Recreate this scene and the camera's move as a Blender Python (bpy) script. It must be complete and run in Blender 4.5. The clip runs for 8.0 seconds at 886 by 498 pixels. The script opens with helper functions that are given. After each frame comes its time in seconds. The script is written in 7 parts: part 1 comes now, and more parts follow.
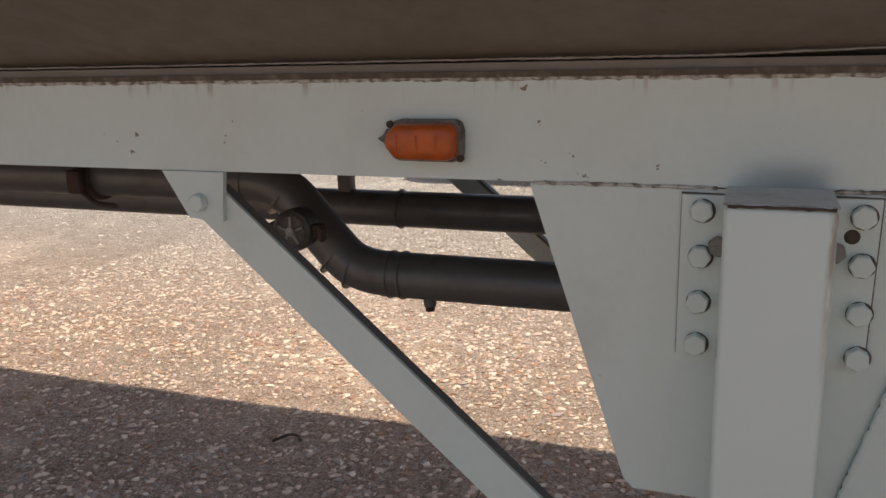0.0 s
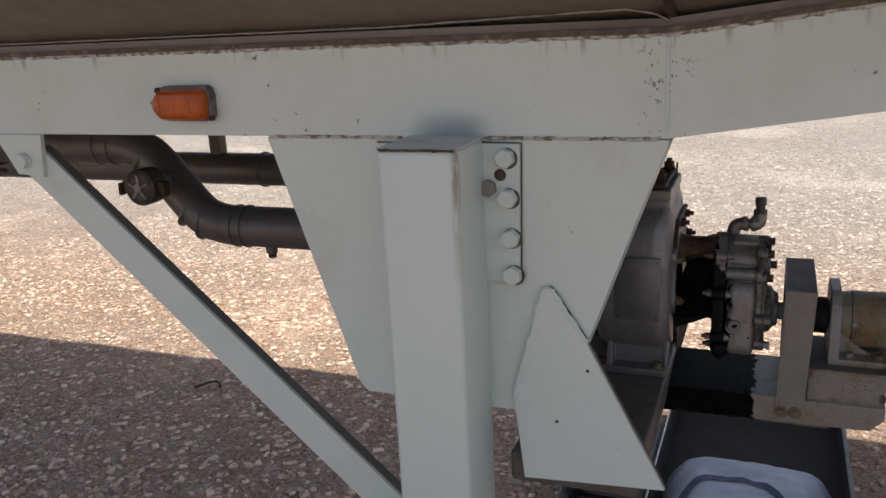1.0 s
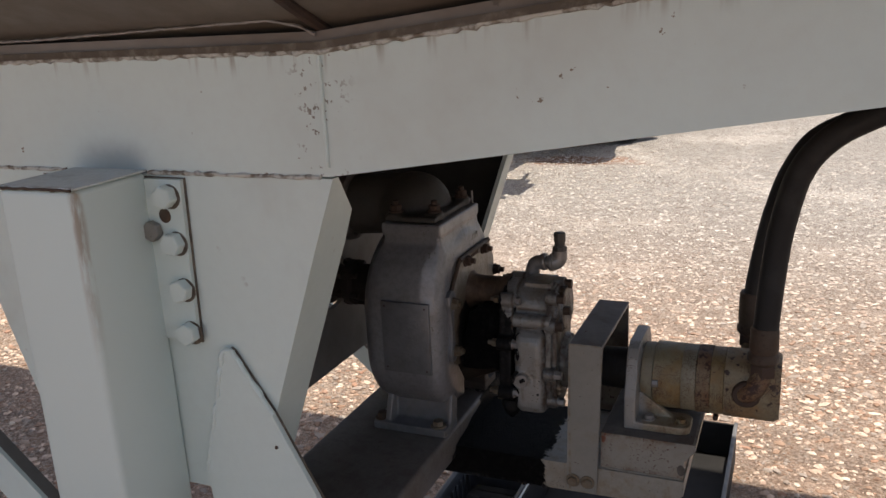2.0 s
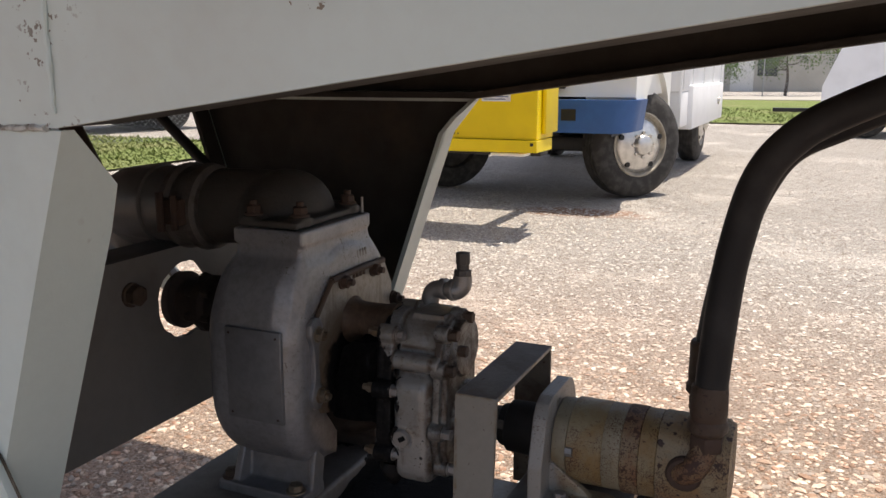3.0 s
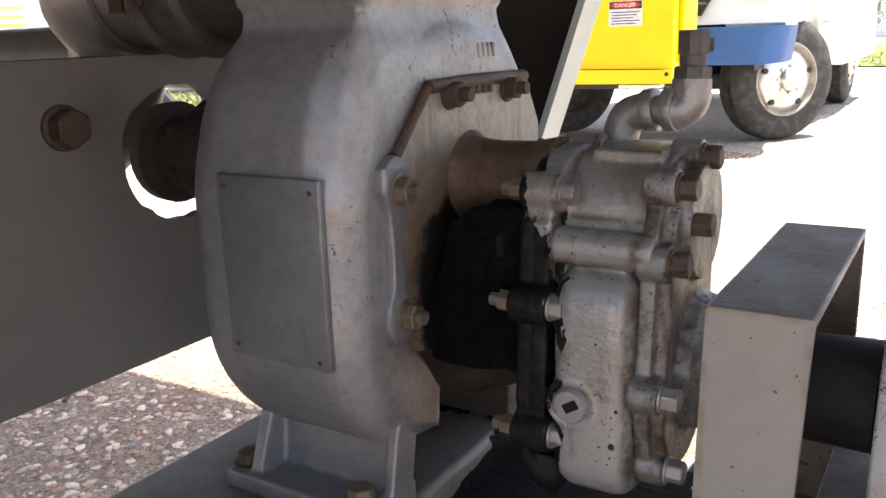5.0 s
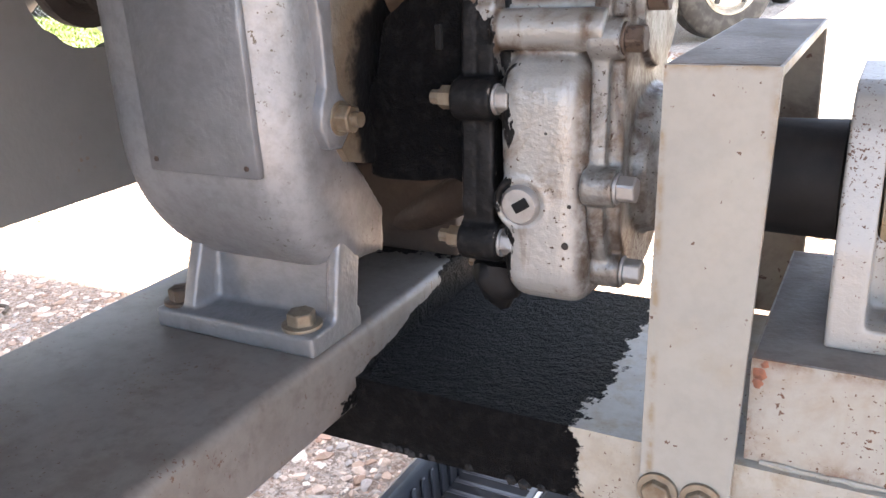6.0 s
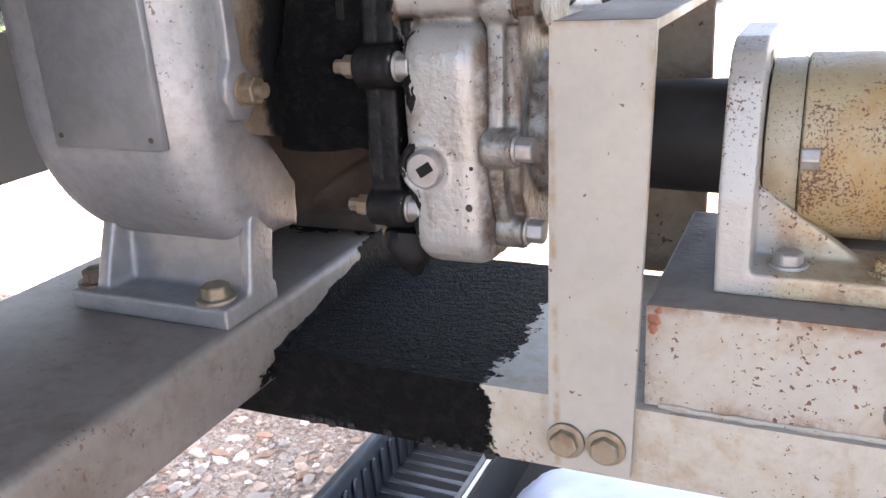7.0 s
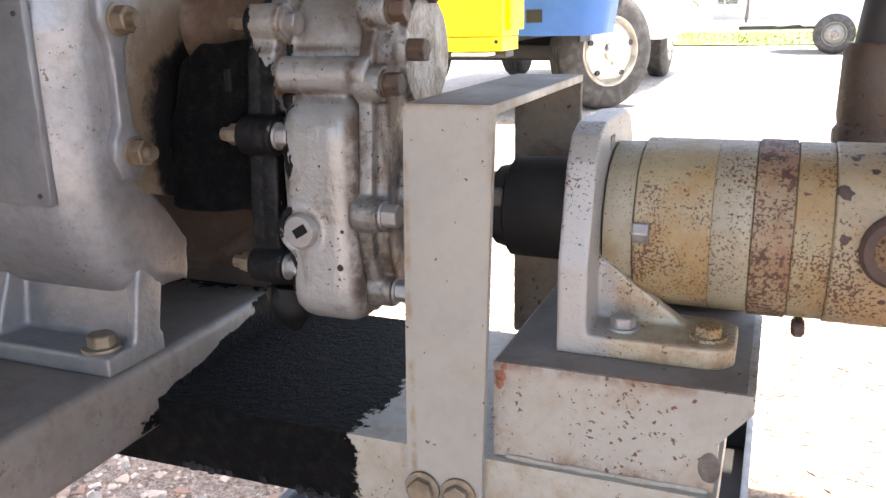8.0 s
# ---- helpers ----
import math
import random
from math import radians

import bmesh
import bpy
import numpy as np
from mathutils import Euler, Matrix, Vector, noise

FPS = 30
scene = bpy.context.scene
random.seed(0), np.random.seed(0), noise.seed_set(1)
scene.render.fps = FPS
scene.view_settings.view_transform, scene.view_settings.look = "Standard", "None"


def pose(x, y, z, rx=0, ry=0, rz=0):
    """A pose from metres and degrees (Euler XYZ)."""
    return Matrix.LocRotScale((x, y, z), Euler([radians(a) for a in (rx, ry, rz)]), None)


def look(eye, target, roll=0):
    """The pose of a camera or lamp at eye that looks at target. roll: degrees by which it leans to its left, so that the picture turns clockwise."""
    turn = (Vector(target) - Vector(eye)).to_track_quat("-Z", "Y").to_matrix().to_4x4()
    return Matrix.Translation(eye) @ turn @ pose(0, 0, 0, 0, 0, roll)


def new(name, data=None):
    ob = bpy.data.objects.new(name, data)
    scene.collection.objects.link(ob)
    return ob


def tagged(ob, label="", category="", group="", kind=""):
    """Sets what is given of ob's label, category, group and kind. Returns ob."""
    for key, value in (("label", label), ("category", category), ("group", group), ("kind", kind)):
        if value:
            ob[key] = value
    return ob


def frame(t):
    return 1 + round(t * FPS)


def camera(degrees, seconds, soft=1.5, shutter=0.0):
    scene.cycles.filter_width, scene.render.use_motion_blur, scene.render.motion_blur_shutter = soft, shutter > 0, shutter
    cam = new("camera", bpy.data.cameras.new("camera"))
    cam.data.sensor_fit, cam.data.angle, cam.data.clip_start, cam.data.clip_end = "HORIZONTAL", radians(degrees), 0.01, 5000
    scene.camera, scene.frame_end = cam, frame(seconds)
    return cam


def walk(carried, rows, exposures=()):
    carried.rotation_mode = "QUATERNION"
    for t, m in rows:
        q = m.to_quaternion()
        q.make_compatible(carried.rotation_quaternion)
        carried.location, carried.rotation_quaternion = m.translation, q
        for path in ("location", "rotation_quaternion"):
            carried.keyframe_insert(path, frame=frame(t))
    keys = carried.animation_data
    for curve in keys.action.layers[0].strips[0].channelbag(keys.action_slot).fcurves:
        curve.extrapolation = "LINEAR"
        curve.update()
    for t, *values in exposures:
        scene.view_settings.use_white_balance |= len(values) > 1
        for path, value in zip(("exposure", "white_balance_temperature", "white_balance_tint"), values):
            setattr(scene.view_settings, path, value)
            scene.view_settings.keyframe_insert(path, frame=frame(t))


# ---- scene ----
cam = camera(56.0, 8.0)
PATH = [
    (0, (0.084, -0.009, 1.287), (-0.598, 1.808, 0.803), -1.6),
    (0.3, (0.239, -0.026, 1.295), (-0.461, 1.777, 0.788), -2.3),
    (0.5, (0.323, -0.039, 1.29), (-0.401, 1.755, 0.783), -2.7),
    (0.7, (0.402, -0.065, 1.284), (-0.327, 1.723, 0.762), -3.0),
    (1, (0.522, -0.07, 1.279), (-0.205, 1.711, 0.735), -2.9),
    (1.2, (0.589, -0.04, 1.277), (-0.126, 1.744, 0.722), -2.8),
    (1.5, (0.718, 0.051, 1.268), (-0.007, 1.831, 0.712), -2.3),
    (2, (0.829, 0.252, 1.269), (0.057, 2.017, 0.731), -2.9),
    (2.2, (0.821, 0.32, 1.265), (0.066, 2.091, 0.724), -3.4),
    (3.3, (0.902, 0.641, 1.093), (0.056, 2.425, 0.773), 1.4),
    (3.5, (0.851, 0.718, 1.053), (-0.041, 2.488, 0.786), 1.1),
    (4, (0.765, 0.831, 1.021), (-0.255, 2.521, 0.699), 0.1),
    (4.2, (0.738, 0.861, 1.002), (-0.319, 2.515, 0.618), -0.3),
    (5.3, (0.636, 0.939, 0.93), (-0.392, 2.571, 0.402), -2.6),
    (5.5, (0.638, 0.94, 0.914), (-0.366, 2.575, 0.348), -2.7),
    (6, (0.64, 0.948, 0.876), (-0.28, 2.586, 0.189), -3.2),
    (6.5, (0.652, 0.951, 0.855), (-0.202, 2.602, 0.117), -3.9),
    (7, (0.666, 0.942, 0.858), (-0.145, 2.638, 0.175), -3.9),
    (7.5, (0.693, 0.94, 0.862), (-0.079, 2.67, 0.221), -3.3),
    (8, (0.723, 0.929, 0.867), (0.003, 2.711, 0.317), -1.2),
]
EXPOSURES = [(t, stops, kelvin, 11.2 if t < 5 else 10.0) for t, stops, kelvin in ((0, 0.08, 7430), (0.5, 0.26, 7220), (1.0, 0.3, 7160), (2.2, 0.3, 7120), (3.3, 0.47, 7100), (4.2, 0.6, 7080), (5.3, 2.64, 7200), (6.5, 3.30, 6950), (7.0, 3.28, 6950), (8, 2.86, 7100))]
walk(cam, [(t, look(eye, target, roll)) for t, eye, target, roll in PATH], EXPOSURES)

# ---- world, sun, exposure ----
world = bpy.data.worlds.new("sky")
scene.world = world
world.use_nodes = True
wn = world.node_tree
wn.nodes.clear()
sky_tex = wn.nodes.new("ShaderNodeTexSky")
sky_tex.sky_type = "NISHITA"
sky_tex.sun_disc = False
sky_tex.sun_elevation = radians(78)
sky_tex.sun_rotation = radians(52)
sky_tex.dust_density = 2.2
sky_tex.ozone_density = 3.0
wbg = wn.nodes.new("ShaderNodeBackground")
wbg.inputs["Strength"].default_value = 0.118
wout = wn.nodes.new("ShaderNodeOutputWorld")
cloud_co = wn.nodes.new("ShaderNodeTexCoord")
cloud = wn.nodes.new("ShaderNodeTexNoise")
cloud.inputs["Scale"].default_value = 5.0
cloud.inputs["Detail"].default_value = 6
wn.links.new(cloud_co.outputs["Generated"], cloud.inputs["Vector"])
cloud_span = wn.nodes.new("ShaderNodeMapRange")
for key, v in (("From Min", 0.35), ("From Max", 0.65), ("To Min", 0.20), ("To Max", 0.65)):
    cloud_span.inputs[key].default_value = v
wn.links.new(cloud.outputs["Fac"], cloud_span.inputs["Value"])
haze = wn.nodes.new("ShaderNodeMix")
haze.data_type = "RGBA"
haze.inputs["B"].default_value = (3.9, 4.4, 5.9, 1)
wn.links.new(cloud_span.outputs["Result"], haze.inputs["Factor"])
wn.links.new(sky_tex.outputs["Color"], haze.inputs["A"])
wn.links.new(haze.outputs["Result"], wbg.inputs["Color"])
wn.links.new(wbg.outputs["Background"], wout.inputs["Surface"])
sun_data = bpy.data.lights.new("sun", "SUN")
sun_data.energy = 4.2
sun_data.angle = radians(0.6)
sun_data.color = (1.0, 0.955, 0.89)
sun = new("sun", sun_data)
sun.matrix_basis = look((1.7, 1.3, 10), (0, 0, 0.5))


# ---- materials ----
class Nodes:
    """A small builder for node materials."""

    def __init__(self, name, rough=0.5, metal=0.0, spec=0.5):
        self.mat = bpy.data.materials.new(name)
        self.mat.use_nodes = True
        self.t = self.mat.node_tree
        self.b = self.t.nodes["Principled BSDF"]
        self.b.inputs["Roughness"].default_value = rough
        self.b.inputs["Metallic"].default_value = metal
        self.b.inputs["Specular IOR Level"].default_value = spec
        self.co = self.t.nodes.new("ShaderNodeTexCoord").outputs["Object"]

    def put(self, socket, value):
        if isinstance(value, bpy.types.NodeSocket):
            self.t.links.new(value, socket)
        elif isinstance(value, (tuple, list)) and len(value) == 3 and socket.type == "RGBA":
            socket.default_value = (*value, 1)
        else:
            socket.default_value = value

    def scaled(self, sx, sy, sz):
        n = self.t.nodes.new("ShaderNodeMapping")
        self.put(n.inputs["Vector"], self.co)
        n.inputs["Scale"].default_value = (sx, sy, sz)
        return n.outputs["Vector"]

    def noise(self, scale, detail=4, rough=0.55, co=None, distort=0.0):
        n = self.t.nodes.new("ShaderNodeTexNoise")
        self.put(n.inputs["Vector"], co or self.co)
        n.inputs["Scale"].default_value = scale
        n.inputs["Detail"].default_value = detail
        n.inputs["Roughness"].default_value = rough
        n.inputs["Distortion"].default_value = distort
        return n.outputs["Fac"]

    def voronoi(self, scale, out="Distance", co=None):
        n = self.t.nodes.new("ShaderNodeTexVoronoi")
        self.put(n.inputs["Vector"], co or self.co)
        n.inputs["Scale"].default_value = scale
        return n.outputs[out]

    def warp(self, scale, amount):
        """Object coordinates pushed about by noise, so that cells lose their even shapes."""
        n = self.t.nodes.new("ShaderNodeTexNoise")
        self.put(n.inputs["Vector"], self.co)
        n.inputs["Scale"].default_value = scale
        n.inputs["Detail"].default_value = 3
        m = self.t.nodes.new("ShaderNodeVectorMath")
        m.operation = "MULTIPLY_ADD"
        self.put(m.inputs[0], n.outputs["Color"])
        m.inputs[1].default_value = (amount, amount, amount)
        self.put(m.inputs[2], self.co)
        return m.outputs[0]

    def flecks(self, scale, cut, cluster, spread):
        """Ragged flecks where fine noise passes a cut that a coarser noise moves up and down."""
        v = self.math("ADD", self.noise(scale, 3, 0.62), self.math("MULTIPLY", self.math("SUBTRACT", self.noise(cluster, 3, 0.6), 0.5), spread))
        return self.span(v, cut, cut + 0.018)

    def near_edges(self, edges, wobble_scale=55):
        """1 on the named planes (axis, place, width), falling off raggedly."""
        best = None
        for axis, place, width in edges:
            e = self.span(self.math("ABSOLUTE", self.math("SUBTRACT", self.axis(axis), place)), 0.0, width, 1.0, 0.0)
            best = e if best is None else self.math("MAXIMUM", best, e)
        return self.math("MULTIPLY", best, self.span(self.noise(wobble_scale, 5, 0.7), 0.42, 0.66))

    def span(self, value, lo, hi, a=0.0, b=1.0):
        n = self.t.nodes.new("ShaderNodeMapRange")
        n.interpolation_type = "SMOOTHSTEP"
        self.put(n.inputs["Value"], value)
        for key, v in (("From Min", lo), ("From Max", hi), ("To Min", a), ("To Max", b)):
            n.inputs[key].default_value = v
        return n.outputs["Result"]

    def math(self, op, a, b=0.0):
        n = self.t.nodes.new("ShaderNodeMath")
        n.operation = op
        self.put(n.inputs[0], a)
        self.put(n.inputs[1], b)
        return n.outputs[0]

    def mix(self, fac, a, b):
        n = self.t.nodes.new("ShaderNodeMix")
        n.data_type = "RGBA"
        self.put(n.inputs["Factor"], fac)
        self.put(n.inputs["A"], a)
        self.put(n.inputs["B"], b)
        return n.outputs["Result"]

    def axis(self, which):
        n = self.t.nodes.new("ShaderNodeSeparateXYZ")
        self.put(n.inputs[0], self.co)
        return n.outputs[which]

    def bump(self, height, strength=0.3, distance=0.002):
        n = self.t.nodes.new("ShaderNodeBump")
        n.inputs["Strength"].default_value = strength
        n.inputs["Distance"].default_value = distance
        self.put(n.inputs["Height"], height)
        self.put(self.b.inputs["Normal"], n.outputs["Normal"])

    def done(self, color, rough=None):
        self.put(self.b.inputs["Base Color"], color)
        if rough is not None:
            self.put(self.b.inputs["Roughness"], rough)
        return self.mat


def painted(name, col, dirt, rough=0.45, metal=0.0, dirt_scale=7, dirt_from=0.5, specks=None, speck_col=(0.16, 0.07, 0.03),
            speck_scale=130, bump=0.15, fine=0.12):
    """Paint with soft grime at a large scale, mottling at a small one, and rust specks where given (0..1)."""
    n = Nodes(name, rough, metal)
    grime = n.span(n.noise(dirt_scale, 5, 0.62), dirt_from, dirt_from + 0.25)
    c = n.mix(n.math("MULTIPLY", grime, 0.75), col, dirt)
    mott = n.noise(90, 3, 0.6)
    c = n.mix(n.math("MULTIPLY", n.span(mott, 0.35, 0.7), fine), c, tuple(v * 0.55 for v in col))
    h = n.noise(260, 2, 0.5)
    if specks:
        patch = n.span(n.noise(11, 4, 0.6), 0.62 - 0.35 * specks, 0.85 - 0.25 * specks)
        dots = n.span(n.math("ADD", n.voronoi(speck_scale), n.math("MULTIPLY", n.noise(300, 2), 0.35)), 0.30, 0.42, 1.0, 0.0)
        m = n.math("MULTIPLY", patch, dots)
        c = n.mix(m, c, speck_col)
        h = n.math("SUBTRACT", h, n.math("MULTIPLY", m, 1.2))
    n.bump(h, bump, 0.0012)
    r = n.span(n.noise(25, 4), 0.3, 0.7, rough - 0.08, rough + 0.12)
    return n.done(c, r)


def worn(name, col, stain, rough=0.5, metal=0.0, stain_scale=16, stain_cut=0.5, stain_most=0.7, flecks=(), edges=(), edge_col=(0.20, 0.10, 0.045),
         streak=0.0, bump=0.3, fine=0.25):
    """Old paint: cloudy tone, soft brown stains, ragged rust flecks (scale, cut, cluster, spread, colour) and rusty edges."""
    n = Nodes(name, rough, metal)
    c = n.mix(n.span(n.noise(7, 5, 0.6), 0.35, 0.7), col, tuple(v * 0.84 for v in col))
    c = n.mix(n.math("MULTIPLY", n.span(n.noise(140, 4, 0.7), 0.38, 0.68), fine), c, tuple(v * 0.5 for v in col))
    st = n.span(n.noise(stain_scale, 6, 0.66, None, 0.4), stain_cut, stain_cut + 0.2, 0.0, stain_most)
    c = n.mix(st, c, stain)
    if streak:
        run = n.span(n.noise(1.0, 4, 0.62, n.scaled(70, 70, 9)), 0.5, 0.74, 0.0, streak)
        c = n.mix(run, c, stain)
    if edges:
        c = n.mix(n.math("MULTIPLY", n.near_edges(edges), 0.85), c, edge_col)
    h = n.noise(240, 3, 0.6)
    for scale, cut, cluster, spread, fc in flecks:
        m = n.flecks(scale, cut, cluster, spread)
        c = n.mix(m, c, n.mix(n.noise(scale * 0.7, 2), fc, tuple(v * 0.45 for v in fc)))
        h = n.math("SUBTRACT", h, n.math("MULTIPLY", m, 0.9))
    n.bump(h, bump, 0.0014)
    return n.done(c, n.span(n.noise(30, 4), 0.3, 0.7, rough - 0.08, rough + 0.14))


def rubber(name, col, rough=0.65):
    n = Nodes(name, rough)
    c = n.mix(n.span(n.noise(14, 5), 0.4, 0.7), col, tuple(min(1, v * 1.9 + 0.01) for v in col))
    n.bump(n.noise(180, 3), 0.25, 0.001)
    return n.done(c)


M = {}
M["white"] = painted("white_frame_paint", (0.61, 0.70, 0.665), (0.49, 0.51, 0.46), 0.42, 0, 3, 0.52, 0.10, speck_scale=60, fine=0.05)
RUST = (0.085, 0.038, 0.02)
M["cream"] = worn("cream_guard_paint", (0.245, 0.235, 0.208), (0.20, 0.158, 0.10), 0.45, 0, 9, 0.53, 0.5,
                  ((190, 0.70, 18, 0.25, (0.10, 0.05, 0.028)),), (("X", 0.5985, 0.005), ("X", 0.5515, 0.003), ("Z", 0.8235, 0.004)), (0.17, 0.115, 0.06), bump=0.08, fine=0.12)
M["guarddark"] = worn("grimy_brown_guard_paint", (0.20, 0.165, 0.125), (0.085, 0.055, 0.035), 0.6, 0, 22, 0.42, 0.8, ((150, 0.66, 20, 0.3, RUST),))
M["block"] = worn("rust_spotted_block_paint", (0.262, 0.248, 0.216), (0.18, 0.12, 0.065), 0.5, 0, 13, 0.47, 0.7,
                  ((150, 0.665, 14, 0.32, (0.115, 0.045, 0.02)), (320, 0.665, 22, 0.35, (0.10, 0.042, 0.02))), (("Z", 0.689, 0.007), ("Z", 0.6345, 0.012), ("X", 0.5945, 0.012), ("X", 0.7245, 0.005)), (0.12, 0.06, 0.033), 0.25, bump=0.15, fine=0.15)
M["blocktop"] = worn("settled_grey_dirt", (0.165, 0.147, 0.130), (0.095, 0.073, 0.055), 0.7, 0, 18, 0.45, 0.7, ((120, 0.70, 14, 0.3, RUST),), bump=0.5)
M["silver"] = painted("silver_paint", (0.205, 0.208, 0.216), (0.12, 0.11, 0.10), 0.42, 0.45, 14, 0.5, 0.16, (0.14, 0.12, 0.09), 95, 0.45, 0.3)
M["cast"] = worn("grimy_cast_paint", (0.23, 0.228, 0.215), (0.055, 0.034, 0.021), 0.42, 0.35, 38, 0.41, 0.9, ((420, 0.64, 30, 0.35, (0.05, 0.03, 0.018)),), streak=0.7, bump=0.6)
M["browncast"] = worn("rust_brown_casting", (0.076, 0.051, 0.034), (0.07, 0.04, 0.025), 0.6, 0.1, 40, 0.42, 0.8, ((200, 0.62, 30, 0.3, (0.05, 0.028, 0.018)),), bump=0.6)
M["tan"] = worn("speckled_tan_paint", (0.265, 0.222, 0.132), (0.20, 0.125, 0.045), 0.5, 0, 22, 0.40, 0.85,
                ((720, 0.575, 26, 0.55, (0.105, 0.042, 0.016)), (150, 0.70, 18, 0.5, (0.09, 0.04, 0.022))), (), streak=0.2, bump=0.5)
M["tanlight"] = worn("pale_tan_paint", (0.285, 0.252, 0.175), (0.18, 0.11, 0.045), 0.48, 0, 24, 0.5, 0.7, ((650, 0.615, 22, 0.5, (0.105, 0.042, 0.016)),), bump=0.4)
M["tanrust"] = worn("rusted_tan_paint", (0.244, 0.185, 0.107), (0.17, 0.085, 0.042), 0.6, 0, 20, 0.40, 0.9,
                    ((560, 0.53, 28, 0.55, (0.085, 0.038, 0.022)), (110, 0.60, 20, 0.5, (0.08, 0.034, 0.02))), (), streak=0.5, bump=0.6)
M["tanflake"] = worn("flaked_tan_paint", (0.266, 0.215, 0.133), (0.24, 0.14, 0.06), 0.55, 0, 20, 0.42, 0.8,
                     ((65, 0.60, 14, 0.4, (0.055, 0.030, 0.022)), (600, 0.59, 24, 0.5, (0.085, 0.04, 0.022))), (), bump=0.6)
M["zinc"] = painted("weathered_zinc", (0.20, 0.168, 0.125), (0.11, 0.07, 0.038), 0.42, 0.45, 60, 0.42, None, bump=0.3)
M["rust"] = painted("rusty_steel", (0.071, 0.044, 0.032), (0.05, 0.036, 0.03), 0.75, 0.2, 40, 0.45, None, bump=0.6)
M["darksteel"] = painted("dark_frame_paint", (0.165, 0.158, 0.145), (0.105, 0.082, 0.058), 0.6, 0, 6, 0.48, 0.1)
M["pipe"] = painted("grey_pipe_paint", (0.15, 0.147, 0.142), (0.11, 0.10, 0.09), 0.42, 0.35, 12, 0.5, None, bump=0.2)
M["tank"] = painted("stained_tank_metal", (0.21, 0.185, 0.16), (0.12, 0.09, 0.065), 0.55, 0.2, 2.5, 0.45, 0.1, (0.06, 0.045, 0.03), 40)
# near-black: underside dirt with the shade beneath the frame put into the colour
M["under"] = painted("grime_and_shade_coat", (0.035, 0.030, 0.025), (0.075, 0.05, 0.032), 0.75, 0, 5, 0.5, None, bump=0.4)
M["belly"] = worn("rust_stained_belly", (0.105, 0.080, 0.058), (0.055, 0.032, 0.019), 0.65, 0.05, 5, 0.42, 0.85, ((60, 0.62, 8, 0.35, (0.05, 0.03, 0.02)),), bump=0.4)
M["sealant"] = painted("dark_rust_line", (0.10, 0.08, 0.06), (0.22, 0.19, 0.15), 0.8, 0, 60, 0.45, None, bump=0.4)
M["hose"] = rubber("black_hose_rubber", (0.010, 0.0095, 0.0095), 0.68)
M["tyre"] = rubber("tyre_rubber", (0.030, 0.028, 0.026), 0.8)
M["black"] = rubber("black_plastic", (0.013, 0.0125, 0.0125), 0.65)
M["black"].node_tree.nodes["Principled BSDF"].inputs["Specular IOR Level"].default_value = 0.25
M["oil"] = rubber("caked_black_oil", (0.006, 0.006, 0.0064), 0.6)
M["oil"].node_tree.nodes["Principled BSDF"].inputs["Specular IOR Level"].default_value = 0.2
M["galvdark"] = painted("grimy_dark_casting", (0.11, 0.10, 0.09), (0.05, 0.042, 0.036), 0.6, 0.3, 60, 0.42, None, bump=0.7)
M["elbow"] = painted("dark_grimy_casting", (0.060, 0.056, 0.049), (0.045, 0.036, 0.028), 0.6, 0.1, 14, 0.45, None, bump=0.5)
M["galv"] = painted("galvanised_fitting", (0.30, 0.29, 0.28), (0.17, 0.14, 0.12), 0.5, 0.6, 45, 0.45, None, bump=0.5)


def oil_stained(name, base, dirt, axis, sign, limit, scale, amount, metal=0.0, stretch=1.0, creep=None):
    """Paint with a caked oil stain that ends in a ragged edge near limit on an axis."""
    n = Nodes(name, 0.5, metal)
    c = n.mix(n.math("MULTIPLY", n.span(n.noise(18, 5, 0.6), 0.48, 0.72), 0.7), base, dirt)
    c = n.mix(n.math("MULTIPLY", n.span(n.noise(150, 4, 0.7), 0.38, 0.68), 0.25), c, tuple(v * 0.5 for v in base))
    c = n.mix(n.span(n.noise(1.0, 4, 0.62, n.scaled(80, 80, 14)), 0.54, 0.76, 0, 0.5), c, dirt)
    c = n.mix(n.span(n.noise(60, 5, 0.7), 0.48, 0.72, 0, 0.65), c, dirt)
    c = n.mix(n.flecks(360, 0.67, 20, 0.35), c, (0.075, 0.04, 0.022))
    edge = n.math("ADD", n.math("MULTIPLY", n.math("SUBTRACT", n.axis(axis), limit), sign), n.math("MULTIPLY", n.math("SUBTRACT", n.noise(scale, 5, 0.7, n.scaled(1, 1, stretch)), 0.5), amount))
    if creep:
        edge = n.math("ADD", edge, n.math("MULTIPLY", n.span(n.axis("X"), creep[0], creep[1]), n.span(n.axis("Z"), 0.622, 0.657, creep[2], 0.02)))
    m = n.span(edge, -0.0008, 0.0008)
    crust = n.mix(n.span(n.noise(160, 3), 0.45, 0.7), (0.0045, 0.0045, 0.0048), (0.011, 0.0105, 0.0105))
    n.put(n.b.inputs["Specular IOR Level"], n.span(m, 0, 1, 0.5, 0.08))
    c = n.mix(m, c, crust)
    h = n.math("ADD", n.math("MULTIPLY", n.math("MULTIPLY", n.math("ADD", n.noise(520, 3, 0.7), n.noise(150, 2, 0.5)), m), 2.6), n.math("MULTIPLY", m, 0.8))
    n.bump(h, 0.9, 0.0032)
    return n.done(c, n.span(m, 0, 1, 0.48, 0.62))


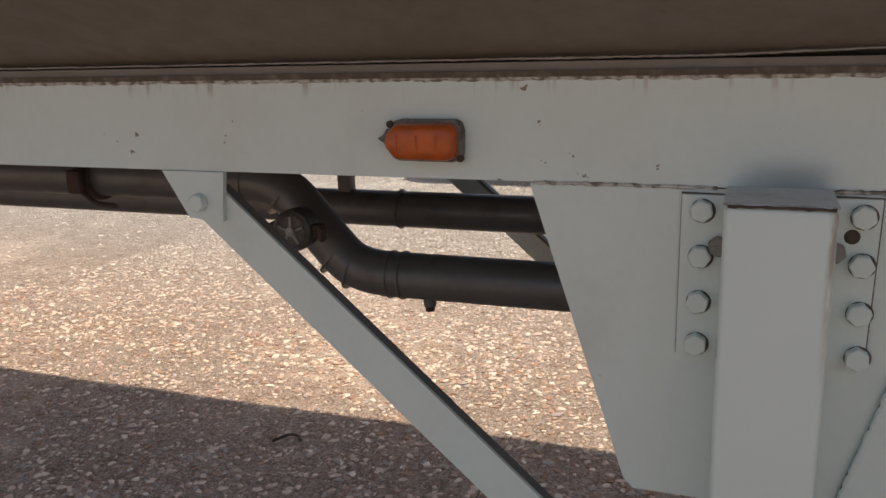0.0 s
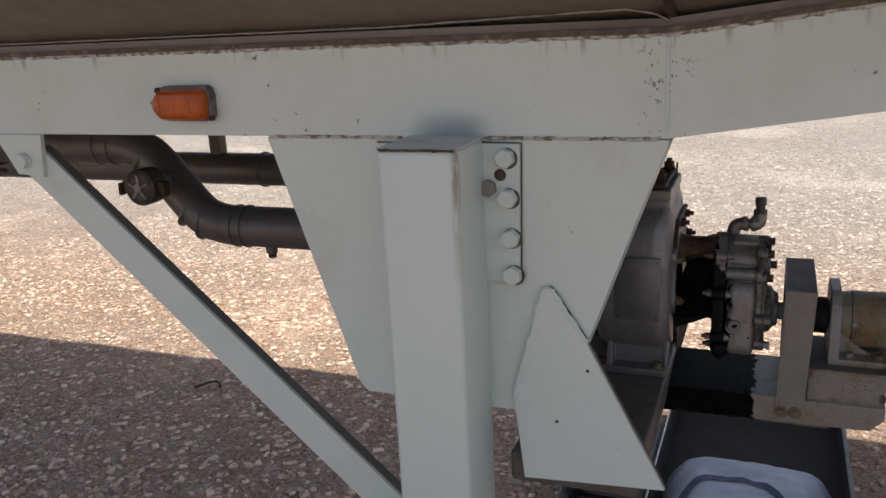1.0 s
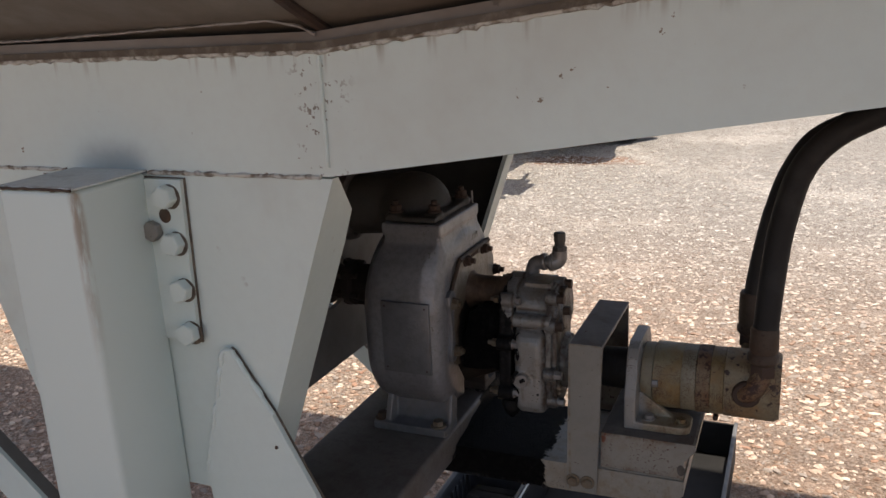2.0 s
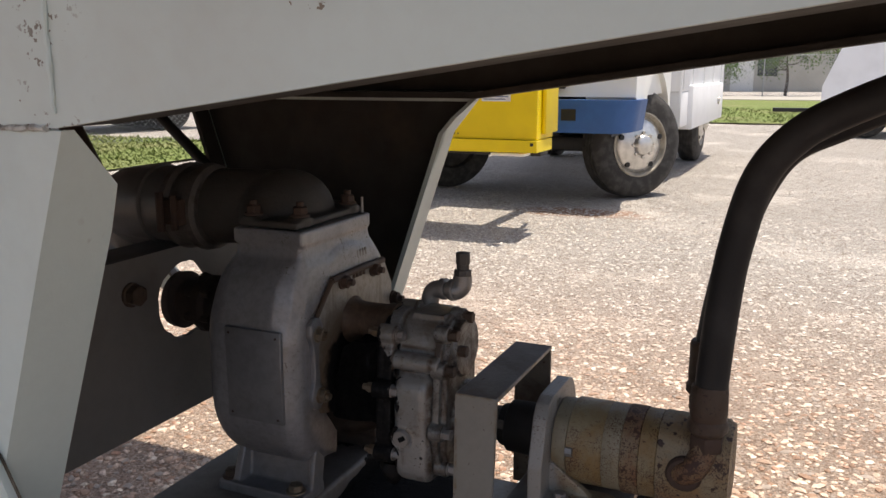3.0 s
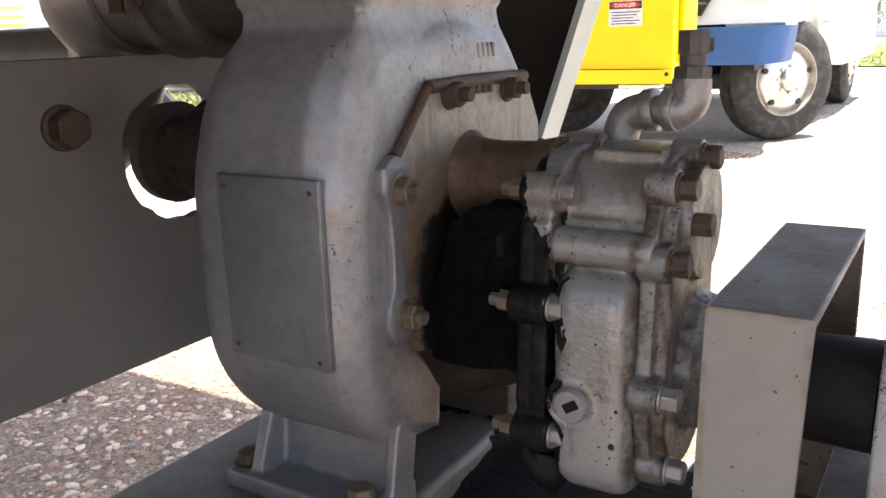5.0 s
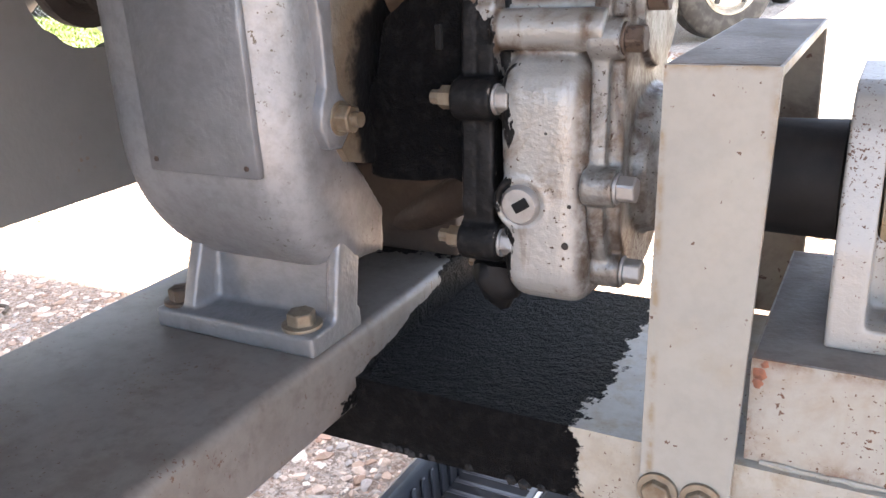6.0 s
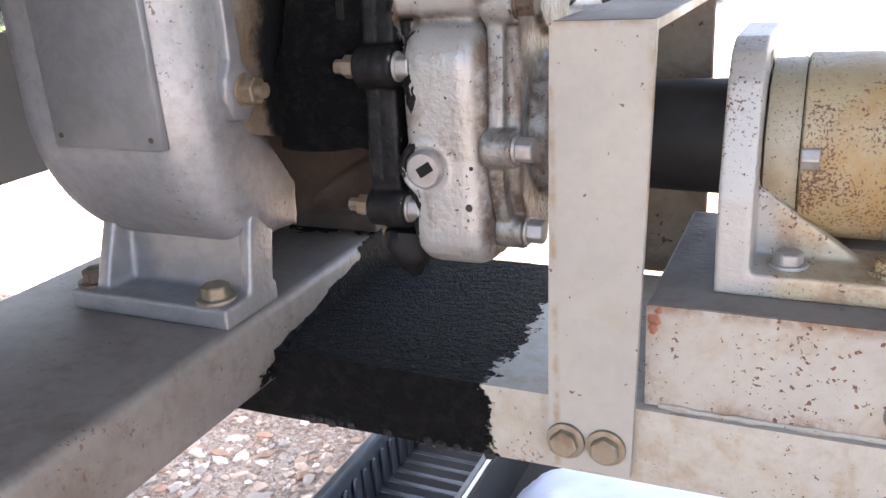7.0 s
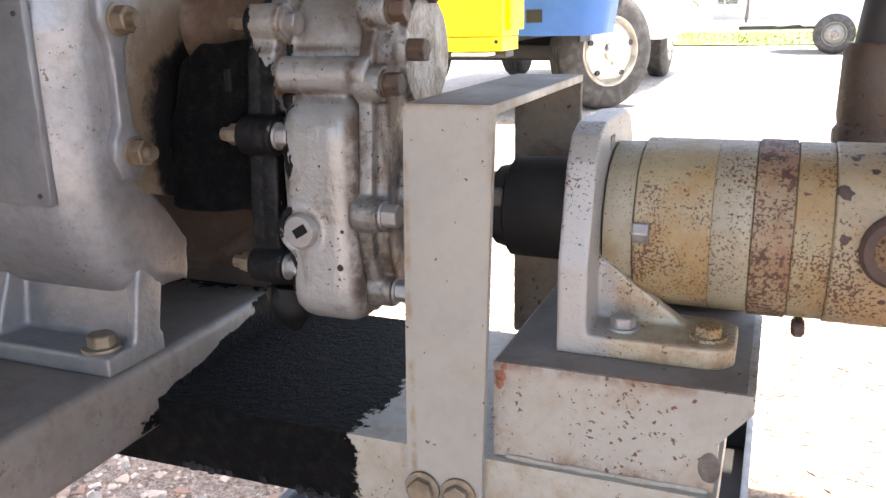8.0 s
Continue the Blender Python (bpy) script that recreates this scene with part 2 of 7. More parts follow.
M["bar"] = oil_stained("oil_stained_bar_paint", (0.275, 0.258, 0.222), (0.19, 0.14, 0.085), "X", -1, 0.511, 70, 0.05)
M["rail"] = oil_stained("oil_stained_deck_paint", (0.135, 0.122, 0.110), (0.078, 0.062, 0.050), "Y", 1, 1.44, 25, 0.09, creep=(0.366, 0.3712, 0.15))
M["neck"] = oil_stained("oil_drowned_casting", (0.12, 0.085, 0.058), (0.07, 0.042, 0.025), "Z", -1, 0.857, 45, 0.022)
M["neckrust"] = worn("rusted_neck_paint", (0.105, 0.070, 0.044), (0.055, 0.029, 0.016), 0.6, 0.1, 30, 0.40, 0.9, ((420, 0.66, 30, 0.35, (0.05, 0.028, 0.018)),), streak=0.3, bump=0.5)


def gear_paint():
    """White cast paint: brown grime and shading painted into the hollows between the castings, oil caked low on the
    pump side.
    """
    n = Nodes("oil_stained_cast_paint", 0.35, 0.3)
    c = n.mix(n.span(n.noise(9, 4, 0.6), 0.4, 0.7), (0.285, 0.285, 0.276), (0.222, 0.216, 0.200))
    upper = n.math("MULTIPLY", n.span(n.axis("Z"), 0.835, 0.86), n.span(n.noise(20, 5, 0.7), 0.36, 0.62, 0, 0.7))
    c = n.mix(upper, c, (0.15, 0.115, 0.078))
    c = n.mix(n.span(n.noise(26, 6, 0.7, None, 0.5), 0.53, 0.70, 0, 0.7), c, (0.13, 0.088, 0.055))
    c = n.mix(n.span(n.noise(1.0, 4, 0.62, n.scaled(90, 90, 14)), 0.57, 0.74, 0, 0.45), c, (0.10, 0.065, 0.04))
    c = n.mix(n.flecks(330, 0.685, 22, 0.4), c, (0.06, 0.035, 0.02))
    # grime along four seams, with the grooves' shading painted into the same brown
    for axis, place, width in (("X", 0.5055, 0.006), ("Z", 0.8235, 0.006), ("X", 0.4575, 0.003), ("Z", 0.8475, 0.004)):
        seam = n.span(n.math("ABSOLUTE", n.math("SUBTRACT", n.axis(axis), place)), 0.0, width, 0.9, 0.0)
        c = n.mix(n.math("MULTIPLY", seam, n.span(n.noise(40, 5, 0.7), 0.34, 0.56)), c, (0.075, 0.045, 0.026))
    ragged = n.math("MULTIPLY", n.math("SUBTRACT", n.noise(44, 5, 0.68, n.scaled(1, 1, 0.5)), 0.5), 0.082)
    low = n.math("MULTIPLY", n.math("MAXIMUM", n.math("SUBTRACT", n.axis("Z"), 0.80), 0.0), 0.30)
    m = n.span(n.math("SUBTRACT", n.math("SUBTRACT", n.math("ADD", ragged, 0.4650), low), n.axis("X")), -0.0008, 0.0008)
    c = n.mix(m, c, n.mix(n.span(n.noise(160, 3), 0.45, 0.7), (0.007, 0.007, 0.0072), (0.018, 0.017, 0.017)))
    n.put(n.b.inputs["Specular IOR Level"], n.span(m, 0, 1, 0.5, 0.2))
    n.bump(n.math("ADD", n.noise(240, 3, 0.6), n.math("MULTIPLY", m, 1.4)), 0.45, 0.0016)
    return n.done(c, n.span(m, 0, 1, 0.36, 0.55))


def bracket_paint():
    """Grey cast iron, peppered with rust, that turns tan on its foot."""
    n = Nodes("pitted_grey_cast", 0.48, 0.15)
    c = n.mix(n.span(n.noise(12, 5, 0.6), 0.4, 0.7), (0.275, 0.268, 0.252), (0.225, 0.214, 0.196))
    tan = n.span(n.math("ADD", n.axis("X"), n.math("MULTIPLY", n.math("SUBTRACT", n.noise(40, 5, 0.7), 0.5), 0.03)), 0.640, 0.656, 0, 0.85)
    c = n.mix(tan, c, n.mix(n.span(n.noise(38, 5, 0.7), 0.4, 0.62), (0.30, 0.255, 0.17), (0.19, 0.115, 0.055)))
    c = n.mix(n.flecks(520, 0.63, 22, 0.45), c, (0.075, 0.036, 0.02))
    c = n.mix(n.flecks(160, 0.70, 20, 0.35), c, (0.08, 0.045, 0.028))
    n.bump(n.math("SUBTRACT", n.noise(230, 3, 0.65), n.math("MULTIPLY", n.flecks(520, 0.63, 22, 0.45), 0.6)), 0.5, 0.0014)
    return n.done(c)


def cover_stained():
    """Streaked grey cover with rust runs and a black oil patch round the neck."""
    n = Nodes("oil_and_rust_cover", 0.55, 0.15)
    streak = n.noise(1.0, 4, 0.6, n.scaled(60, 90, 12))
    c = n.mix(n.span(streak, 0.45, 0.75, 0, 0.7), (0.27, 0.255, 0.222), (0.135, 0.105, 0.072))
    dy = n.math("SUBTRACT", n.axis("Y"), 1.382)
    dz = n.math("SUBTRACT", n.axis("Z"), 0.790)
    d = n.math("POWER", n.math("ADD", n.math("MULTIPLY", dy, dy), n.math("MULTIPLY", n.math("MULTIPLY", dz, dz), 0.75)), 0.5)
    wob = n.math("MULTIPLY", n.math("SUBTRACT", n.noise(45, 4, 0.65), 0.5), 0.03)
    d = n.math("ADD", d, wob)
    c = n.mix(n.span(d, 0.066, 0.105, 0.9, 0.0), c, (0.105, 0.076, 0.048))
    c = n.mix(n.span(n.noise(120, 4, 0.7), 0.45, 0.7, 0, 0.45), c, (0.12, 0.085, 0.055))
    oil = n.span(d, 0.054, 0.068, 1.0, 0.0)
    c = n.mix(oil, c, (0.0045, 0.0045, 0.005))
    n.bump(n.math("ADD", n.noise(200, 3), n.math("MULTIPLY", oil, 0.6)), 0.5, 0.002)
    n.put(n.b.inputs["Specular IOR Level"], n.span(oil, 0, 1, 0.5, 0.15))
    return n.done(c, n.span(oil, 0, 1, 0.5, 0.7))


def beam_paint():
    """White beam paint with a dark blue-grey smear above the leg and brown runs below the lip."""
    n = Nodes("white_beam_paint", 0.42)
    c = n.mix(n.span(n.noise(2.2, 5, 0.6), 0.5, 0.78, 0, 0.6), (0.61, 0.70, 0.665), (0.49, 0.51, 0.46))
    c = n.mix(n.math("MULTIPLY", n.span(n.noise(80, 3), 0.4, 0.7), 0.05), c, (0.4, 0.38, 0.34))
    runs = n.noise(1.0, 3, 0.6, n.scaled(55, 1, 5))
    band = n.span(n.math("SUBTRACT", n.axis("Z"), n.math("MULTIPLY", n.math("MAXIMUM", n.math("SUBTRACT", n.axis("X"), 0.40), 0.0), 0.118)), 1.205, 1.243)
    c = n.mix(n.math("MULTIPLY", n.math("MULTIPLY", band, band), n.span(runs, 0.52, 0.72, 0, 0.8)), c, (0.22, 0.17, 0.12))
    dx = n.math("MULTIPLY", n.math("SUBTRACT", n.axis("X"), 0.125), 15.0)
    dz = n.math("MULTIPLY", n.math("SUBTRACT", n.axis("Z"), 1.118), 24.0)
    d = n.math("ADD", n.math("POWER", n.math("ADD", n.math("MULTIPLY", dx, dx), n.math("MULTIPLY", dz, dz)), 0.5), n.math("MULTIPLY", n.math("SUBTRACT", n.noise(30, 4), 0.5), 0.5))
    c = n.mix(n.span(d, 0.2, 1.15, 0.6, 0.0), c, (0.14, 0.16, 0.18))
    dots = n.flecks(110, 0.63, 24, 0.4)
    seam = n.span(n.math("ABSOLUTE", n.math("SUBTRACT", n.axis("X"), 0.397)), 0.006, 0.045, 0.85, 0.0)
    c = n.mix(n.math("MULTIPLY", dots, seam), c, (0.15, 0.11, 0.075))
    c = n.mix(n.flecks(60, 0.735, 9, 0.3), c, (0.22, 0.18, 0.13))
    n.bump(n.noise(240, 2), 0.12, 0.001)
    return n.done(c, n.span(n.noise(20, 4), 0.3, 0.7, 0.36, 0.52))


def leg_paint():
    """White paint with a brown run of rust down one corner of the leg."""
    n = Nodes("rust_run_white_paint", 0.42)
    c = n.mix(n.span(n.noise(3, 5, 0.6), 0.52, 0.78, 0, 0.6), (0.61, 0.70, 0.665), (0.49, 0.51, 0.46))
    near = n.math("MINIMUM", n.span(n.math("ABSOLUTE", n.math("SUBTRACT", n.axis("X"), 0.166)), 0.002, 0.010, 1, 0), n.span(n.math("ABSOLUTE", n.math("SUBTRACT", n.axis("Y"), 0.857)), 0.002, 0.012, 1, 0))
    ragged = n.math("MULTIPLY", near, n.span(n.noise(1.0, 4, 0.65, n.scaled(90, 90, 16)), 0.36, 0.6))
    c = n.mix(n.math("MULTIPLY", ragged, n.span(n.axis("Z"), 0.90, 1.10, 0.0, 0.75)), c, (0.26, 0.17, 0.095))
    n.bump(n.noise(240, 2), 0.12, 0.001)
    return n.done(c)


def casing_paint():
    """Silver paint, pitted, with black oil splashed over the drive side."""
    n = Nodes("silver_casing_paint", 0.45, 0.45)
    c = n.mix(n.span(n.noise(9, 5, 0.6), 0.5, 0.75, 0, 0.7), (0.272, 0.276, 0.286), (0.200, 0.195, 0.187))
    c = n.mix(n.math("MULTIPLY", n.span(n.noise(110, 4, 0.7), 0.38, 0.7), 0.3), c, (0.095, 0.09, 0.085))
    dots = n.flecks(300, 0.640, 30, 0.35)
    c = n.mix(n.math("MULTIPLY", n.math("MULTIPLY", dots, n.span(n.axis("X"), 0.330, 0.358)), n.span(n.noise(18, 3), 0.38, 0.55)), c, (0.10, 0.088, 0.07))
    dy = n.math("SUBTRACT", n.axis("Y"), 1.405)
    dz = n.math("SUBTRACT", n.axis("Z"), 0.76)
    d = n.math("POWER", n.math("ADD", n.math("MULTIPLY", dy, dy), n.math("MULTIPLY", n.math("MULTIPLY", dz, dz), 0.8)), 0.5)
    d = n.math("ADD", d, n.math("MULTIPLY", n.math("SUBTRACT", n.noise(40, 4, 0.65), 0.5), 0.03))
    side = n.span(n.math("ADD", n.axis("X"), n.math("MULTIPLY", n.math("SUBTRACT", n.noise(70, 4), 0.5), 0.012)), 0.364, 0.370)
    oil = n.math("MULTIPLY", side, n.span(d, 0.055, 0.095, 0.75, 0.0))
    c = n.mix(n.math("MULTIPLY", side, n.span(d, 0.08, 0.130, 0.45, 0.0)), c, (0.085, 0.06, 0.045))
    c = n.mix(oil, c, (0.022, 0.018, 0.016))
    n.bump(n.math("SUBTRACT", n.noise(230, 3), n.math("MULTIPLY", dots, 0.4)), 0.3, 0.0015)
    return n.done(c, n.span(n.noise(25, 4), 0.3, 0.7, 0.36, 0.55))


M["gear"] = gear_paint()
M["bracket"] = bracket_paint()
M["casing"] = casing_paint()
M["cap"] = worn("soot_streaked_white_paint", (0.66, 0.70, 0.69), (0.20, 0.19, 0.18), 0.5, 0, 16, 0.56, 0.6, (), (("Y", 0.856, 0.006), ("Y", 1.884, 0.006)), (0.16, 0.09, 0.05))
M["leg"] = leg_paint()
M["cover"] = cover_stained()
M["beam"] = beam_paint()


def plain(name, col, rough=0.5, metal=0.0, var=0.8, scale=30):
    n = Nodes(name, rough, metal)
    return n.done(n.mix(n.span(n.noise(scale, 4), 0.35, 0.7), col, tuple(v * var for v in col)))


M["void"] = plain("black_hollow", (0.0015, 0.0015, 0.0015), 1.0)
M["inlet"] = painted("black_brown_rust", (0.026, 0.018, 0.014), (0.045, 0.03, 0.022), 0.75, 0, 40, 0.45, None, bump=0.6)
M["amber"] = plain("amber_lens", (0.50, 0.095, 0.012), 0.28, 0, 0.75, 60)
M["orange"] = plain("orange_lens", (0.75, 0.13, 0.02), 0.25)
M["lampbase"] = plain("dirty_grey_rubber", (0.17, 0.16, 0.14), 0.7, 0, 0.4, 90)
M["yellow"] = plain("yellow_enamel", (0.85, 0.63, 0.006), 0.4, 0, 0.92, 4)
M["truckwhite"] = plain("white_enamel", (0.86, 0.86, 0.82), 0.35, 0, 0.95, 3)
M["boxwhite"] = plain("box_body_white", (0.90, 0.91, 0.92), 0.4, 0.0, 0.94, 3)
M["paleyellow"] = plain("pale_yellow_paint", (0.72, 0.50, 0.16), 0.5, 0, 0.9, 4)
M["hubmetal"] = plain("bright_hub_metal", (0.72, 0.70, 0.67), 0.28, 0.75, 0.8, 18)
M["blue"] = plain("blue_enamel", (0.026, 0.11, 0.32), 0.4, 0, 0.85, 8)
M["logo"] = plain("dark_blue_print", (0.02, 0.07, 0.20), 0.5)
M["red"] = plain("red_print", (0.55, 0.03, 0.03), 0.5)
M["signwhite"] = plain("white_print", (0.8, 0.8, 0.78), 0.5)
M["chrome"] = plain("dull_chrome", (0.62, 0.60, 0.56), 0.25, 0.9, 0.7, 25)
M["rimpaint"] = plain("weathered_rim_paint", (0.40, 0.365, 0.30), 0.4, 0.4, 0.6, 14)
M["glass"] = plain("dark_window_glass", (0.03, 0.04, 0.045), 0.08)
M["headglass"] = plain("headlamp_glass", (0.50, 0.52, 0.52), 0.35, 0.0, 0.75, 60)
M["blackpaint"] = plain("black_paint", (0.012, 0.012, 0.012), 0.5)
M["bag"] = plain("white_blue_plastic", (0.40, 0.44, 0.54), 0.4, 0, 0.9, 6)
M["ring"] = plain("navy_print", (0.02, 0.035, 0.11), 0.5)
M["tubedge"] = plain("grimy_pale_edge", (0.20, 0.20, 0.20), 0.6, 0, 0.6, 30)
M["card"] = plain("oil_soaked_tub", (0.012, 0.0105, 0.010), 0.8, 0, 0.4, 20)
M["traygrey"] = plain("grey_black_plastic", (0.036, 0.039, 0.046), 0.4, 0, 0.7, 30)
M["roof"] = plain("brown_roof", (0.27, 0.14, 0.10), 0.8, 0, 0.8, 2)
M["render"] = plain("pale_wall_render", (0.45, 0.43, 0.38), 0.8, 0, 0.85, 1)
M["road"] = plain("pale_lane", (0.42, 0.39, 0.34), 0.9, 0, 0.85, 1)
M["bark"] = plain("bark", (0.10, 0.075, 0.055), 0.9, 0, 0.6, 10)
M["redoxide"] = plain("red_oxide_primer", (0.20, 0.075, 0.04), 0.7, 0, 0.5, 200)
M["wire"] = plain("galvanised_wire", (0.40, 0.41, 0.41), 0.5, 0.5)
M["bluebin"] = plain("blue_plastic", (0.03, 0.10, 0.35), 0.5)


def weld_material():
    n = Nodes("painted_weld_bead", 0.5)
    c = n.mix(n.span(n.noise(70, 4), 0.42, 0.62), (0.52, 0.52, 0.48), (0.15, 0.12, 0.09))
    n.bump(n.noise(350, 3), 0.6, 0.002)
    return n.done(c)


def gravel_material():
    """Crushed stone: ragged chips at two sizes over sandy fines, pink-tan under the trailer, paler further out."""
    n = Nodes("crushed_gravel", 0.92, 0, 0.15)
    w = n.warp(60, 0.03)
    sep = n.t.nodes.new("ShaderNodeSeparateColor")
    n.put(sep.inputs[0], n.voronoi(170, "Color", w))
    sep2 = n.t.nodes.new("ShaderNodeSeparateColor")
    n.put(sep2.inputs[0], n.voronoi(125, "Color", w))
    c = n.mix(sep.outputs[0], (0.40, 0.268, 0.19), (0.84, 0.675, 0.55))
    c = n.mix(n.span(sep.outputs[1], 0.84, 0.88, 0, 0.7), c, (0.46, 0.27, 0.19))
    c = n.mix(n.span(sep2.outputs[0], 0.72, 0.76, 0, 0.75), c, n.mix(sep2.outputs[1], (0.36, 0.26, 0.205), (0.74, 0.63, 0.53)))
    fines = n.mix(n.noise(260, 4, 0.7), (0.52, 0.37, 0.28), (0.70, 0.55, 0.45))
    patch = n.span(n.math("ADD", n.noise(0.9, 5, 0.62), n.math("MULTIPLY", n.math("SUBTRACT", n.noise(45, 4, 0.7), 0.5), 0.35)), 0.46, 0.62)
    c = n.mix(n.math("MULTIPLY", patch, 0.5), c, fines)
    c = n.mix(n.span(n.noise(1.7, 6, 0.68), 0.42, 0.66, 0, 0.55), c, n.mix(sep.outputs[1], (0.36, 0.225, 0.155), (0.60, 0.43, 0.335)))
    c = n.mix(n.span(n.noise(5.5, 5, 0.7), 0.52, 0.7, 0, 0.5), c, n.mix(sep.outputs[2], (0.62, 0.50, 0.41), (0.82, 0.71, 0.61)))
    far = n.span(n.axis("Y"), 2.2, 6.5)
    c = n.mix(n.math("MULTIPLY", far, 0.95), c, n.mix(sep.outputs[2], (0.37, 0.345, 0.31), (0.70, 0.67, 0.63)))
    # dark flecks: dirt, and the shadowed gaps between chips put into the colour
    c = n.mix(n.math("MULTIPLY", n.flecks(105, 0.54, 11, 0.4), 0.65), c, (0.22, 0.15, 0.11))
    c = n.mix(n.math("MULTIPLY", n.flecks(90, 0.60, 9, 0.3), 0.45), c, n.mix(sep.outputs[1], (0.55, 0.44, 0.36), (0.84, 0.76, 0.67)))
    sx = n.math("MULTIPLY", n.math("ADD", n.axis("X"), 0.95), 1.6)
    sy = n.math("MULTIPLY", n.math("SUBTRACT", n.axis("Y"), 7.35), 3.2)
    spill = n.math("ADD", n.math("POWER", n.math("ADD", n.math("MULTIPLY", sx, sx), n.math("MULTIPLY", sy, sy)), 0.5), n.math("MULTIPLY", n.math("SUBTRACT", n.noise(3, 4, 0.7), 0.5), 1.6))
    c = n.mix(n.span(spill, 0.5, 1.1, 0.7, 0.0), c, (0.30, 0.13, 0.06))
    rough_h = n.math("MULTIPLY", n.math("SUBTRACT", 1.0, n.math("MULTIPLY", patch, 0.6)), n.math("ADD", n.math("MULTIPLY", sep.outputs[0], 0.5), n.noise(130, 5, 0.75)))
    n.bump(rough_h, 1.0, 0.016)
    return n.done(c)


def stone_material():
    n = Nodes("loose_stones", 0.92, 0, 0.15)
    g = n.t.nodes.new("ShaderNodeNewGeometry")
    rnd = g.outputs["Random Per Island"]
    c = n.mix(n.span(rnd, 0.0, 0.6), (0.36, 0.225, 0.155), (0.84, 0.655, 0.53))
    c = n.mix(n.span(rnd, 0.66, 0.68), c, (0.46, 0.27, 0.19))
    c = n.mix(n.span(rnd, 0.72, 0.74), c, (0.42, 0.36, 0.315))
    c = n.mix(n.span(rnd, 0.90, 0.92), c, (0.88, 0.75, 0.62))
    c = n.mix(n.span(n.noise(170, 4, 0.7), 0.4, 0.7, 0, 0.5), c, (0.46, 0.34, 0.255))
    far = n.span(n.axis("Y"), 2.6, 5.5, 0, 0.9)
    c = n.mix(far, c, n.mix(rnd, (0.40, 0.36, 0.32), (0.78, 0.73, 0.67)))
    n.bump(n.noise(300, 3), 0.5, 0.002)
    return n.done(c)


def grass_material():
    n = Nodes("grass", 0.9, 0, 0.2)
    c = n.mix(n.noise(30, 5, 0.7), (0.12, 0.17, 0.045), (0.27, 0.32, 0.11))
    c = n.mix(n.span(n.noise(0.6, 4), 0.45, 0.7, 0, 0.7), c, (0.26, 0.25, 0.12))
    n.bump(n.noise(60, 3), 0.8, 0.05)
    return n.done(c)


def leaf_material():
    n = Nodes("leaves", 0.7, 0, 0.3)
    g = n.t.nodes.new("ShaderNodeNewGeometry")
    return n.done(n.mix(g.outputs["Random Per Island"], (0.035, 0.075, 0.018), (0.13, 0.19, 0.05)))


M["weld"] = weld_material()
M["gravel"] = gravel_material()
M["stones"] = stone_material()
M["grass"] = grass_material()
M["leaf"] = leaf_material()

# ---- mesh helpers ----
WORLD_OF = {}
AX = {"x": 0, "y": 1, "z": 2}


def thing(name, at, label, category, group="", kind=""):
    """An Empty at a thing's base; its parts are modelled in world metres."""
    ob = new(name)
    ob.empty_display_size = 0.05
    ob.location = at
    WORLD_OF[ob.name] = Matrix.Translation(at)
    return tagged(ob, label, category, group, kind)


def finish(name, bm, material, angle=38):
    me = bpy.data.meshes.new(name)
    bmesh.ops.recalc_face_normals(bm, faces=bm.faces)
    bm.to_mesh(me)
    bm.free()
    me.polygons.foreach_set("use_smooth", [True] * len(me.polygons))
    me.set_sharp_from_angle(angle=radians(angle))
    me.materials.append(material)
    return new(name, me)


def part(name, bm, material, parent, label="", angle=38):
    ob = finish(name, bm, material, angle)
    ob.parent = parent
    ob.matrix_parent_inverse = WORLD_OF.get(parent.name, Matrix.Identity(4)).inverted()
    return tagged(ob, label)


def structure(name, bm, material, label, category, angle=38, kind="structure"):
    return tagged(finish(name, bm, material, angle), label, category, "", kind)


def soften(bm, verts, r, seg=2, limit=25):
    if r <= 0:
        return
    edges = {e for v in verts for e in v.link_edges}
    sharp = [e for e in edges if len(e.link_faces) == 2 and e.calc_face_angle(0) > radians(limit)]
    bmesh.ops.bevel(bm, geom=sharp, offset=r, segments=seg, affect="EDGES", profile=0.5, clamp_overlap=True)


def box(bm, lo, hi, r=0.0, seg=2):
    vs = bmesh.ops.create_cube(bm, size=1.0)["verts"]
    for v in vs:
        v.co = Vector([lo[i] + (v.co[i] + 0.5) * (hi[i] - lo[i]) for i in range(3)])
    soften(bm, vs, r, seg)
    return bm


def prism(bm, pts, axis, a, b, r=0.0, seg=2, limit=25):
    """A polygon in the two other axes (in x, y, z order), drawn out along axis from a to b."""
    k = AX[axis]
    rest = [i for i in range(3) if i != k]

    def at(p, s):
        c = [0, 0, 0]
        c[k], c[rest[0]], c[rest[1]] = s, p[0], p[1]
        return bm.verts.new(c)

    one, two = [at(p, a) for p in pts], [at(p, b) for p in pts]
    bm.faces.new(one)
    bm.faces.new(two[::-1])
    for i in range(len(pts)):
        j = (i + 1) % len(pts)
        bm.faces.new((one[i], two[i], two[j], one[j]))
    soften(bm, one + two, r, seg, limit)
    return bm


def rod(bm, p, q, r, r2=None, seg=20, bevel=0.0):
    p, q = Vector(p), Vector(q)
    d = q - p
    m = Matrix.Translation((p + q) / 2) @ d.to_track_quat("Z", "Y").to_matrix().to_4x4()
    vs = bmesh.ops.create_cone(bm, cap_ends=True, cap_tris=False, segments=seg, radius1=r, radius2=r if r2 is None else r2, depth=d.length, matrix=m)["verts"]
    soften(bm, vs, bevel, 2, 50)
    return bm


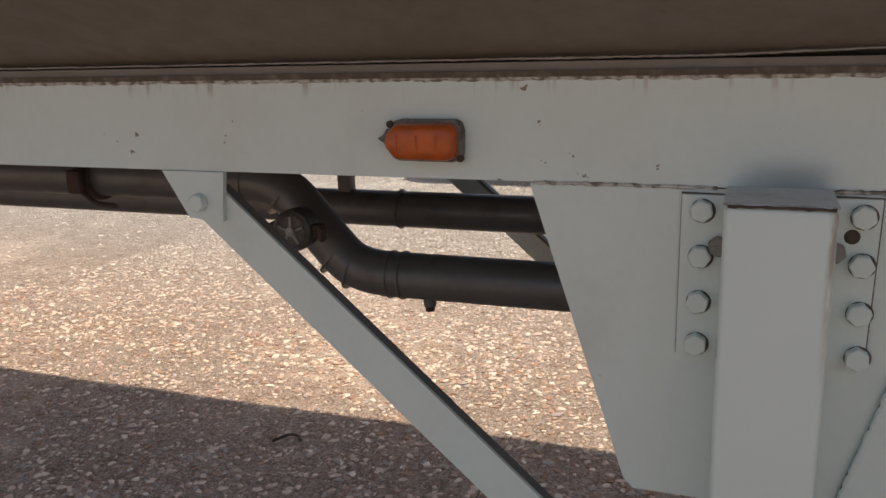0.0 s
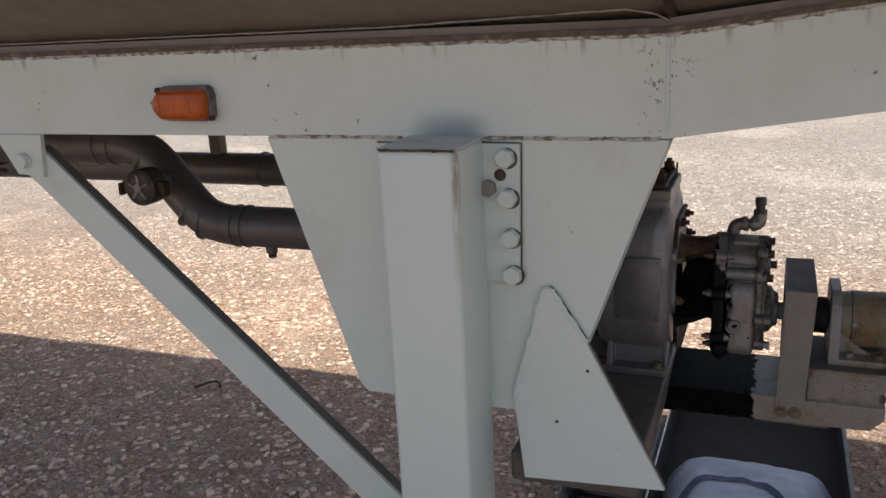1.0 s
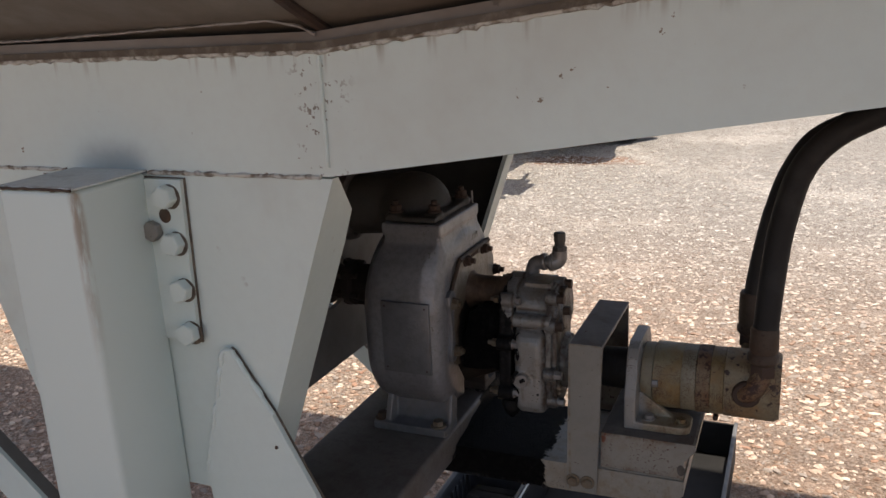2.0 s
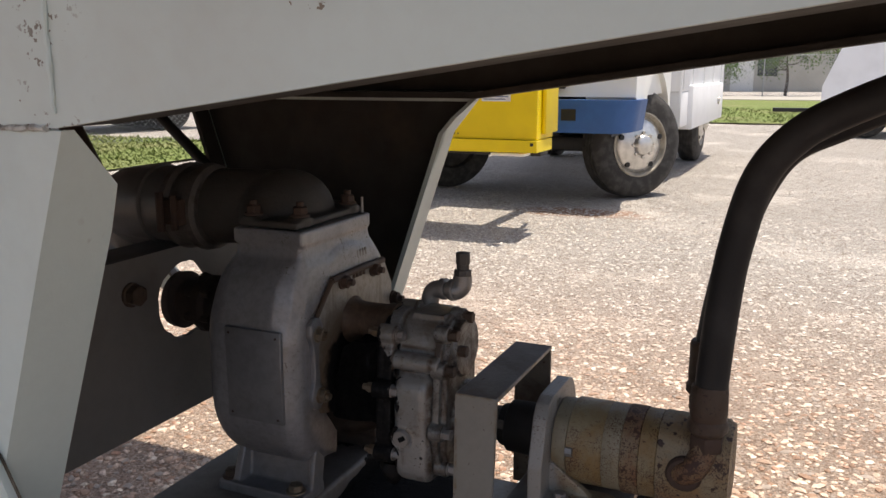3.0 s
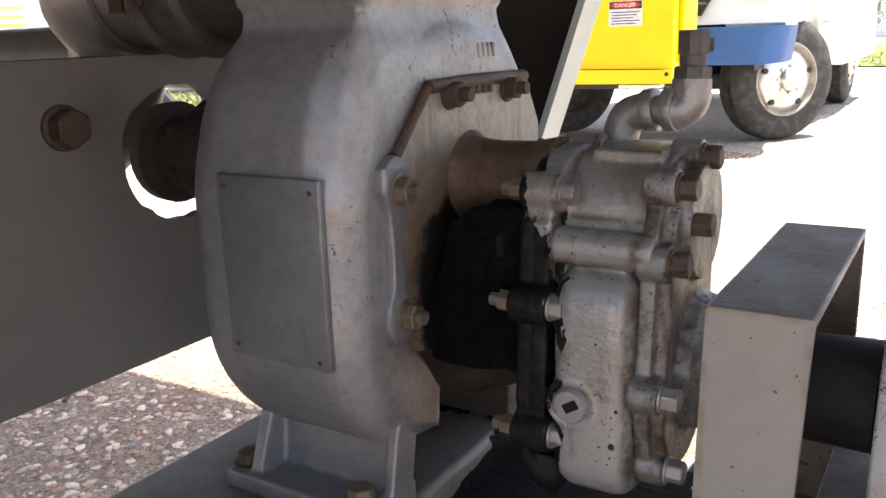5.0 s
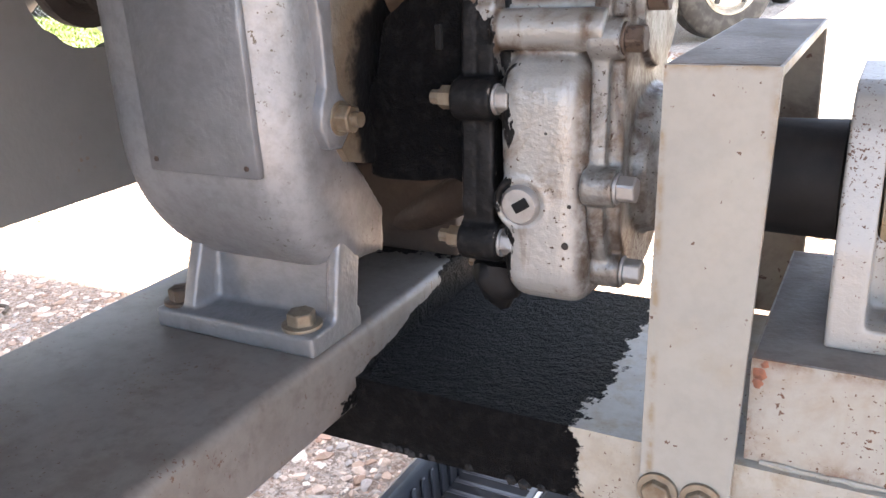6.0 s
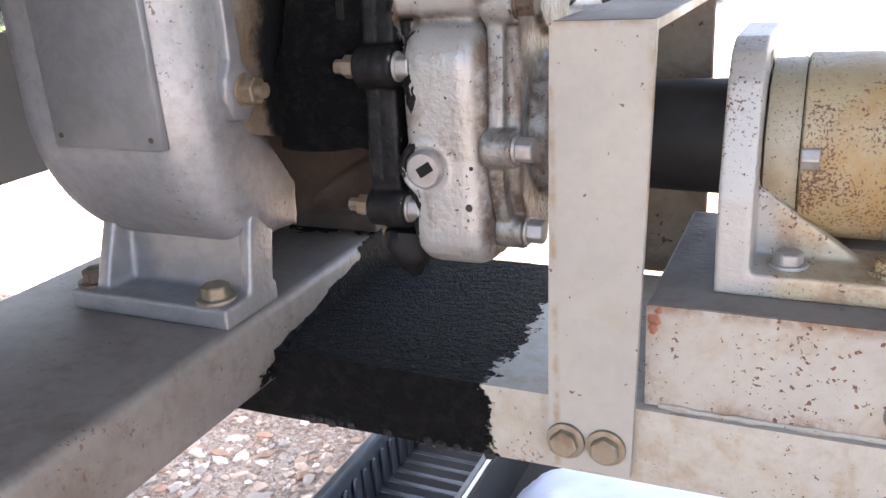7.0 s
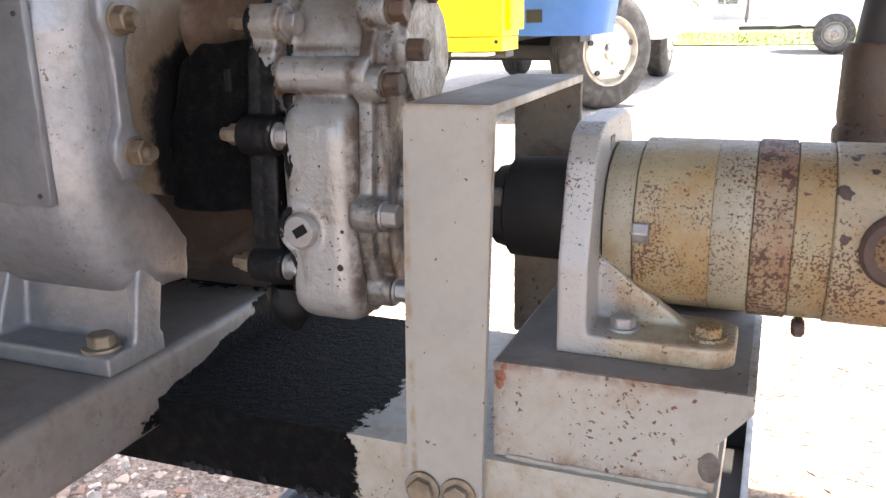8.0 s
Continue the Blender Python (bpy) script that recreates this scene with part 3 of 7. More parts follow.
def turned(bm, origin, axis, profile, seg=32, squareness=0.0):
    """A body of revolution: (distance along axis, radius) pairs. squareness flattens the four sides."""
    k = AX[axis]
    rest = [i for i in range(3) if i != k]
    rings = []
    for s, r in profile:
        ring = []
        for i in range(seg):
            a = 2 * math.pi * i / seg
            c, d = math.cos(a), math.sin(a)
            f = 1.0 + squareness * (1.0 / max(abs(c), abs(d)) - 1.0)
            co = list(origin)
            co[k] += s
            co[rest[0]] += r * c * f
            co[rest[1]] += r * d * f
            ring.append(bm.verts.new(co))
        rings.append(ring)
    for a, b in zip(rings, rings[1:]):
        for i in range(seg):
            j = (i + 1) % seg
            bm.faces.new((a[i], a[j], b[j], b[i]))
    bm.faces.new(rings[0][::-1])
    bm.faces.new(rings[-1])
    return bm


def smooth_path(points, steps=8):
    pts = [Vector(p) for p in points]
    pts = [2 * pts[0] - pts[1]] + pts + [2 * pts[-1] - pts[-2]]
    out = []
    for a, b, c, d in zip(pts, pts[1:], pts[2:], pts[3:]):
        for i in range(steps):
            t = i / steps
            out.append(0.5 * (2 * b + (c - a) * t + (2 * a - 5 * b + 4 * c - d) * t * t + (3 * b - a - 3 * c + d) * t ** 3))
    return out + [pts[-2]]


def sweep(bm, path, r, seg=20):
    """A round bar along a path; r is one radius or a function of 0..1."""
    path = [Vector(p) for p in path]
    up = Vector((0.13, 0.31, 0.94))
    rings = []
    for i, p in enumerate(path):
        d = (path[min(i + 1, len(path) - 1)] - path[max(i - 1, 0)]).normalized()
        side = d.cross(up)
        side.normalize()
        up = side.cross(d)
        rr = r(i / (len(path) - 1)) if callable(r) else r
        rings.append([bm.verts.new(p + rr * (math.cos(2 * math.pi * k / seg) * side + math.sin(2 * math.pi * k / seg) * up)) for k in range(seg)])
    for a, b in zip(rings, rings[1:]):
        for k in range(seg):
            bm.faces.new((a[k], a[(k + 1) % seg], b[(k + 1) % seg], b[k]))
    bm.faces.new(rings[0][::-1])
    bm.faces.new(rings[-1])
    return bm


def casting(name, bm, material, parent, label="", voxel=0.0016, passes=6):
    """Overlapping solids fused into one cast body with soft fillets where they meet."""
    me = bpy.data.meshes.new(name)
    bmesh.ops.recalc_face_normals(bm, faces=bm.faces)
    bm.to_mesh(me)
    bm.free()
    tmp = new("casting_blank", me)
    fuse = tmp.modifiers.new("fuse", "REMESH")
    fuse.mode, fuse.voxel_size = "VOXEL", voxel
    soft = tmp.modifiers.new("soft", "SMOOTH")
    soft.factor, soft.iterations = 0.5, passes
    solid = bpy.data.meshes.new_from_object(tmp.evaluated_get(bpy.context.evaluated_depsgraph_get()))
    bpy.data.objects.remove(tmp)
    solid.name = name
    solid.polygons.foreach_set("use_smooth", [True] * len(solid.polygons))
    solid.materials.clear()
    solid.materials.append(material)
    ob = new(name, solid)
    ob.parent = parent
    ob.matrix_parent_inverse = WORLD_OF.get(parent.name, Matrix.Identity(4)).inverted()
    return tagged(ob, label)


def hex_bolt(parent, at, axis, size, material, name="bolt", washer=0.0, spin=0.0, label="", height=0.6):
    """A hexagon head (size across corners) that stands out along the signed axis, on a washer."""
    d = Vector([(1 if axis[0] == "+" else -1) if "xyz"[i] == axis[1] else 0 for i in range(3)])
    bm = bmesh.new()
    p = Vector(at)
    m = Matrix.Translation(p + d * size * height / 2) @ d.to_track_quat("Z", "Y").to_matrix().to_4x4() @ Matrix.Rotation(spin, 4, "Z")
    vs = bmesh.ops.create_cone(bm, cap_ends=True, segments=6, radius1=size / 2, radius2=size / 2, depth=size * height, matrix=m)["verts"]
    soften(bm, vs, size * 0.05, 1)
    ob = part(name, bm, material, parent, label, 25)
    if washer:
        bm = bmesh.new()
        rod(bm, p - d * 0.0005, p + d * size * 0.13, washer / 2, seg=24, bevel=size * 0.03)
        part("washer", bm, material, ob)
    return ob


def weld_bead(parent, pts, r, seed=1, name="weld_bead", material=None):
    rng = random.Random(seed)
    path = []
    for a, b in zip(pts, pts[1:]):
        a, b = Vector(a), Vector(b)
        k = max(3, int((b - a).length / 0.006))
        path += [a.lerp(b, i / k) + Vector([rng.uniform(-1, 1) * r * 0.3 for _ in range(3)]) for i in range(k)]
    path.append(Vector(pts[-1]))
    radii = [r * rng.uniform(0.65, 1.25) for _ in path]
    bm = bmesh.new()
    sweep(bm, path, lambda f: radii[round(f * (len(path) - 1))], 7)
    return part(name, bm, material or M["weld"], parent)

# ---- ground ----
def ground_height(x, y):
    s = min(1.0, max(0.0, (y - 2.2) / 2.4))
    near = 0.10 * (1 - s * s * (3 - 2 * s))
    fade = min(1.0, max(0.0, (40 - math.hypot(x, y)) / 20))
    return near + fade * 0.008 * noise.noise((x * 0.6, y * 0.6, 0)) + fade * 0.004 * noise.noise((x * 3, y * 3, 4))


def stepped(lo, hi, fine_lo, fine_hi, step, grow=1.25):
    vals, v, s = [], fine_lo, step
    while v < fine_hi:
        vals.append(v)
        v += step
    up, s = [], step
    while v < hi:
        up.append(v)
        s *= grow
        v += s
    up.append(hi)
    down, v, s = [], fine_lo - step, step
    while v > lo:
        down.append(v)
        s *= grow
        v -= s
    down.append(lo)
    return down[::-1] + vals + up


def build_ground():
    xs = stepped(-600, 600, -4, 4, 0.08)
    ys = stepped(-600, 900, -1, 9, 0.08)
    bm = bmesh.new()
    grid = [[bm.verts.new((x, y, ground_height(x, y))) for y in ys] for x in xs]
    for a, b in zip(grid, grid[1:]):
        for j in range(len(ys) - 1):
            bm.faces.new((a[j], b[j], b[j + 1], a[j + 1]))
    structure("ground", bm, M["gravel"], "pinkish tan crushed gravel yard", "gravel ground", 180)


build_ground()


def scatter_stones(name, count, xr, yr, smin, smax, seed, label):
    """Loose chippings: jittered low spheres, all in one sheet of stones."""
    bm = bmesh.new()
    bmesh.ops.create_icosphere(bm, subdivisions=1, radius=1)
    base = np.array([v.co[:] for v in bm.verts])
    tri = np.array([[v.index for v in f.verts] for f in bm.faces])
    bm.free()
    rng = np.random.default_rng(seed)
    verts, faces = [], []
    for i in range(count):
        x, y = rng.uniform(*xr), yr[0] + (yr[1] - yr[0]) * rng.uniform() ** 1.8
        s = smin + (smax - smin) * rng.uniform() ** 2.8
        shape = base * (1 + rng.uniform(-0.42, 0.42, base.shape))
        a = rng.uniform(0, 6.28)
        turn = np.array([[math.cos(a), -math.sin(a), 0], [math.sin(a), math.cos(a), 0], [0, 0, 1]])
        shape = (shape * (s * rng.uniform(0.8, 1.7), s, s * rng.uniform(0.3, 0.75))) @ turn.T
        shape += (x, y, ground_height(x, y) + s * 0.08)
        faces.append(tri + len(verts) * len(base))
        verts.append(shape)
    me = bpy.data.meshes.new(name)
    me.from_pydata(np.concatenate(verts).tolist(), [], np.concatenate(faces).tolist())
    me.materials.append(M["stones"])
    tagged(new(name, me), label, "gravel", "", "stuff")


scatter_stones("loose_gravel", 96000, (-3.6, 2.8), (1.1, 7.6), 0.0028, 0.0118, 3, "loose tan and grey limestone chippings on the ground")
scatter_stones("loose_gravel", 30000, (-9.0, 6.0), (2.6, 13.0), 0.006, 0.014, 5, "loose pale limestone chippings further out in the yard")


def build_stick():
    bm = bmesh.new()
    z = ground_height(-1.2, 2.03) + 0.008
    sweep(bm, smooth_path([(-1.25, 2.00, z), (-1.21, 2.03, z + 0.012), (-1.19, 2.05, z + 0.004), (-1.16, 2.02, z + 0.006)], 4), 0.005, 6)
    ob = finish("twig", bm, M["bark"])
    tagged(ob, "short dark bent twig lying on the gravel", "twig")


build_stick()

# ---- the trailer: tank, lip, frame beams, cross plate ----
CY = 1.37
KINK = 0.40
SLOPE = 0.107


def rise(x):
    return max(0.0, x - KINK) * SLOPE


def under_rise(x):
    """The beam's lower edge climbs faster at first, so that the beam tapers."""
    return max(0.0, min(x, 1.2) - KINK) * 0.138 + max(0.0, x - 1.2) * SLOPE


trailer = thing("tank_trailer", (0, CY, 0.1), "white tank trailer with a stained metal tank underside", "trailer")


def tank_shell():
    bm = bmesh.new()
    rings = []
    for x in (-7.0, -6.9, -3.0, -1.0, 0.0, KINK, 0.8, 1.6, 2.6, 3.6, 3.7):
        r = 1.17 if -6.95 < x < 3.65 else 1.0
        z = 2.365 + rise(x) * 0.95
        rings.append([bm.verts.new((x, CY + r * math.sin(a), z - r * math.cos(a))) for a in (2 * math.pi * i / 96 for i in range(96))])
    for a, b in zip(rings, rings[1:]):
        for i in range(96):
            bm.faces.new((a[i], a[(i + 1) % 96], b[(i + 1) % 96], b[i]))
    bm.faces.new(rings[0][::-1])
    bm.faces.new(rings[-1])
    part("tank_shell", bm, M["tank"], trailer, "brown-stained dull metal tank underside")
    bm = bmesh.new()
    ring = []
    for i in range(40):
        a = -0.5 + 1.0 * i / 39
        ring.append((KINK + 0.002, CY + 1.172 * math.sin(a), 2.365 - 1.172 * math.cos(a)))
    sweep(bm, ring, 0.006, 8)
    part("tank_seam", bm, M["rust"], trailer)


tank_shell()


def frame_beam(y_out, inward, name):
    """A pressed channel: web, bottom and top flange, straight to the kink and rising beyond it."""
    t, fl = 0.008, 0.06
    lo, hi = sorted((y_out, y_out + inward * t))
    top = 1.242
    bm = bmesh.new()
    prism(bm, [(-6.8, 1.12), (KINK, 1.12), (KINK, top), (-6.8, top)], "y", lo, hi)
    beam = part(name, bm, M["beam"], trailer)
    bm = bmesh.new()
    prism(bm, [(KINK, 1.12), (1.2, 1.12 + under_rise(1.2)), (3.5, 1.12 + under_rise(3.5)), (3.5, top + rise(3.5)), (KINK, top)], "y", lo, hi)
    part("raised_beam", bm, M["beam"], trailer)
    f0, f1 = sorted((y_out + inward * t, y_out + inward * fl))
    bm = bmesh.new()
    prism(bm, [(-6.8, 1.12), (KINK, 1.12), (1.2, 1.12 + under_rise(1.2)), (3.5, 1.12 + under_rise(3.5)), (3.5, 1.128 + under_rise(3.5)), (1.2, 1.128 + under_rise(1.2)), (KINK, 1.128), (-6.8, 1.128)], "y", f0, f1)
    prism(bm, [(-6.8, top - 0.008), (KINK, top - 0.008), (3.5, top - 0.008 + rise(3.5)), (3.5, top + rise(3.5)), (KINK, top), (-6.8, top)], "y", f0, f1)
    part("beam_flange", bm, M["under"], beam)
    # far beam only: dark strip added over the pale web edge as shade
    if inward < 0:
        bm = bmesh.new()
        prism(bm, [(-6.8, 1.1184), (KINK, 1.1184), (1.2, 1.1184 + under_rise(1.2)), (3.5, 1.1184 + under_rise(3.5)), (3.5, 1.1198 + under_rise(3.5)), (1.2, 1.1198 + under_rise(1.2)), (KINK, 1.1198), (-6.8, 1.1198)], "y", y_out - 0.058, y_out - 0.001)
        part("shade_strip", bm, M["under"], beam, "dark strip put in for shade under the far beam")
    # thin dark sheet added on the web's inner face to cut bounced light
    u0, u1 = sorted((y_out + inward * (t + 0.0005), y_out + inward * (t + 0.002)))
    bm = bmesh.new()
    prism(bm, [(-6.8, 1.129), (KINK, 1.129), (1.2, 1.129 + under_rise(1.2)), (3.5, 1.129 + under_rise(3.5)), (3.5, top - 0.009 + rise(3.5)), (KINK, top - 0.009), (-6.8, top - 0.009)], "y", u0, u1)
    part("dark_liner", bm, M["under"], beam, "dirty dark liner, added to deepen the shade inside")
    # lip between beam and tank
    l0, l1 = sorted((y_out - inward * 0.006, y_out + inward * 0.05))
    bm = bmesh.new()
    prism(bm, [(-6.8, top + 0.002), (KINK, top + 0.002), (3.5, top + 0.002 + rise(3.5)), (3.5, top + 0.009 + rise(3.5)), (KINK, top + 0.009), (-6.8, top + 0.009)], "y", l0, l1, 0.002, 1)
    part("tank_lip", bm, M["sealant"], beam, "stained rusty steel lip")
    bm = bmesh.new()
    l0, l1 = sorted((y_out - inward * 0.001, y_out + inward * 0.05))
    prism(bm, [(-6.8, top + 0.009), (KINK, top + 0.009), (3.5, top + 0.009 + rise(3.5)), (3.5, top + 0.019 + rise(3.5)), (KINK, top + 0.019), (-6.8, top + 0.019)], "y", l0, l1, 0.002, 1)
    part("tank_lip", bm, M["tank"], beam)
    yw = y_out - inward * 0.001
    weld_bead(beam, [(-2.6, yw, top + 0.001), (KINK, yw, top + 0.001), (1.6, yw, top + 0.001 + rise(1.6))], 0.0035, 5, material=M["weld"])
    weld_bead(beam, [(KINK, yw, 1.13), (KINK, yw, top - 0.004)], 0.0022, 6, material=M["white"])
    if inward > 0:
        weld_bead(beam, [(-2.2, y_out - 0.006, top + 0.022), (0.05, y_out - 0.006, top + 0.023), (0.27, y_out - 0.008, top + 0.029), (0.35, y_out - 0.009, top + 0.031), (0.385, y_out - 0.006, top + 0.024), (KINK, y_out - 0.003, top + 0.016)], 0.0016, 31, "bright_bead", M["galv"])
    return beam


near_beam = frame_beam(0.96, 1, "frame_beam")
far_beam = frame_beam(1.78, -1, "frame_beam")


def belly_plate():
    bm = bmesh.new()
    box(bm, (-6.5, 0.968, 1.233), (KINK - 0.01, 1.772, 1.237))
    part("belly_plate", bm, M["belly"], trailer, "dark brown-stained plate under the tank")
    bm = bmesh.new()
    prism(bm, [(KINK - 0.008, 1.236), (3.3, 1.236 + rise(3.3)), (3.3, 1.240 + rise(3.3)), (KINK - 0.008, 1.240)], "y", 0.969, 1.771)
    part("belly_plate", bm, M["blackpaint"], trailer)
    # a dished sump under the belly
    bm = bmesh.new()
    turned(bm, (0.32, 1.36, 1.232), "z", [(0, 0.19), (-0.012, 0.185), (-0.03, 0.15), (-0.036, 0.05)], 36)
    part("belly_sump", bm, M["belly"], trailer)


belly_plate()


def belly_lines():
    c = thing("conduit_pipe", (-0.5, 1.70, 1.21), "grimy grey conduit pipe clipped along the far beam", "conduit")
    bm = bmesh.new()
    rod(bm, (-3.5, 1.700, 1.205), (0.20, 1.700, 1.205), 0.012, seg=14)
    part("conduit_run", bm, M["elbow"], c)
    for x in (-1.4, -0.55, 0.12):
        bm = bmesh.new()
        box(bm, (x - 0.011, 1.684, 1.190), (x + 0.011, 1.716, 1.2345), 0.003, 1)
        part("clip", bm, M["elbow"], c)
    bm = bmesh.new()
    sweep(bm, smooth_path([(-1.2, 1.66, 1.226), (-0.6, 1.655, 1.218), (-0.2, 1.662, 1.224), (0.10, 1.650, 1.216), (0.5, 1.66, 1.226), (0.9, 1.655, 1.265)], 6), 0.006, 10)
    tagged(finish("loose_cable", bm, M["hose"]), "thin black cable sagging under the tank belly", "cable")


belly_lines()


def cross_plate():
    """The upright plate across the frame, with a round hole for the inlet."""
    hy, hz, hr = 1.351, 0.871, 0.050
    y0, y1, z0, z1 = 0.975, 1.765, 0.722, 0.942
    n = 40
    bm = bmesh.new()
    rng = random.Random(4)
    inner, outer = [], []
    for i in range(n):
        a = 2 * math.pi * (i + 0.5) / n
        c, s = math.cos(a), math.sin(a)
        r = hr * (1 + rng.uniform(-0.03, 0.03))
        inner.append((hy + r * c, hz + r * s))
        k = min(((y1 - hy) if c > 0 else (hy - y0)) / max(abs(c), 1e-6), ((z1 - hz) if s > 0 else (hz - z0)) / max(abs(s), 1e-6))
        outer.append((hy + k * c, hz + k * s))
    # put the four corners on the nearest outer point
    for cy, cz in ((y0, z0), (y0, z1), (y1, z0), (y1, z1)):
        j = min(range(n), key=lambda i: (math.atan2(outer[i][1] - hz, outer[i][0] - hy) - math.atan2(cz - hz, cy - hy)) ** 2)
        outer[j] = (cy, cz)
    for ring_in, ring_out in ((inner, outer),):
        layers = []
        for x in (0.142, 0.15):
            layers.append(([bm.verts.new((x, *p)) for p in ring_in], [bm.verts.new((x, *p)) for p in ring_out]))
        (i0, o0), (i1, o1) = layers
        for a in range(n):
            b = (a + 1) % n
            bm.faces.new((i0[a], o0[a], o0[b], i0[b]))
            bm.faces.new((i1[a], i1[b], o1[b], o1[a]))
            bm.faces.new((i0[a], i0[b], i1[b], i1[a]))
            bm.faces.new((o0[a], o1[a], o1[b], o0[b]))
    ob = part("cross_plate", bm, M["darksteel"], trailer, "grey cross plate with a rough round hole")
    bm = bmesh.new()
    box(bm, (0.085, y0, z0 + 0.0), (0.1415, y1, z0 + 0.008), 0.002)
    box(bm, (0.085, y0, z1 - 0.008), (0.1415, y1, z1), 0.002)
    part("plate_flange", bm, M["darksteel"], ob)
    for y, z in ((1.258, 0.899), (1.08, 0.899), (1.60, 0.899)):
        hex_bolt(ob, (0.150, y, z), "+x", 0.026, M["browncast"], washer=0.03)


cross_plate()


# ---- gusset plates, bolt plates, cover plates ----
def gusset(y, inward, detail):
    g = thing("gusset_plate", (0.1, y, 1.12), "white tapered steel gusset plate welded under the frame beam", "bracket", "gusset plates")
    lo, hi = sorted((y + inward * 0.001, y + inward * 0.009))
    depth = 0.068 if detail else 0.045
    right = [(0.403, 1.118), (0.372, 1.035), (0.262, 0.732)] if detail else [(0.386, 1.118), (0.341, 1.063), (0.226, 0.732)]
    left = [(-0.033, 0.732), (-0.045, 0.745), (-0.166, 1.118)]
    bm = bmesh.new()
    prism(bm, right + left, "y", lo, hi, 0.0015, 1)
    part("plate", bm, M["white"], g)
    # folded edges, and a dark sheet added on the inner face against bounced light
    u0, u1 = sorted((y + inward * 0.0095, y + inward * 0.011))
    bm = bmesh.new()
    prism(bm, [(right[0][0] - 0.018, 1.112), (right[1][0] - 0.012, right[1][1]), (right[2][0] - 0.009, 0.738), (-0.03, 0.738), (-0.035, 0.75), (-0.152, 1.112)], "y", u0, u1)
    part("dark_liner", bm, M["under"], g, "dirty dark liner, added to deepen the shade inside")
    f0, f1 = sorted((y + inward * 0.009, y + inward * depth))
    edge = [right[0]] + [(right[0][0] + (right[1][0] - right[0][0]) * k, right[0][1] + (right[1][1] - right[0][1]) * k) for k in (0.55, 1.0)] + [right[2]]
    reach = (0.012, depth - 0.004, depth, depth)
    bm = bmesh.new()
    loops = []
    for off in (0.0, -0.008):
        loops.append([bm.verts.new((px + off, y + inward * 0.009, pz)) for px, pz in edge] + [bm.verts.new((px + off, y + inward * d, pz)) for (px, pz), d in list(zip(edge, reach))[::-1]])
    bm.faces.new(loops[0])
    bm.faces.new(loops[1][::-1])
    for k in range(8):
        bm.faces.new((loops[0][k], loops[1][k], loops[1][(k + 1) % 8], loops[0][(k + 1) % 8]))
    part("folded_edge", bm, M["white"], g)
    edge = [(-0.166, 1.118), (-0.045, 0.745)]
    bm = bmesh.new()
    prism(bm, edge + [(px + 0.008, pz) for px, pz in edge[::-1]], "y", f0, f1, 0.001, 1)
    # far fold gets the near-black dirt-and-shade colour, near fold stays white
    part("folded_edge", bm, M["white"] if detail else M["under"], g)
    ys = y - inward * 0.0005
    weld_bead(g, [(-0.16, ys, 1.1195), (0.05, ys, 1.1195)], 0.0025, 8)
    weld_bead(g, [(0.17, ys, 1.1195), (0.39, ys, 1.1195)], 0.0025, 9)
    if not detail:
        return
    sgn = "-y"
    for x0, x1, z0, z1, cols in ((0.165, 0.217, 0.926, 1.113, 0.199), (0.013, 0.062, 0.922, 1.112, 0.035)):
        bm = bmesh.new()
        prism(bm, [(x0, z0), (x1 - 0.004, z0 - 0.001), (x1, z1), (x0, z1)], "y", y - 0.0065, y + 0.0005, 0.0015, 1)
        bp = part("bolt_plate", bm, M["white"], g)
        bm = bmesh.new()
        prism(bm, [(x0 - 0.001, z0 - 0.002), (x1 - 0.002, z0 - 0.003), (x1 + 0.002, z1 + 0.001), (x0 - 0.001, z1 + 0.002)], "y", y - 0.0012, y + 0.0004)
        part("rust_line", bm, M["sealant"], bp)
        for i, z in enumerate((1.095, 1.042, 0.988, 0.937)):
            bm = bmesh.new()
            bx = cols + (0.002 * i if cols > 0.1 else 0)
            turned(bm, (bx + 0.0012, y - 0.0064, z - 0.0012), "y", [(0.0, 0.0142), (-0.0007, 0.0138)], 20)
            part("rust_ring", bm, M["sealant"], bp)
            hex_bolt(bp, (cols + (0.002 * i if cols > 0.1 else 0), y - 0.0066, z), sgn, 0.0265, M["white"], spin=0.3 * i + 0.2, height=0.5)
        hex_bolt(bp, (0.174 if cols > 0.1 else 0.055, y - 0.0066, 1.055), sgn, 0.024, M["cream"], spin=0.2, height=0.42)
    bm = bmesh.new()
    turned(bm, (0.190, y - 0.0064, 1.072), "y", [(0.0, 0.0085), (-0.0015, 0.0065), (-0.002, 0.003)], 11)
    part("rust_blister", bm, M["browncast"], g, "brown rust blister between two bolts")
    # cover plate over the lower corner, on a ragged bead
    cover = [(0.252, 0.921), (0.246, 0.915), (0.201, 0.758), (0.214, 0.632), (0.409, 0.645), (0.303, 0.848), (0.257, 0.918)]
    bm = bmesh.new()
    prism(bm, cover, "y", y - 0.008, y - 0.0005, 0.0012, 1)
    cp = part("cover_plate", bm, M["white"], g)
    bm = bmesh.new()
    prism(bm, [(px + (0.0022 if px > 0.25 else -0.0022), pz + 0.001) for px, pz in cover], "y", y - 0.0012, y + 0.0002)
    part("rust_line", bm, M["sealant"], cp)
    weld_bead(cp, [(0.201, y - 0.006, 0.758), (0.222, y - 0.006, 0.835), (0.246, y - 0.006, 0.917), (0.257, y - 0.006, 0.919)], 0.0036, 11, material=M["white"])
    weld_bead(cp, [(0.257, y - 0.006, 0.919), (0.280, y - 0.006, 0.882), (0.304, y - 0.006, 0.848)], 0.0036, 12, material=M["white"])
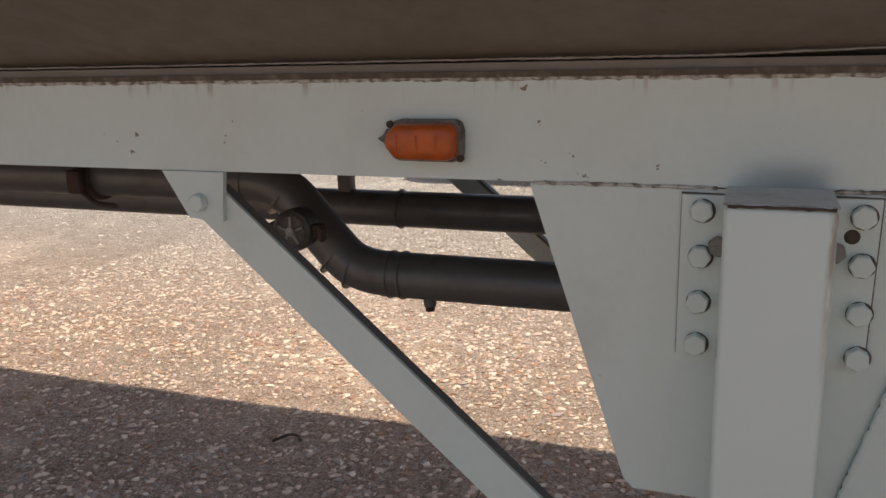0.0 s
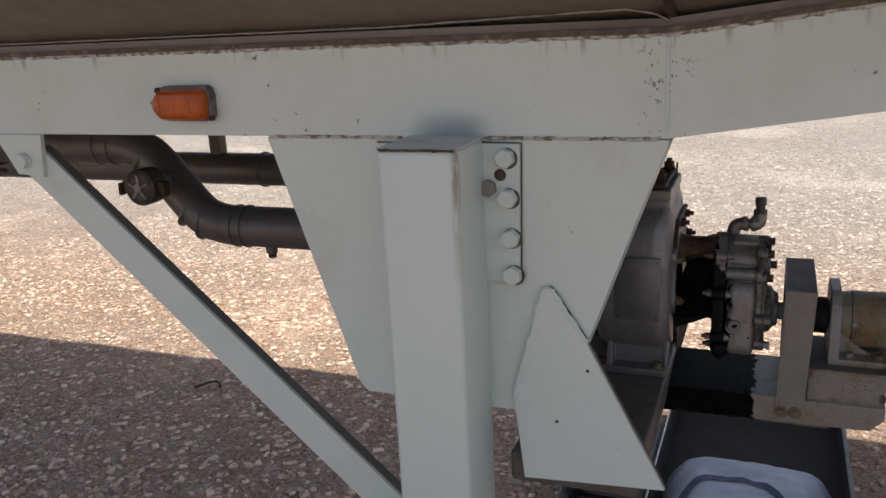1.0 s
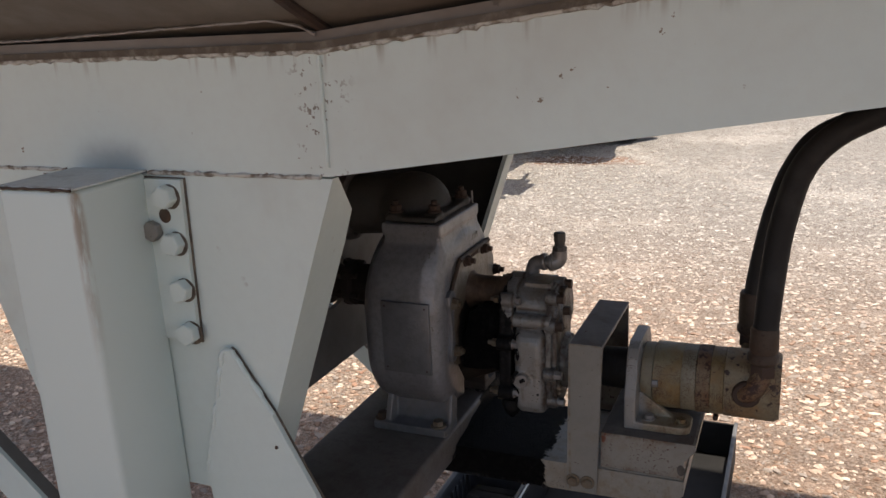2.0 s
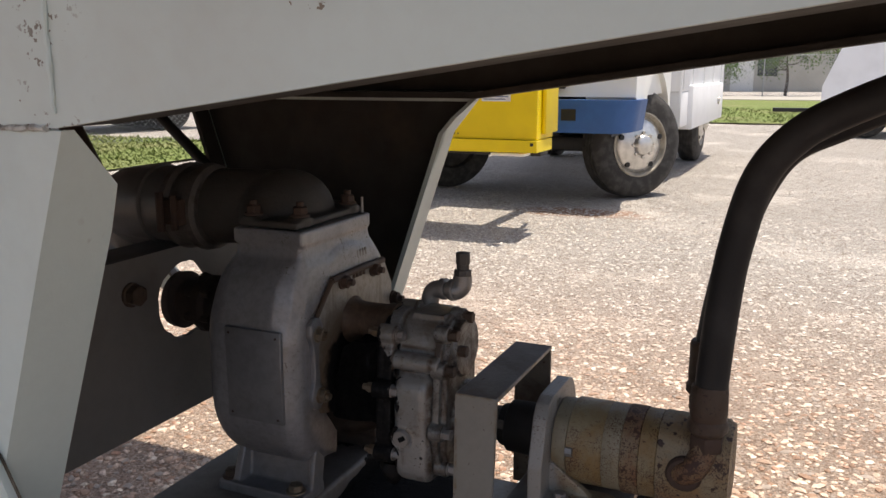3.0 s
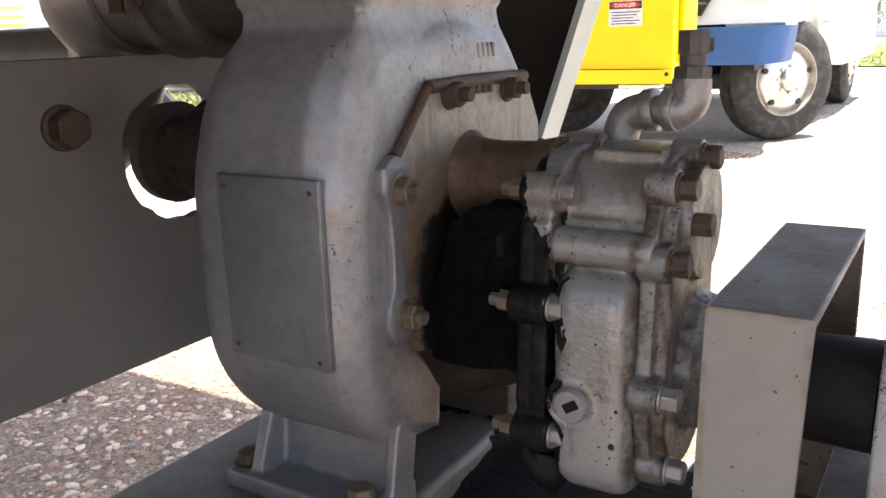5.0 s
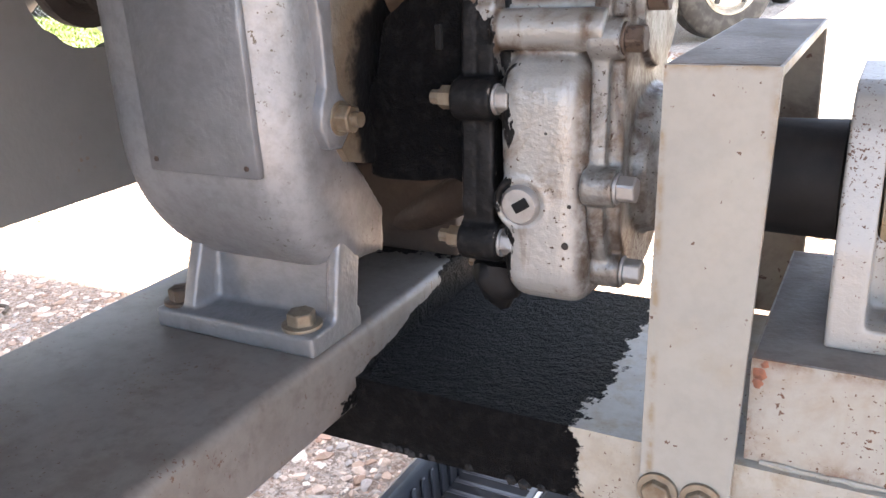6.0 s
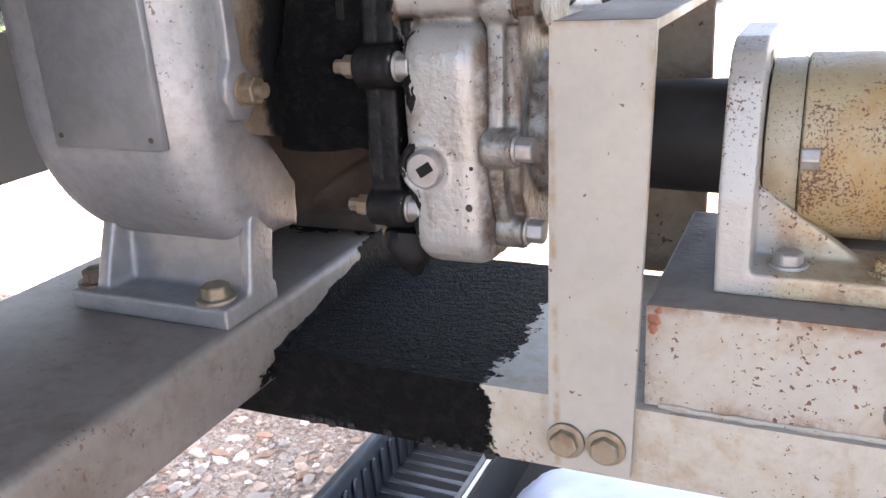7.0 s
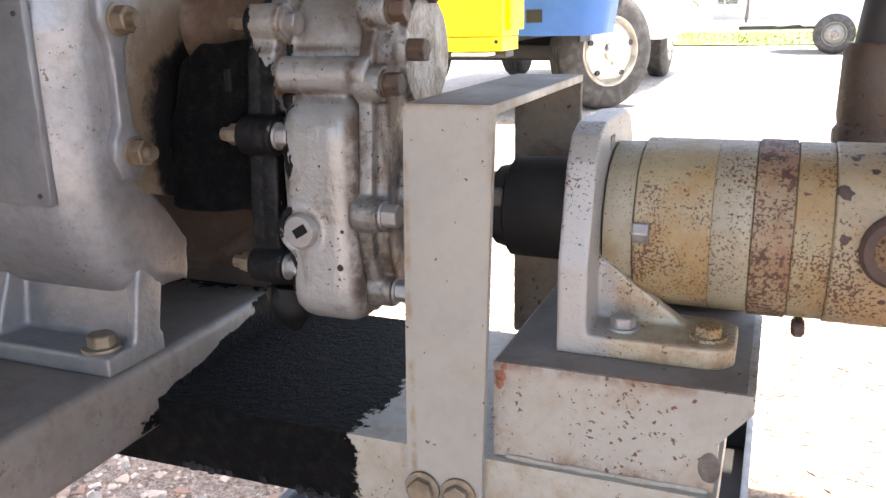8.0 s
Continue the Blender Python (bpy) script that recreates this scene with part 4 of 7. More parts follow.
    for x, z in ((0.305, 0.808), (0.262, 0.727)):
        bm = bmesh.new()
        turned(bm, (x, y - 0.008, z), "y", [(0, 0.0025), (-0.0012, 0.002), (-0.002, 0.0008)], 8)
        part("paint_chip", bm, M["rust"], cp)


gusset(0.96, 1, True)
gusset(1.78, -1, False)


# ---- landing legs ----
def landing_leg(y0, y1, front):
    leg = thing("landing_leg", (0.114, (y0 + y1) / 2, 0.312), "white square landing leg, wound up, bolted to the gusset", "landing leg", "landing legs")
    t = 0.006
    bm = bmesh.new()
    box(bm, (0.061, y0, 0.37), (0.167, y1, 1.119), 0.007, 3)
    part("tube", bm, M["leg"] if front > 0 else M["white"], leg)
    bm = bmesh.new()
    box(bm, (0.060, y0 + 0.001, 1.1195), (0.168, y1 + 0.002 * front, 1.1220), 0.001, 1)
    part("cap_plate", bm, M["cap"], leg, "white cap plate with sooty rusty edge")
    weld_bead(leg, [(0.064, y0 if front > 0 else y1, 1.1195), (0.164, y0 if front > 0 else y1, 1.1195)], 0.0016, 15, material=M["browncast"])
    bm = bmesh.new()
    m0, m1 = (y1 - 0.002, y1 + 0.0040) if front > 0 else (y0 - 0.0040, y0 + 0.002)
    box(bm, (0.075, m0, 0.74), (0.155, m1, 1.10))
    part("mounting_plate", bm, M["white"], leg)
    bm = bmesh.new()
    box(bm, (0.072, y0 + 0.010, 0.326), (0.156, y1 - 0.010, 0.372), 0.004)
    part("inner_tube", bm, M["darksteel"], leg, "bare steel inner tube")
    bm = bmesh.new()
    box(bm, (0.02, (y0 + y1) / 2 - 0.09, 0.312), (0.21, (y0 + y1) / 2 + 0.09, 0.327), 0.004)
    part("foot", bm, M["white"], leg)


landing_leg(0.855, 0.9606, 1)
landing_leg(1.7794, 1.885, -1)


# ---- diagonal braces ----
def diagonal_brace(y, back, label):
    br = thing("diagonal_brace", (-0.3, y, 0.9), label, "brace", "diagonal braces")
    ends = sorted((y, y + back * 0.008))
    bm = bmesh.new()
    prism(bm, [(-0.702, 1.1195), (-0.599, 1.1195), (-0.607, 1.049), (-0.662, 1.053)], "y", y - 0.004, y + 0.004, 0.002, 1)
    brk = part("bracket", bm, M["white"], br)
    hex_bolt(brk, (-0.642, y - 0.004 if back > 0 else y + 0.004, 1.076), "-y" if back > 0 else "+y", 0.026, M["white"], washer=0.0265, spin=0.2, height=0.45)
    y = y + back * 0.0045
    bm = bmesh.new()
    a, b = Vector((-0.634, 0, 1.076)), Vector((0.059, 0, 0.470))
    d = (b - a).normalized()
    n = Vector((-d.z, 0, d.x))
    if n.z < 0:
        n = -n
    w = 0.029
    face = [a + n * w, b + n * w, b - n * w, a - n * w]
    s0, s1 = sorted((y, y + back * 0.006))
    prism(bm, [(p.x, p.z) for p in face], "y", s0, s1, 0.002, 1)
    bar = part("angle_bar", bm, M["white"], br)
    bm = bmesh.new()
    s0, s1 = sorted((y + back * 0.006, y + back * 0.024))
    up = [a + n * w, b + n * w, b + n * (w - 0.006), a + n * (w - 0.006)]
    prism(bm, [(p.x, p.z) for p in up], "y", s0, s1, 0.001, 1)
    part("bar_flange", bm, M["darksteel"], bar)
    bm = bmesh.new()
    prism(bm, [(0.025, 0.45), (0.0605, 0.45), (0.0605, 0.57), (0.025, 0.56)], "y", min(y + back * 0.007, y + back * 0.013), max(y + back * 0.007, y + back * 0.013), 0.002, 1)
    lug = part("lug", bm, M["white"], br)
    hex_bolt(lug, (0.038, y - back * 0.0005, 0.515), "-y" if back > 0 else "+y", 0.022, M["white"], height=0.5)


diagonal_brace(0.960, 1, "white angle-iron brace from the frame beam to the leg")
diagonal_brace(1.780, -1, "shaded angle-iron brace from the far beam to the leg")


# ---- marker lamp ----
def marker_lamp():
    y = 0.9595
    lamp = thing("marker_lamp", (-0.29, y, 1.17), "small amber marker lamp with a grimy grey base", "marker lamp")

    shape = ((1.0, 0.45), (0.93, 0.86), (0.80, 1.0), (-0.58, 1.0), (-0.72, 0.93), (-0.94, 0.42), (-1.0, 0.05), (-0.96, -0.34), (-0.76, -0.86), (-0.62, -0.97), (0.72, -1.0), (0.90, -0.90), (0.98, -0.62))

    def outline(cx, cz, w, h):
        return [(cx + w * u, cz + h * v) for u, v in shape]

    bm = bmesh.new()
    prism(bm, outline(-0.2975, 1.1685, 0.0515, 0.0260), "y", y - 0.012, y, 0.003, 2, 40)
    base = part("lamp_base", bm, M["lampbase"], lamp)
    bm = bmesh.new()
    rings = []
    for s, k in ((0.010, 1.0), (0.020, 0.98), (0.027, 0.90), (0.031, 0.74), (0.0325, 0.4)):
        rings.append([bm.verts.new((px, y - s, pz)) for px, pz in outline(-0.2985, 1.1675, 0.0470 * (0.35 + 0.65 * k), 0.0228 * k)])
    for a, b in zip(rings, rings[1:]):
        for i in range(len(a)):
            bm.faces.new((a[i], a[(i + 1) % len(a)], b[(i + 1) % len(a)], b[i]))
    bm.faces.new(rings[-1])
    bm.faces.new(rings[0][::-1])
    lens = part("lens", bm, M["amber"], lamp, "amber ribbed lens", 50)
    for i in range(3):
        bm = bmesh.new()
        box(bm, (-0.327 + 0.026 * i, y - 0.0335, 1.158), (-0.3235 + 0.026 * i, y - 0.030, 1.177), 0.001, 1)
        part("lens_rib", bm, M["amber"], lens)
    bm = bmesh.new()
    prism(bm, [(-0.347, 1.158), (-0.352, 1.165), (-0.360, 1.170), (-0.352, 1.175), (-0.347, 1.182)], "y", y - 0.010, y, 0.002, 1)
    part("base_tip", bm, M["lampbase"], base)
    for x, z in ((-0.249, 1.1475), (-0.341, 1.1885)):
        bm = bmesh.new()
        rod(bm, (x, y - 0.014, z), (x, y - 0.009, z), 0.0045, seg=12)
        part("screw", bm, M["rust"], base)


marker_lamp()


# ---- pipes ----
def pipe_ring(parent, at, d, r, w=0.006):
    bm = bmesh.new()
    d = Vector(d).normalized()
    rod(bm, Vector(at) - d * w / 2, Vector(at) + d * w / 2, r, seg=28, bevel=0.0015)
    return part("weld_ring", bm, M["pipe"], parent)


def lower_pipe():
    p = thing("product_pipe", (-0.6, 1.39, 0.86), "grey painted steel pipe with a stepped bend and a capped branch", "pipe")
    y, r = 1.39, 0.0435
    path = [(-4.5, y, 1.03), (-1.5, y, 1.03), (-0.87, y, 1.03), (-0.81, y, 1.028), (-0.762, y, 1.010), (-0.725, y, 0.975), (-0.652, y, 0.893), (-0.612, y, 0.868), (-0.56, y, 0.859), (-0.52, y, 0.8585)]
    bm = bmesh.new()
    sweep(bm, path[:2] + smooth_path(path[2:], 6) + [(-0.12, y, 0.8585)], r, 28)
    part("bent_pipe", bm, M["pipe"], p)
    bm = bmesh.new()
    sweep(bm, smooth_path([(-0.13, y, 0.8585), (-0.05, y, 0.8585), (-0.018, 1.40, 0.875), (-0.006, 1.42, 0.915), (0.008, 1.418, 0.955), (0.024, 1.406, 0.972)], 6), 0.041, 28)
    part("rising_elbow", bm, M["pipe"], p)
    for at, d in (((-0.885, y, 1.03), (1, 0, 0)), ((-0.845, y, 1.029), (1, 0, -0.05)), ((-0.765, y, 0.999), (0.7, 0, -0.72)), ((-0.66, y, 0.889), (0.75, 0, -0.66)),
                  ((-0.625, y, 0.868), (0.93, 0, -0.36)), ((-0.545, y, 0.8585), (1, 0, 0)), ((-0.520, y, 0.8585), (1, 0, 0))):
        pipe_ring(p, at, d, r + 0.003)
    bm = bmesh.new()
    rod(bm, (-0.470, y, 0.820), (-0.470, y, 0.802), 0.014, 0.012, 14)
    drain = part("drain_boss", bm, M["pipe"], p)
    bm = bmesh.new()
    rod(bm, (-0.470, y, 0.803), (-0.470, y, 0.792), 0.009, seg=6)
    part("drain_plug", bm, M["rust"], drain)
    # capped branch with two locking ears
    c = Vector((-0.672, 1.255, 0.968))
    bm = bmesh.new()
    sweep(bm, [(-0.715, y - 0.02, 0.955), (-0.690, 1.30, 0.963), c], 0.030, 24)
    part("branch_stub", bm, M["pipe"], p)
    bm = bmesh.new()
    turned(bm, c, "y", [(0.03, 0.037), (0.0, 0.038), (-0.010, 0.037), (-0.014, 0.031), (-0.011, 0.027), (-0.012, 0.0)], 30)
    cap = part("branch_cap", bm, M["galvdark"], p, "grimy dark branch cap with ears")
    for k in range(5):
        a = 2 * math.pi * k / 5 + 0.3
        bm = bmesh.new()
        rod(bm, (c.x + 0.008 * math.cos(a), c.y - 0.0125, c.z + 0.008 * math.sin(a)), (c.x + 0.026 * math.cos(a), c.y - 0.0125, c.z + 0.026 * math.sin(a)), 0.0035, seg=8)
        part("cap_rib", bm, M["galv"], cap)
    bm = bmesh.new()
    turned(bm, c, "y", [(-0.011, 0.010), (-0.017, 0.009), (-0.018, 0.004)], 14)
    part("cap_boss", bm, M["galv"], cap)
    for s in (-1, 1):
        bm = bmesh.new()
        box(bm, (c.x + s * 0.043 - 0.010, c.y - 0.002, c.z - 0.012), (c.x + s * 0.043 + 0.010, c.y + 0.02, c.z + 0.012), 0.004, 2)
        box(bm, (c.x + s * 0.055 - 0.005, c.y - 0.008, c.z - 0.018), (c.x + s * 0.055 + 0.005, c.y + 0.01, c.z + 0.008), 0.003, 1)
        part("cap_ear", bm, M["rust"], cap)
    # clamp with a lever
    bm = bmesh.new()
    rod(bm, (-1.245, y, 1.03), (-1.205, y, 1.03), 0.053, seg=30, bevel=0.006)
    clamp = part("pipe_clamp", bm, M["rust"], p, "dark rusty pipe clamp")
    bm = bmesh.new()
    box(bm, (-1.243, y - 0.072, 1.0), (-1.207, y - 0.050, 1.05), 0.006)
    sweep(bm, smooth_path([(-1.215, y - 0.06, 1.01), (-1.18, y - 0.065, 0.985), (-1.13, y - 0.06, 0.978)], 4), 0.005, 8)
    part("clamp_lever", bm, M["rust"], clamp)


lower_pipe()


def rear_pipe():
    p = thing("return_pipe", (-1, 1.62, 0.935), "straight grey steel pipe under the far side of the frame", "pipe")
    bm = bmesh.new()
    rod(bm, (-4.5, 1.62, 0.937), (0.132, 1.62, 0.937), 0.039, seg=30)
    part("pipe_run", bm, M["pipe"], p)
    pipe_ring(p, (-0.62, 1.62, 0.937), (1, 0, 0), 0.043)
    for x in (-2.2, -0.75):
        bm = bmesh.new()
        box(bm, (x - 0.015, 1.605, 0.97), (x + 0.015, 1.635, 1.232), 0.002)
        part("pipe_hanger", bm, M["darksteel"], p)
    bm = bmesh.new()
    sweep(bm, [(-0.29, 1.52, 1.235), (-0.205, 1.50, 1.09), (-0.12, 1.47, 1.005), (0.02, 1.42, 0.95)], 0.017, 16)
    q = thing("support_tube", (-0.2, 1.5, 1.235), "brown rusty support tube under the tank", "tube")
    part("main_tube", bm, M["rust"], q)
    bm = bmesh.new()
    sweep(bm, [(-0.205, 1.467, 1.032), (-0.16, 1.462, 1.015), (-0.02, 1.44, 0.962)], 0.017, 14)
    part("branch_tube", bm, M["rust"], q)
    bm = bmesh.new()
    sweep(bm, [(-0.20, 1.60, 1.232), (-0.141, 1.60, 1.119), (0.02, 1.58, 1.0)], 0.009, 10)
    q = finish("tie_rod", bm, M["blackpaint"])
    tagged(q, "thin black tie rod under the tank", "rod")


rear_pipe()


# ---- pump deck ----
def pump_deck():
    d = thing("mounting_rail", (0.283, CY, 0.615), "wide grey steel mounting rail across the frame, oil-soaked at the back", "rail")
    bm = bmesh.new()
    box(bm, (0.187, 0.970, 0.6125), (0.3715, 1.770, 0.6615), 0.006, 3)
    part("rail_tube", bm, M["rail"], d)
    for y in (1.7705,):
        bm = bmesh.new()
        box(bm, (0.19, y - 0.0008, 0.60), (0.378, y + 0.0008, 0.735))
        part("end_plate", bm, M["white"], d)
    bm = bmesh.new()
    prism(bm, [(0.325, 0.586), (0.690, 0.592), (0.7105, 0.612), (0.7105, 0.6335), (0.3708, 0.6335), (0.3708, 0.6132), (0.325, 0.6132)], "y", 1.3095, 1.488, 0.004, 2)
    b = part("cross_bar", bm, M["bar"], d, "cream painted bar, half of it caked in black oil")
    weld_bead(b, [(0.602, 1.3140, 0.6345), (0.65, 1.3140, 0.6342), (0.706, 1.3140, 0.6346)], 0.0014, 21, material=M["bar"])
    rng = random.Random(12)
    # clots of oil along the lower front edge
    bm = bmesh.new()
    for i in range(34):
        x = rng.uniform(0.386, 0.512)
        bmesh.ops.create_icosphere(bm, subdivisions=1, radius=rng.uniform(0.0015, 0.004), matrix=Matrix.Translation((x, 1.3095 + rng.uniform(0, 0.004), 0.5895 + rng.uniform(-0.001, 0.001))))
    tagged(part("oil_crust", bm, M["oil"], b, "black caked oil clots"), kind="stuff")
    r = thing("riser_block", (0.66, 1.39, 0.635), "cream rust-spotted steel riser block under the motor", "block")
    bm = bmesh.new()
    prism(bm, [(0.5945, 0.6345), (0.5945, 0.689), (0.7245, 0.689), (0.7245, 0.680), (0.7095, 0.662), (0.7085, 0.6345)], "y", 1.3145, 1.466, 0.0025, 2)
    part("block_body", bm, M["block"], r)
    bm = bmesh.new()
    prism(bm, [(0.5955, 1.3165), (0.7205, 1.3165), (0.7205, 1.464), (0.5955, 1.464)], "z", 0.6886, 0.6891, 0.0002, 1)
    part("settled_dirt", bm, M["blocktop"], r, "grey-brown dirt on the top face")
    bm = bmesh.new()
    turned(bm, (0.7060, 1.3143, 0.648), "y", [(0.0, 0.0055), (-0.0003, 0.0048), (-0.0005, 0.002)], 18)
    for v in bm.verts:
        v.co.z += 0.5 * (v.co.z - 0.648) + 0.001 * noise.noise(v.co * 300)
    part("weld_scar", bm, M["galvdark"], r)
    for x, z, k in ((0.5985, 0.6815, 0.0036), (0.5978, 0.6762, 0.0026), (0.6005, 0.6865, 0.002)):
        bm = bmesh.new()
        turned(bm, (x, 1.3146, z), "y", [(0.0, k), (-0.0003, k * 0.8), (-0.0004, k * 0.4)], 13)
        for v in bm.verts:
            v.co.x += 0.0012 * noise.noise(v.co * 500)
            v.co.z += 0.0016 * noise.noise(v.co * 420)
        part("paint_chip", bm, M["redoxide"], r, "bare red primer chip")


pump_deck()


def stadium(cy, z_low, z_high, r, n=14):
    pts = []
    for i in range(n + 1):
        a = math.pi + math.pi * i / n
        pts.append((cy + r * math.cos(a), z_low + r * math.sin(a)))
    for i in range(n + 1):
        a = math.pi * i / n
        pts.append((cy + r * math.cos(a), z_high + r * math.sin(a)))
    return pts


def rounded(y0, y1, z0, z1, r, n=6):
    pts = []
    for cy, cz, a0 in ((y1 - r, z1 - r, 0), (y0 + r, z1 - r, 90), (y0 + r, z0 + r, 180), (y1 - r, z0 + r, 270)):
        for i in range(n):
            a = radians(a0 + 90 * i / (n - 1))
            pts.append((cy + r * math.cos(a), cz + r * math.sin(a)))
    return pts


def rimmed(bm, pts, x0, x1, r, steps=6):
    """A profile in y, z drawn out along x with its rims rounded."""
    cy = sum(p[0] for p in pts) / len(pts)
    cz = sum(p[1] for p in pts) / len(pts)
    n = len(pts)
    normals = []
    for i in range(n):
        a, b = pts[i - 1], pts[(i + 1) % n]
        v = Vector((b[1] - a[1], -(b[0] - a[0]))).normalized()
        if v.dot(Vector((pts[i][0] - cy, pts[i][1] - cz))) < 0:
            v = -v
        normals.append(v)
    rows = [(x0 + r * (1 - math.cos(math.pi / 2 * i / steps)), r * (1 - math.sin(math.pi / 2 * i / steps))) for i in range(steps + 1)]
    rows += [(x1 - r * (1 - math.sin(math.pi / 2 * i / steps)), r * (1 - math.cos(math.pi / 2 * i / steps))) for i in range(steps + 1)]
    rows = [(x0, r + 0.3 * r)] + rows + [(x1, r + 0.3 * r)]
    rings = [[bm.verts.new((x, p[0] - v.x * o, p[1] - v.y * o)) for p, v in zip(pts, normals)] for x, o in rows]
    for a, b in zip(rings, rings[1:]):
        for i in range(n):
            bm.faces.new((a[i], a[(i + 1) % n], b[(i + 1) % n], b[i]))
    bm.faces.new(rings[0])
    bm.faces.new(rings[-1][::-1])
    return bm


# ---- blower ----
def blower():
    b = thing("pump_blower", (0.29, 1.36, 0.663), "silver painted cast pump housing on a grey rail", "pump")
    # casing outline: straight front, big round crown, cut away low at the back where the neck sits
    pts = [(1.36 - 0.098 * math.cos(radians(a)), 0.785 - 0.097 * math.sin(radians(a))) for a in range(0, 71, 7)]
    pts += [(1.329, 0.704), (1.332, 0.730), (1.334, 0.757), (1.365, 0.763), (1.43, 0.763)]
    pts += [(1.459 + 0.054 * math.sin(radians(a)), 0.817 - 0.054 * math.cos(radians(a))) for a in range(10, 91, 10)]
    pts += [(1.3875 + 0.1255 * math.cos(radians(a)), 0.850 + 0.119 * math.sin(radians(a))) for a in range(6, 175, 7)]
    bm = bmesh.new()
    rimmed(bm, pts, 0.246, 0.3735, 0.027, 8)
    # neck that draws in to the top flange

    def cut_box(x0, x1, y0, y1, c):
        d = 0.293 * c
        return [(x0 + c, y0), (x1 - c, y0), (x1 - d, y0 + d), (x1, y0 + c), (x1, y1 - c), (x1 - d, y1 - d), (x1 - c, y1), (x0 + c, y1), (x0 + d, y1 - d), (x0, y1 - c), (x0, y0 + c), (x0 + d, y0 + d)]

    levels = ((0.880, cut_box(0.2475, 0.3733, 1.2645, 1.510, 0.027)), (0.905, cut_box(0.251, 0.3735, 1.2690, 1.499, 0.027)), (0.925, cut_box(0.256, 0.3733, 1.2755, 1.487, 0.025)), (0.941, cut_box(0.264, 0.3722, 1.285, 1.470, 0.019)), (0.954, cut_box(0.277, 0.3685, 1.296, 1.452, 0.005)), (0.970, cut_box(0.2785, 0.3672, 1.298, 1.448, 0.004)))
    rings = [[bm.verts.new((x, y, z)) for x, y in ring] for z, ring in levels]
    for p, q in zip(rings, rings[1:]):
        for i in range(12):
            bm.faces.new((p[i], p[(i + 1) % 12], q[(i + 1) % 12], q[i]))
    bm.faces.new(rings[0][::-1])
    bm.faces.new(rings[-1])
    box(bm, (0.276, 1.2955, 0.9675), (0.3695, 1.4505, 0.9845))
    casting("casing", bm, M["casing"], b, "", 0.0018, 9)
    bm = bmesh.new()
    box(bm, (0.284, 1.2605, 0.768), (0.360, 1.266, 0.877), 0.0016, 2)
    plate = part("nameplate_pad", bm, M["silver"], b)
    for x, z in ((0.290, 0.870), (0.354, 0.870), (0.290, 0.775), (0.353, 0.774)):
        bm = bmesh.new()
        turned(bm, (x, 1.2605, z), "y", [(0.001, 0.0017), (-0.0006, 0.0014), (-0.0009, 0.0005)], 10)
        part("rivet", bm, M["rust"], plate)
    # end cover: straight top edge, slanted shoulder, bolted rim towards the front
    bm = bmesh.new()
    prism(bm, [(1.303, 0.785), (1.302, 0.874), (1.343, 0.9215), (1.468, 0.9215), (1.489, 0.885), (1.489, 0.800), (1.455, 0.762), (1.336, 0.760), (1.315, 0.766)], "x", 0.3680, 0.3775, 0.0025, 2, 30)
    cov = part("end_cover", bm, M["cover"], b, "rust-streaked grimy end cover black with oil")
    bm = bmesh.new()
    prism(bm, [(1.293, 0.800), (1.291, 0.789), (1.297, 0.777), (1.308, 0.775), (1.316, 0.783), (1.315, 0.797), (1.3095, 0.808), (1.3085, 0.83), (1.3095, 0.850), (1.317, 0.862), (1.318, 0.876), (1.312, 0.884), (1.303, 0.886), (1.293, 0.879), (1.292, 0.866), (1.2975, 0.853), (1.299, 0.83), (1.2985, 0.810)], "x", 0.3640, 0.3795)
    for y, z in ((1.305, 0.868), (1.306, 0.792)):
        rod(bm, (0.366, y, z), (0.3805, y, z), 0.0115, seg=24)
    casting("cover_flange", bm, M["silver"], cov, "", 0.0014, 5)
    bm = bmesh.new()
    sweep(bm, [(0.3765, 1.309, 0.884), (0.3765, 1.344, 0.9195)], 0.0032, 10)
    sweep(bm, [(0.3765, 1.344, 0.9195), (0.3765, 1.40, 0.9205), (0.3765, 1.468, 0.9195)], 0.0042, 10)
    for y in (1.392, 1.400, 1.408, 1.416):
        rod(bm, (0.3775, y, 0.912), (0.3775, y, 0.9225), 0.0026, seg=8)
    part("rusty_rim", bm, M["browncast"], cov, "rusted brown rim with bare threads")
    for y, z in ((1.306, 0.866), (1.307, 0.792), (1.366, 0.914), (1.440, 0.913), (1.492, 0.863)):
        ob = hex_bolt(cov, (0.3795 if y < 1.31 else 0.3775, y, z), "+x", 0.016, M["zinc"] if y < 1.31 else M["rust"], washer=0.019, spin=y * 9)
        bm = bmesh.new()
        rod(bm, (0.386, y, z), (0.3935, y, z), 0.0042, seg=10)
        part("stud", bm, M["zinc"] if y < 1.31 else M["rust"], ob)
    # cast number bars
    bm = bmesh.new()
    for i in range(4):
        box(bm, (0.3650, 1.408 + 0.0068 * i, 0.9335), (0.3735, 1.4122 + 0.0068 * i, 0.9435), 0.0008, 1)
    part("cast_mark", bm, M["darksteel"], b)
    # front foot: base plate, upright web, a full rib and a short end rib
    bm = bmesh.new()
    box(bm, (0.250, 1.2745, 0.6618), (0.3700, 1.324, 0.6745))
    prism(bm, [(1.278, 0.670), (1.320, 0.670), (1.330, 0.735), (1.304, 0.742), (1.294, 0.712), (1.285, 0.690)], "x", 0.2680, 0.2775)
    prism(bm, [(1.297, 0.670), (1.320, 0.670), (1.330, 0.735), (1.312, 0.735), (1.304, 0.705)], "x", 0.3630, 0.3705)
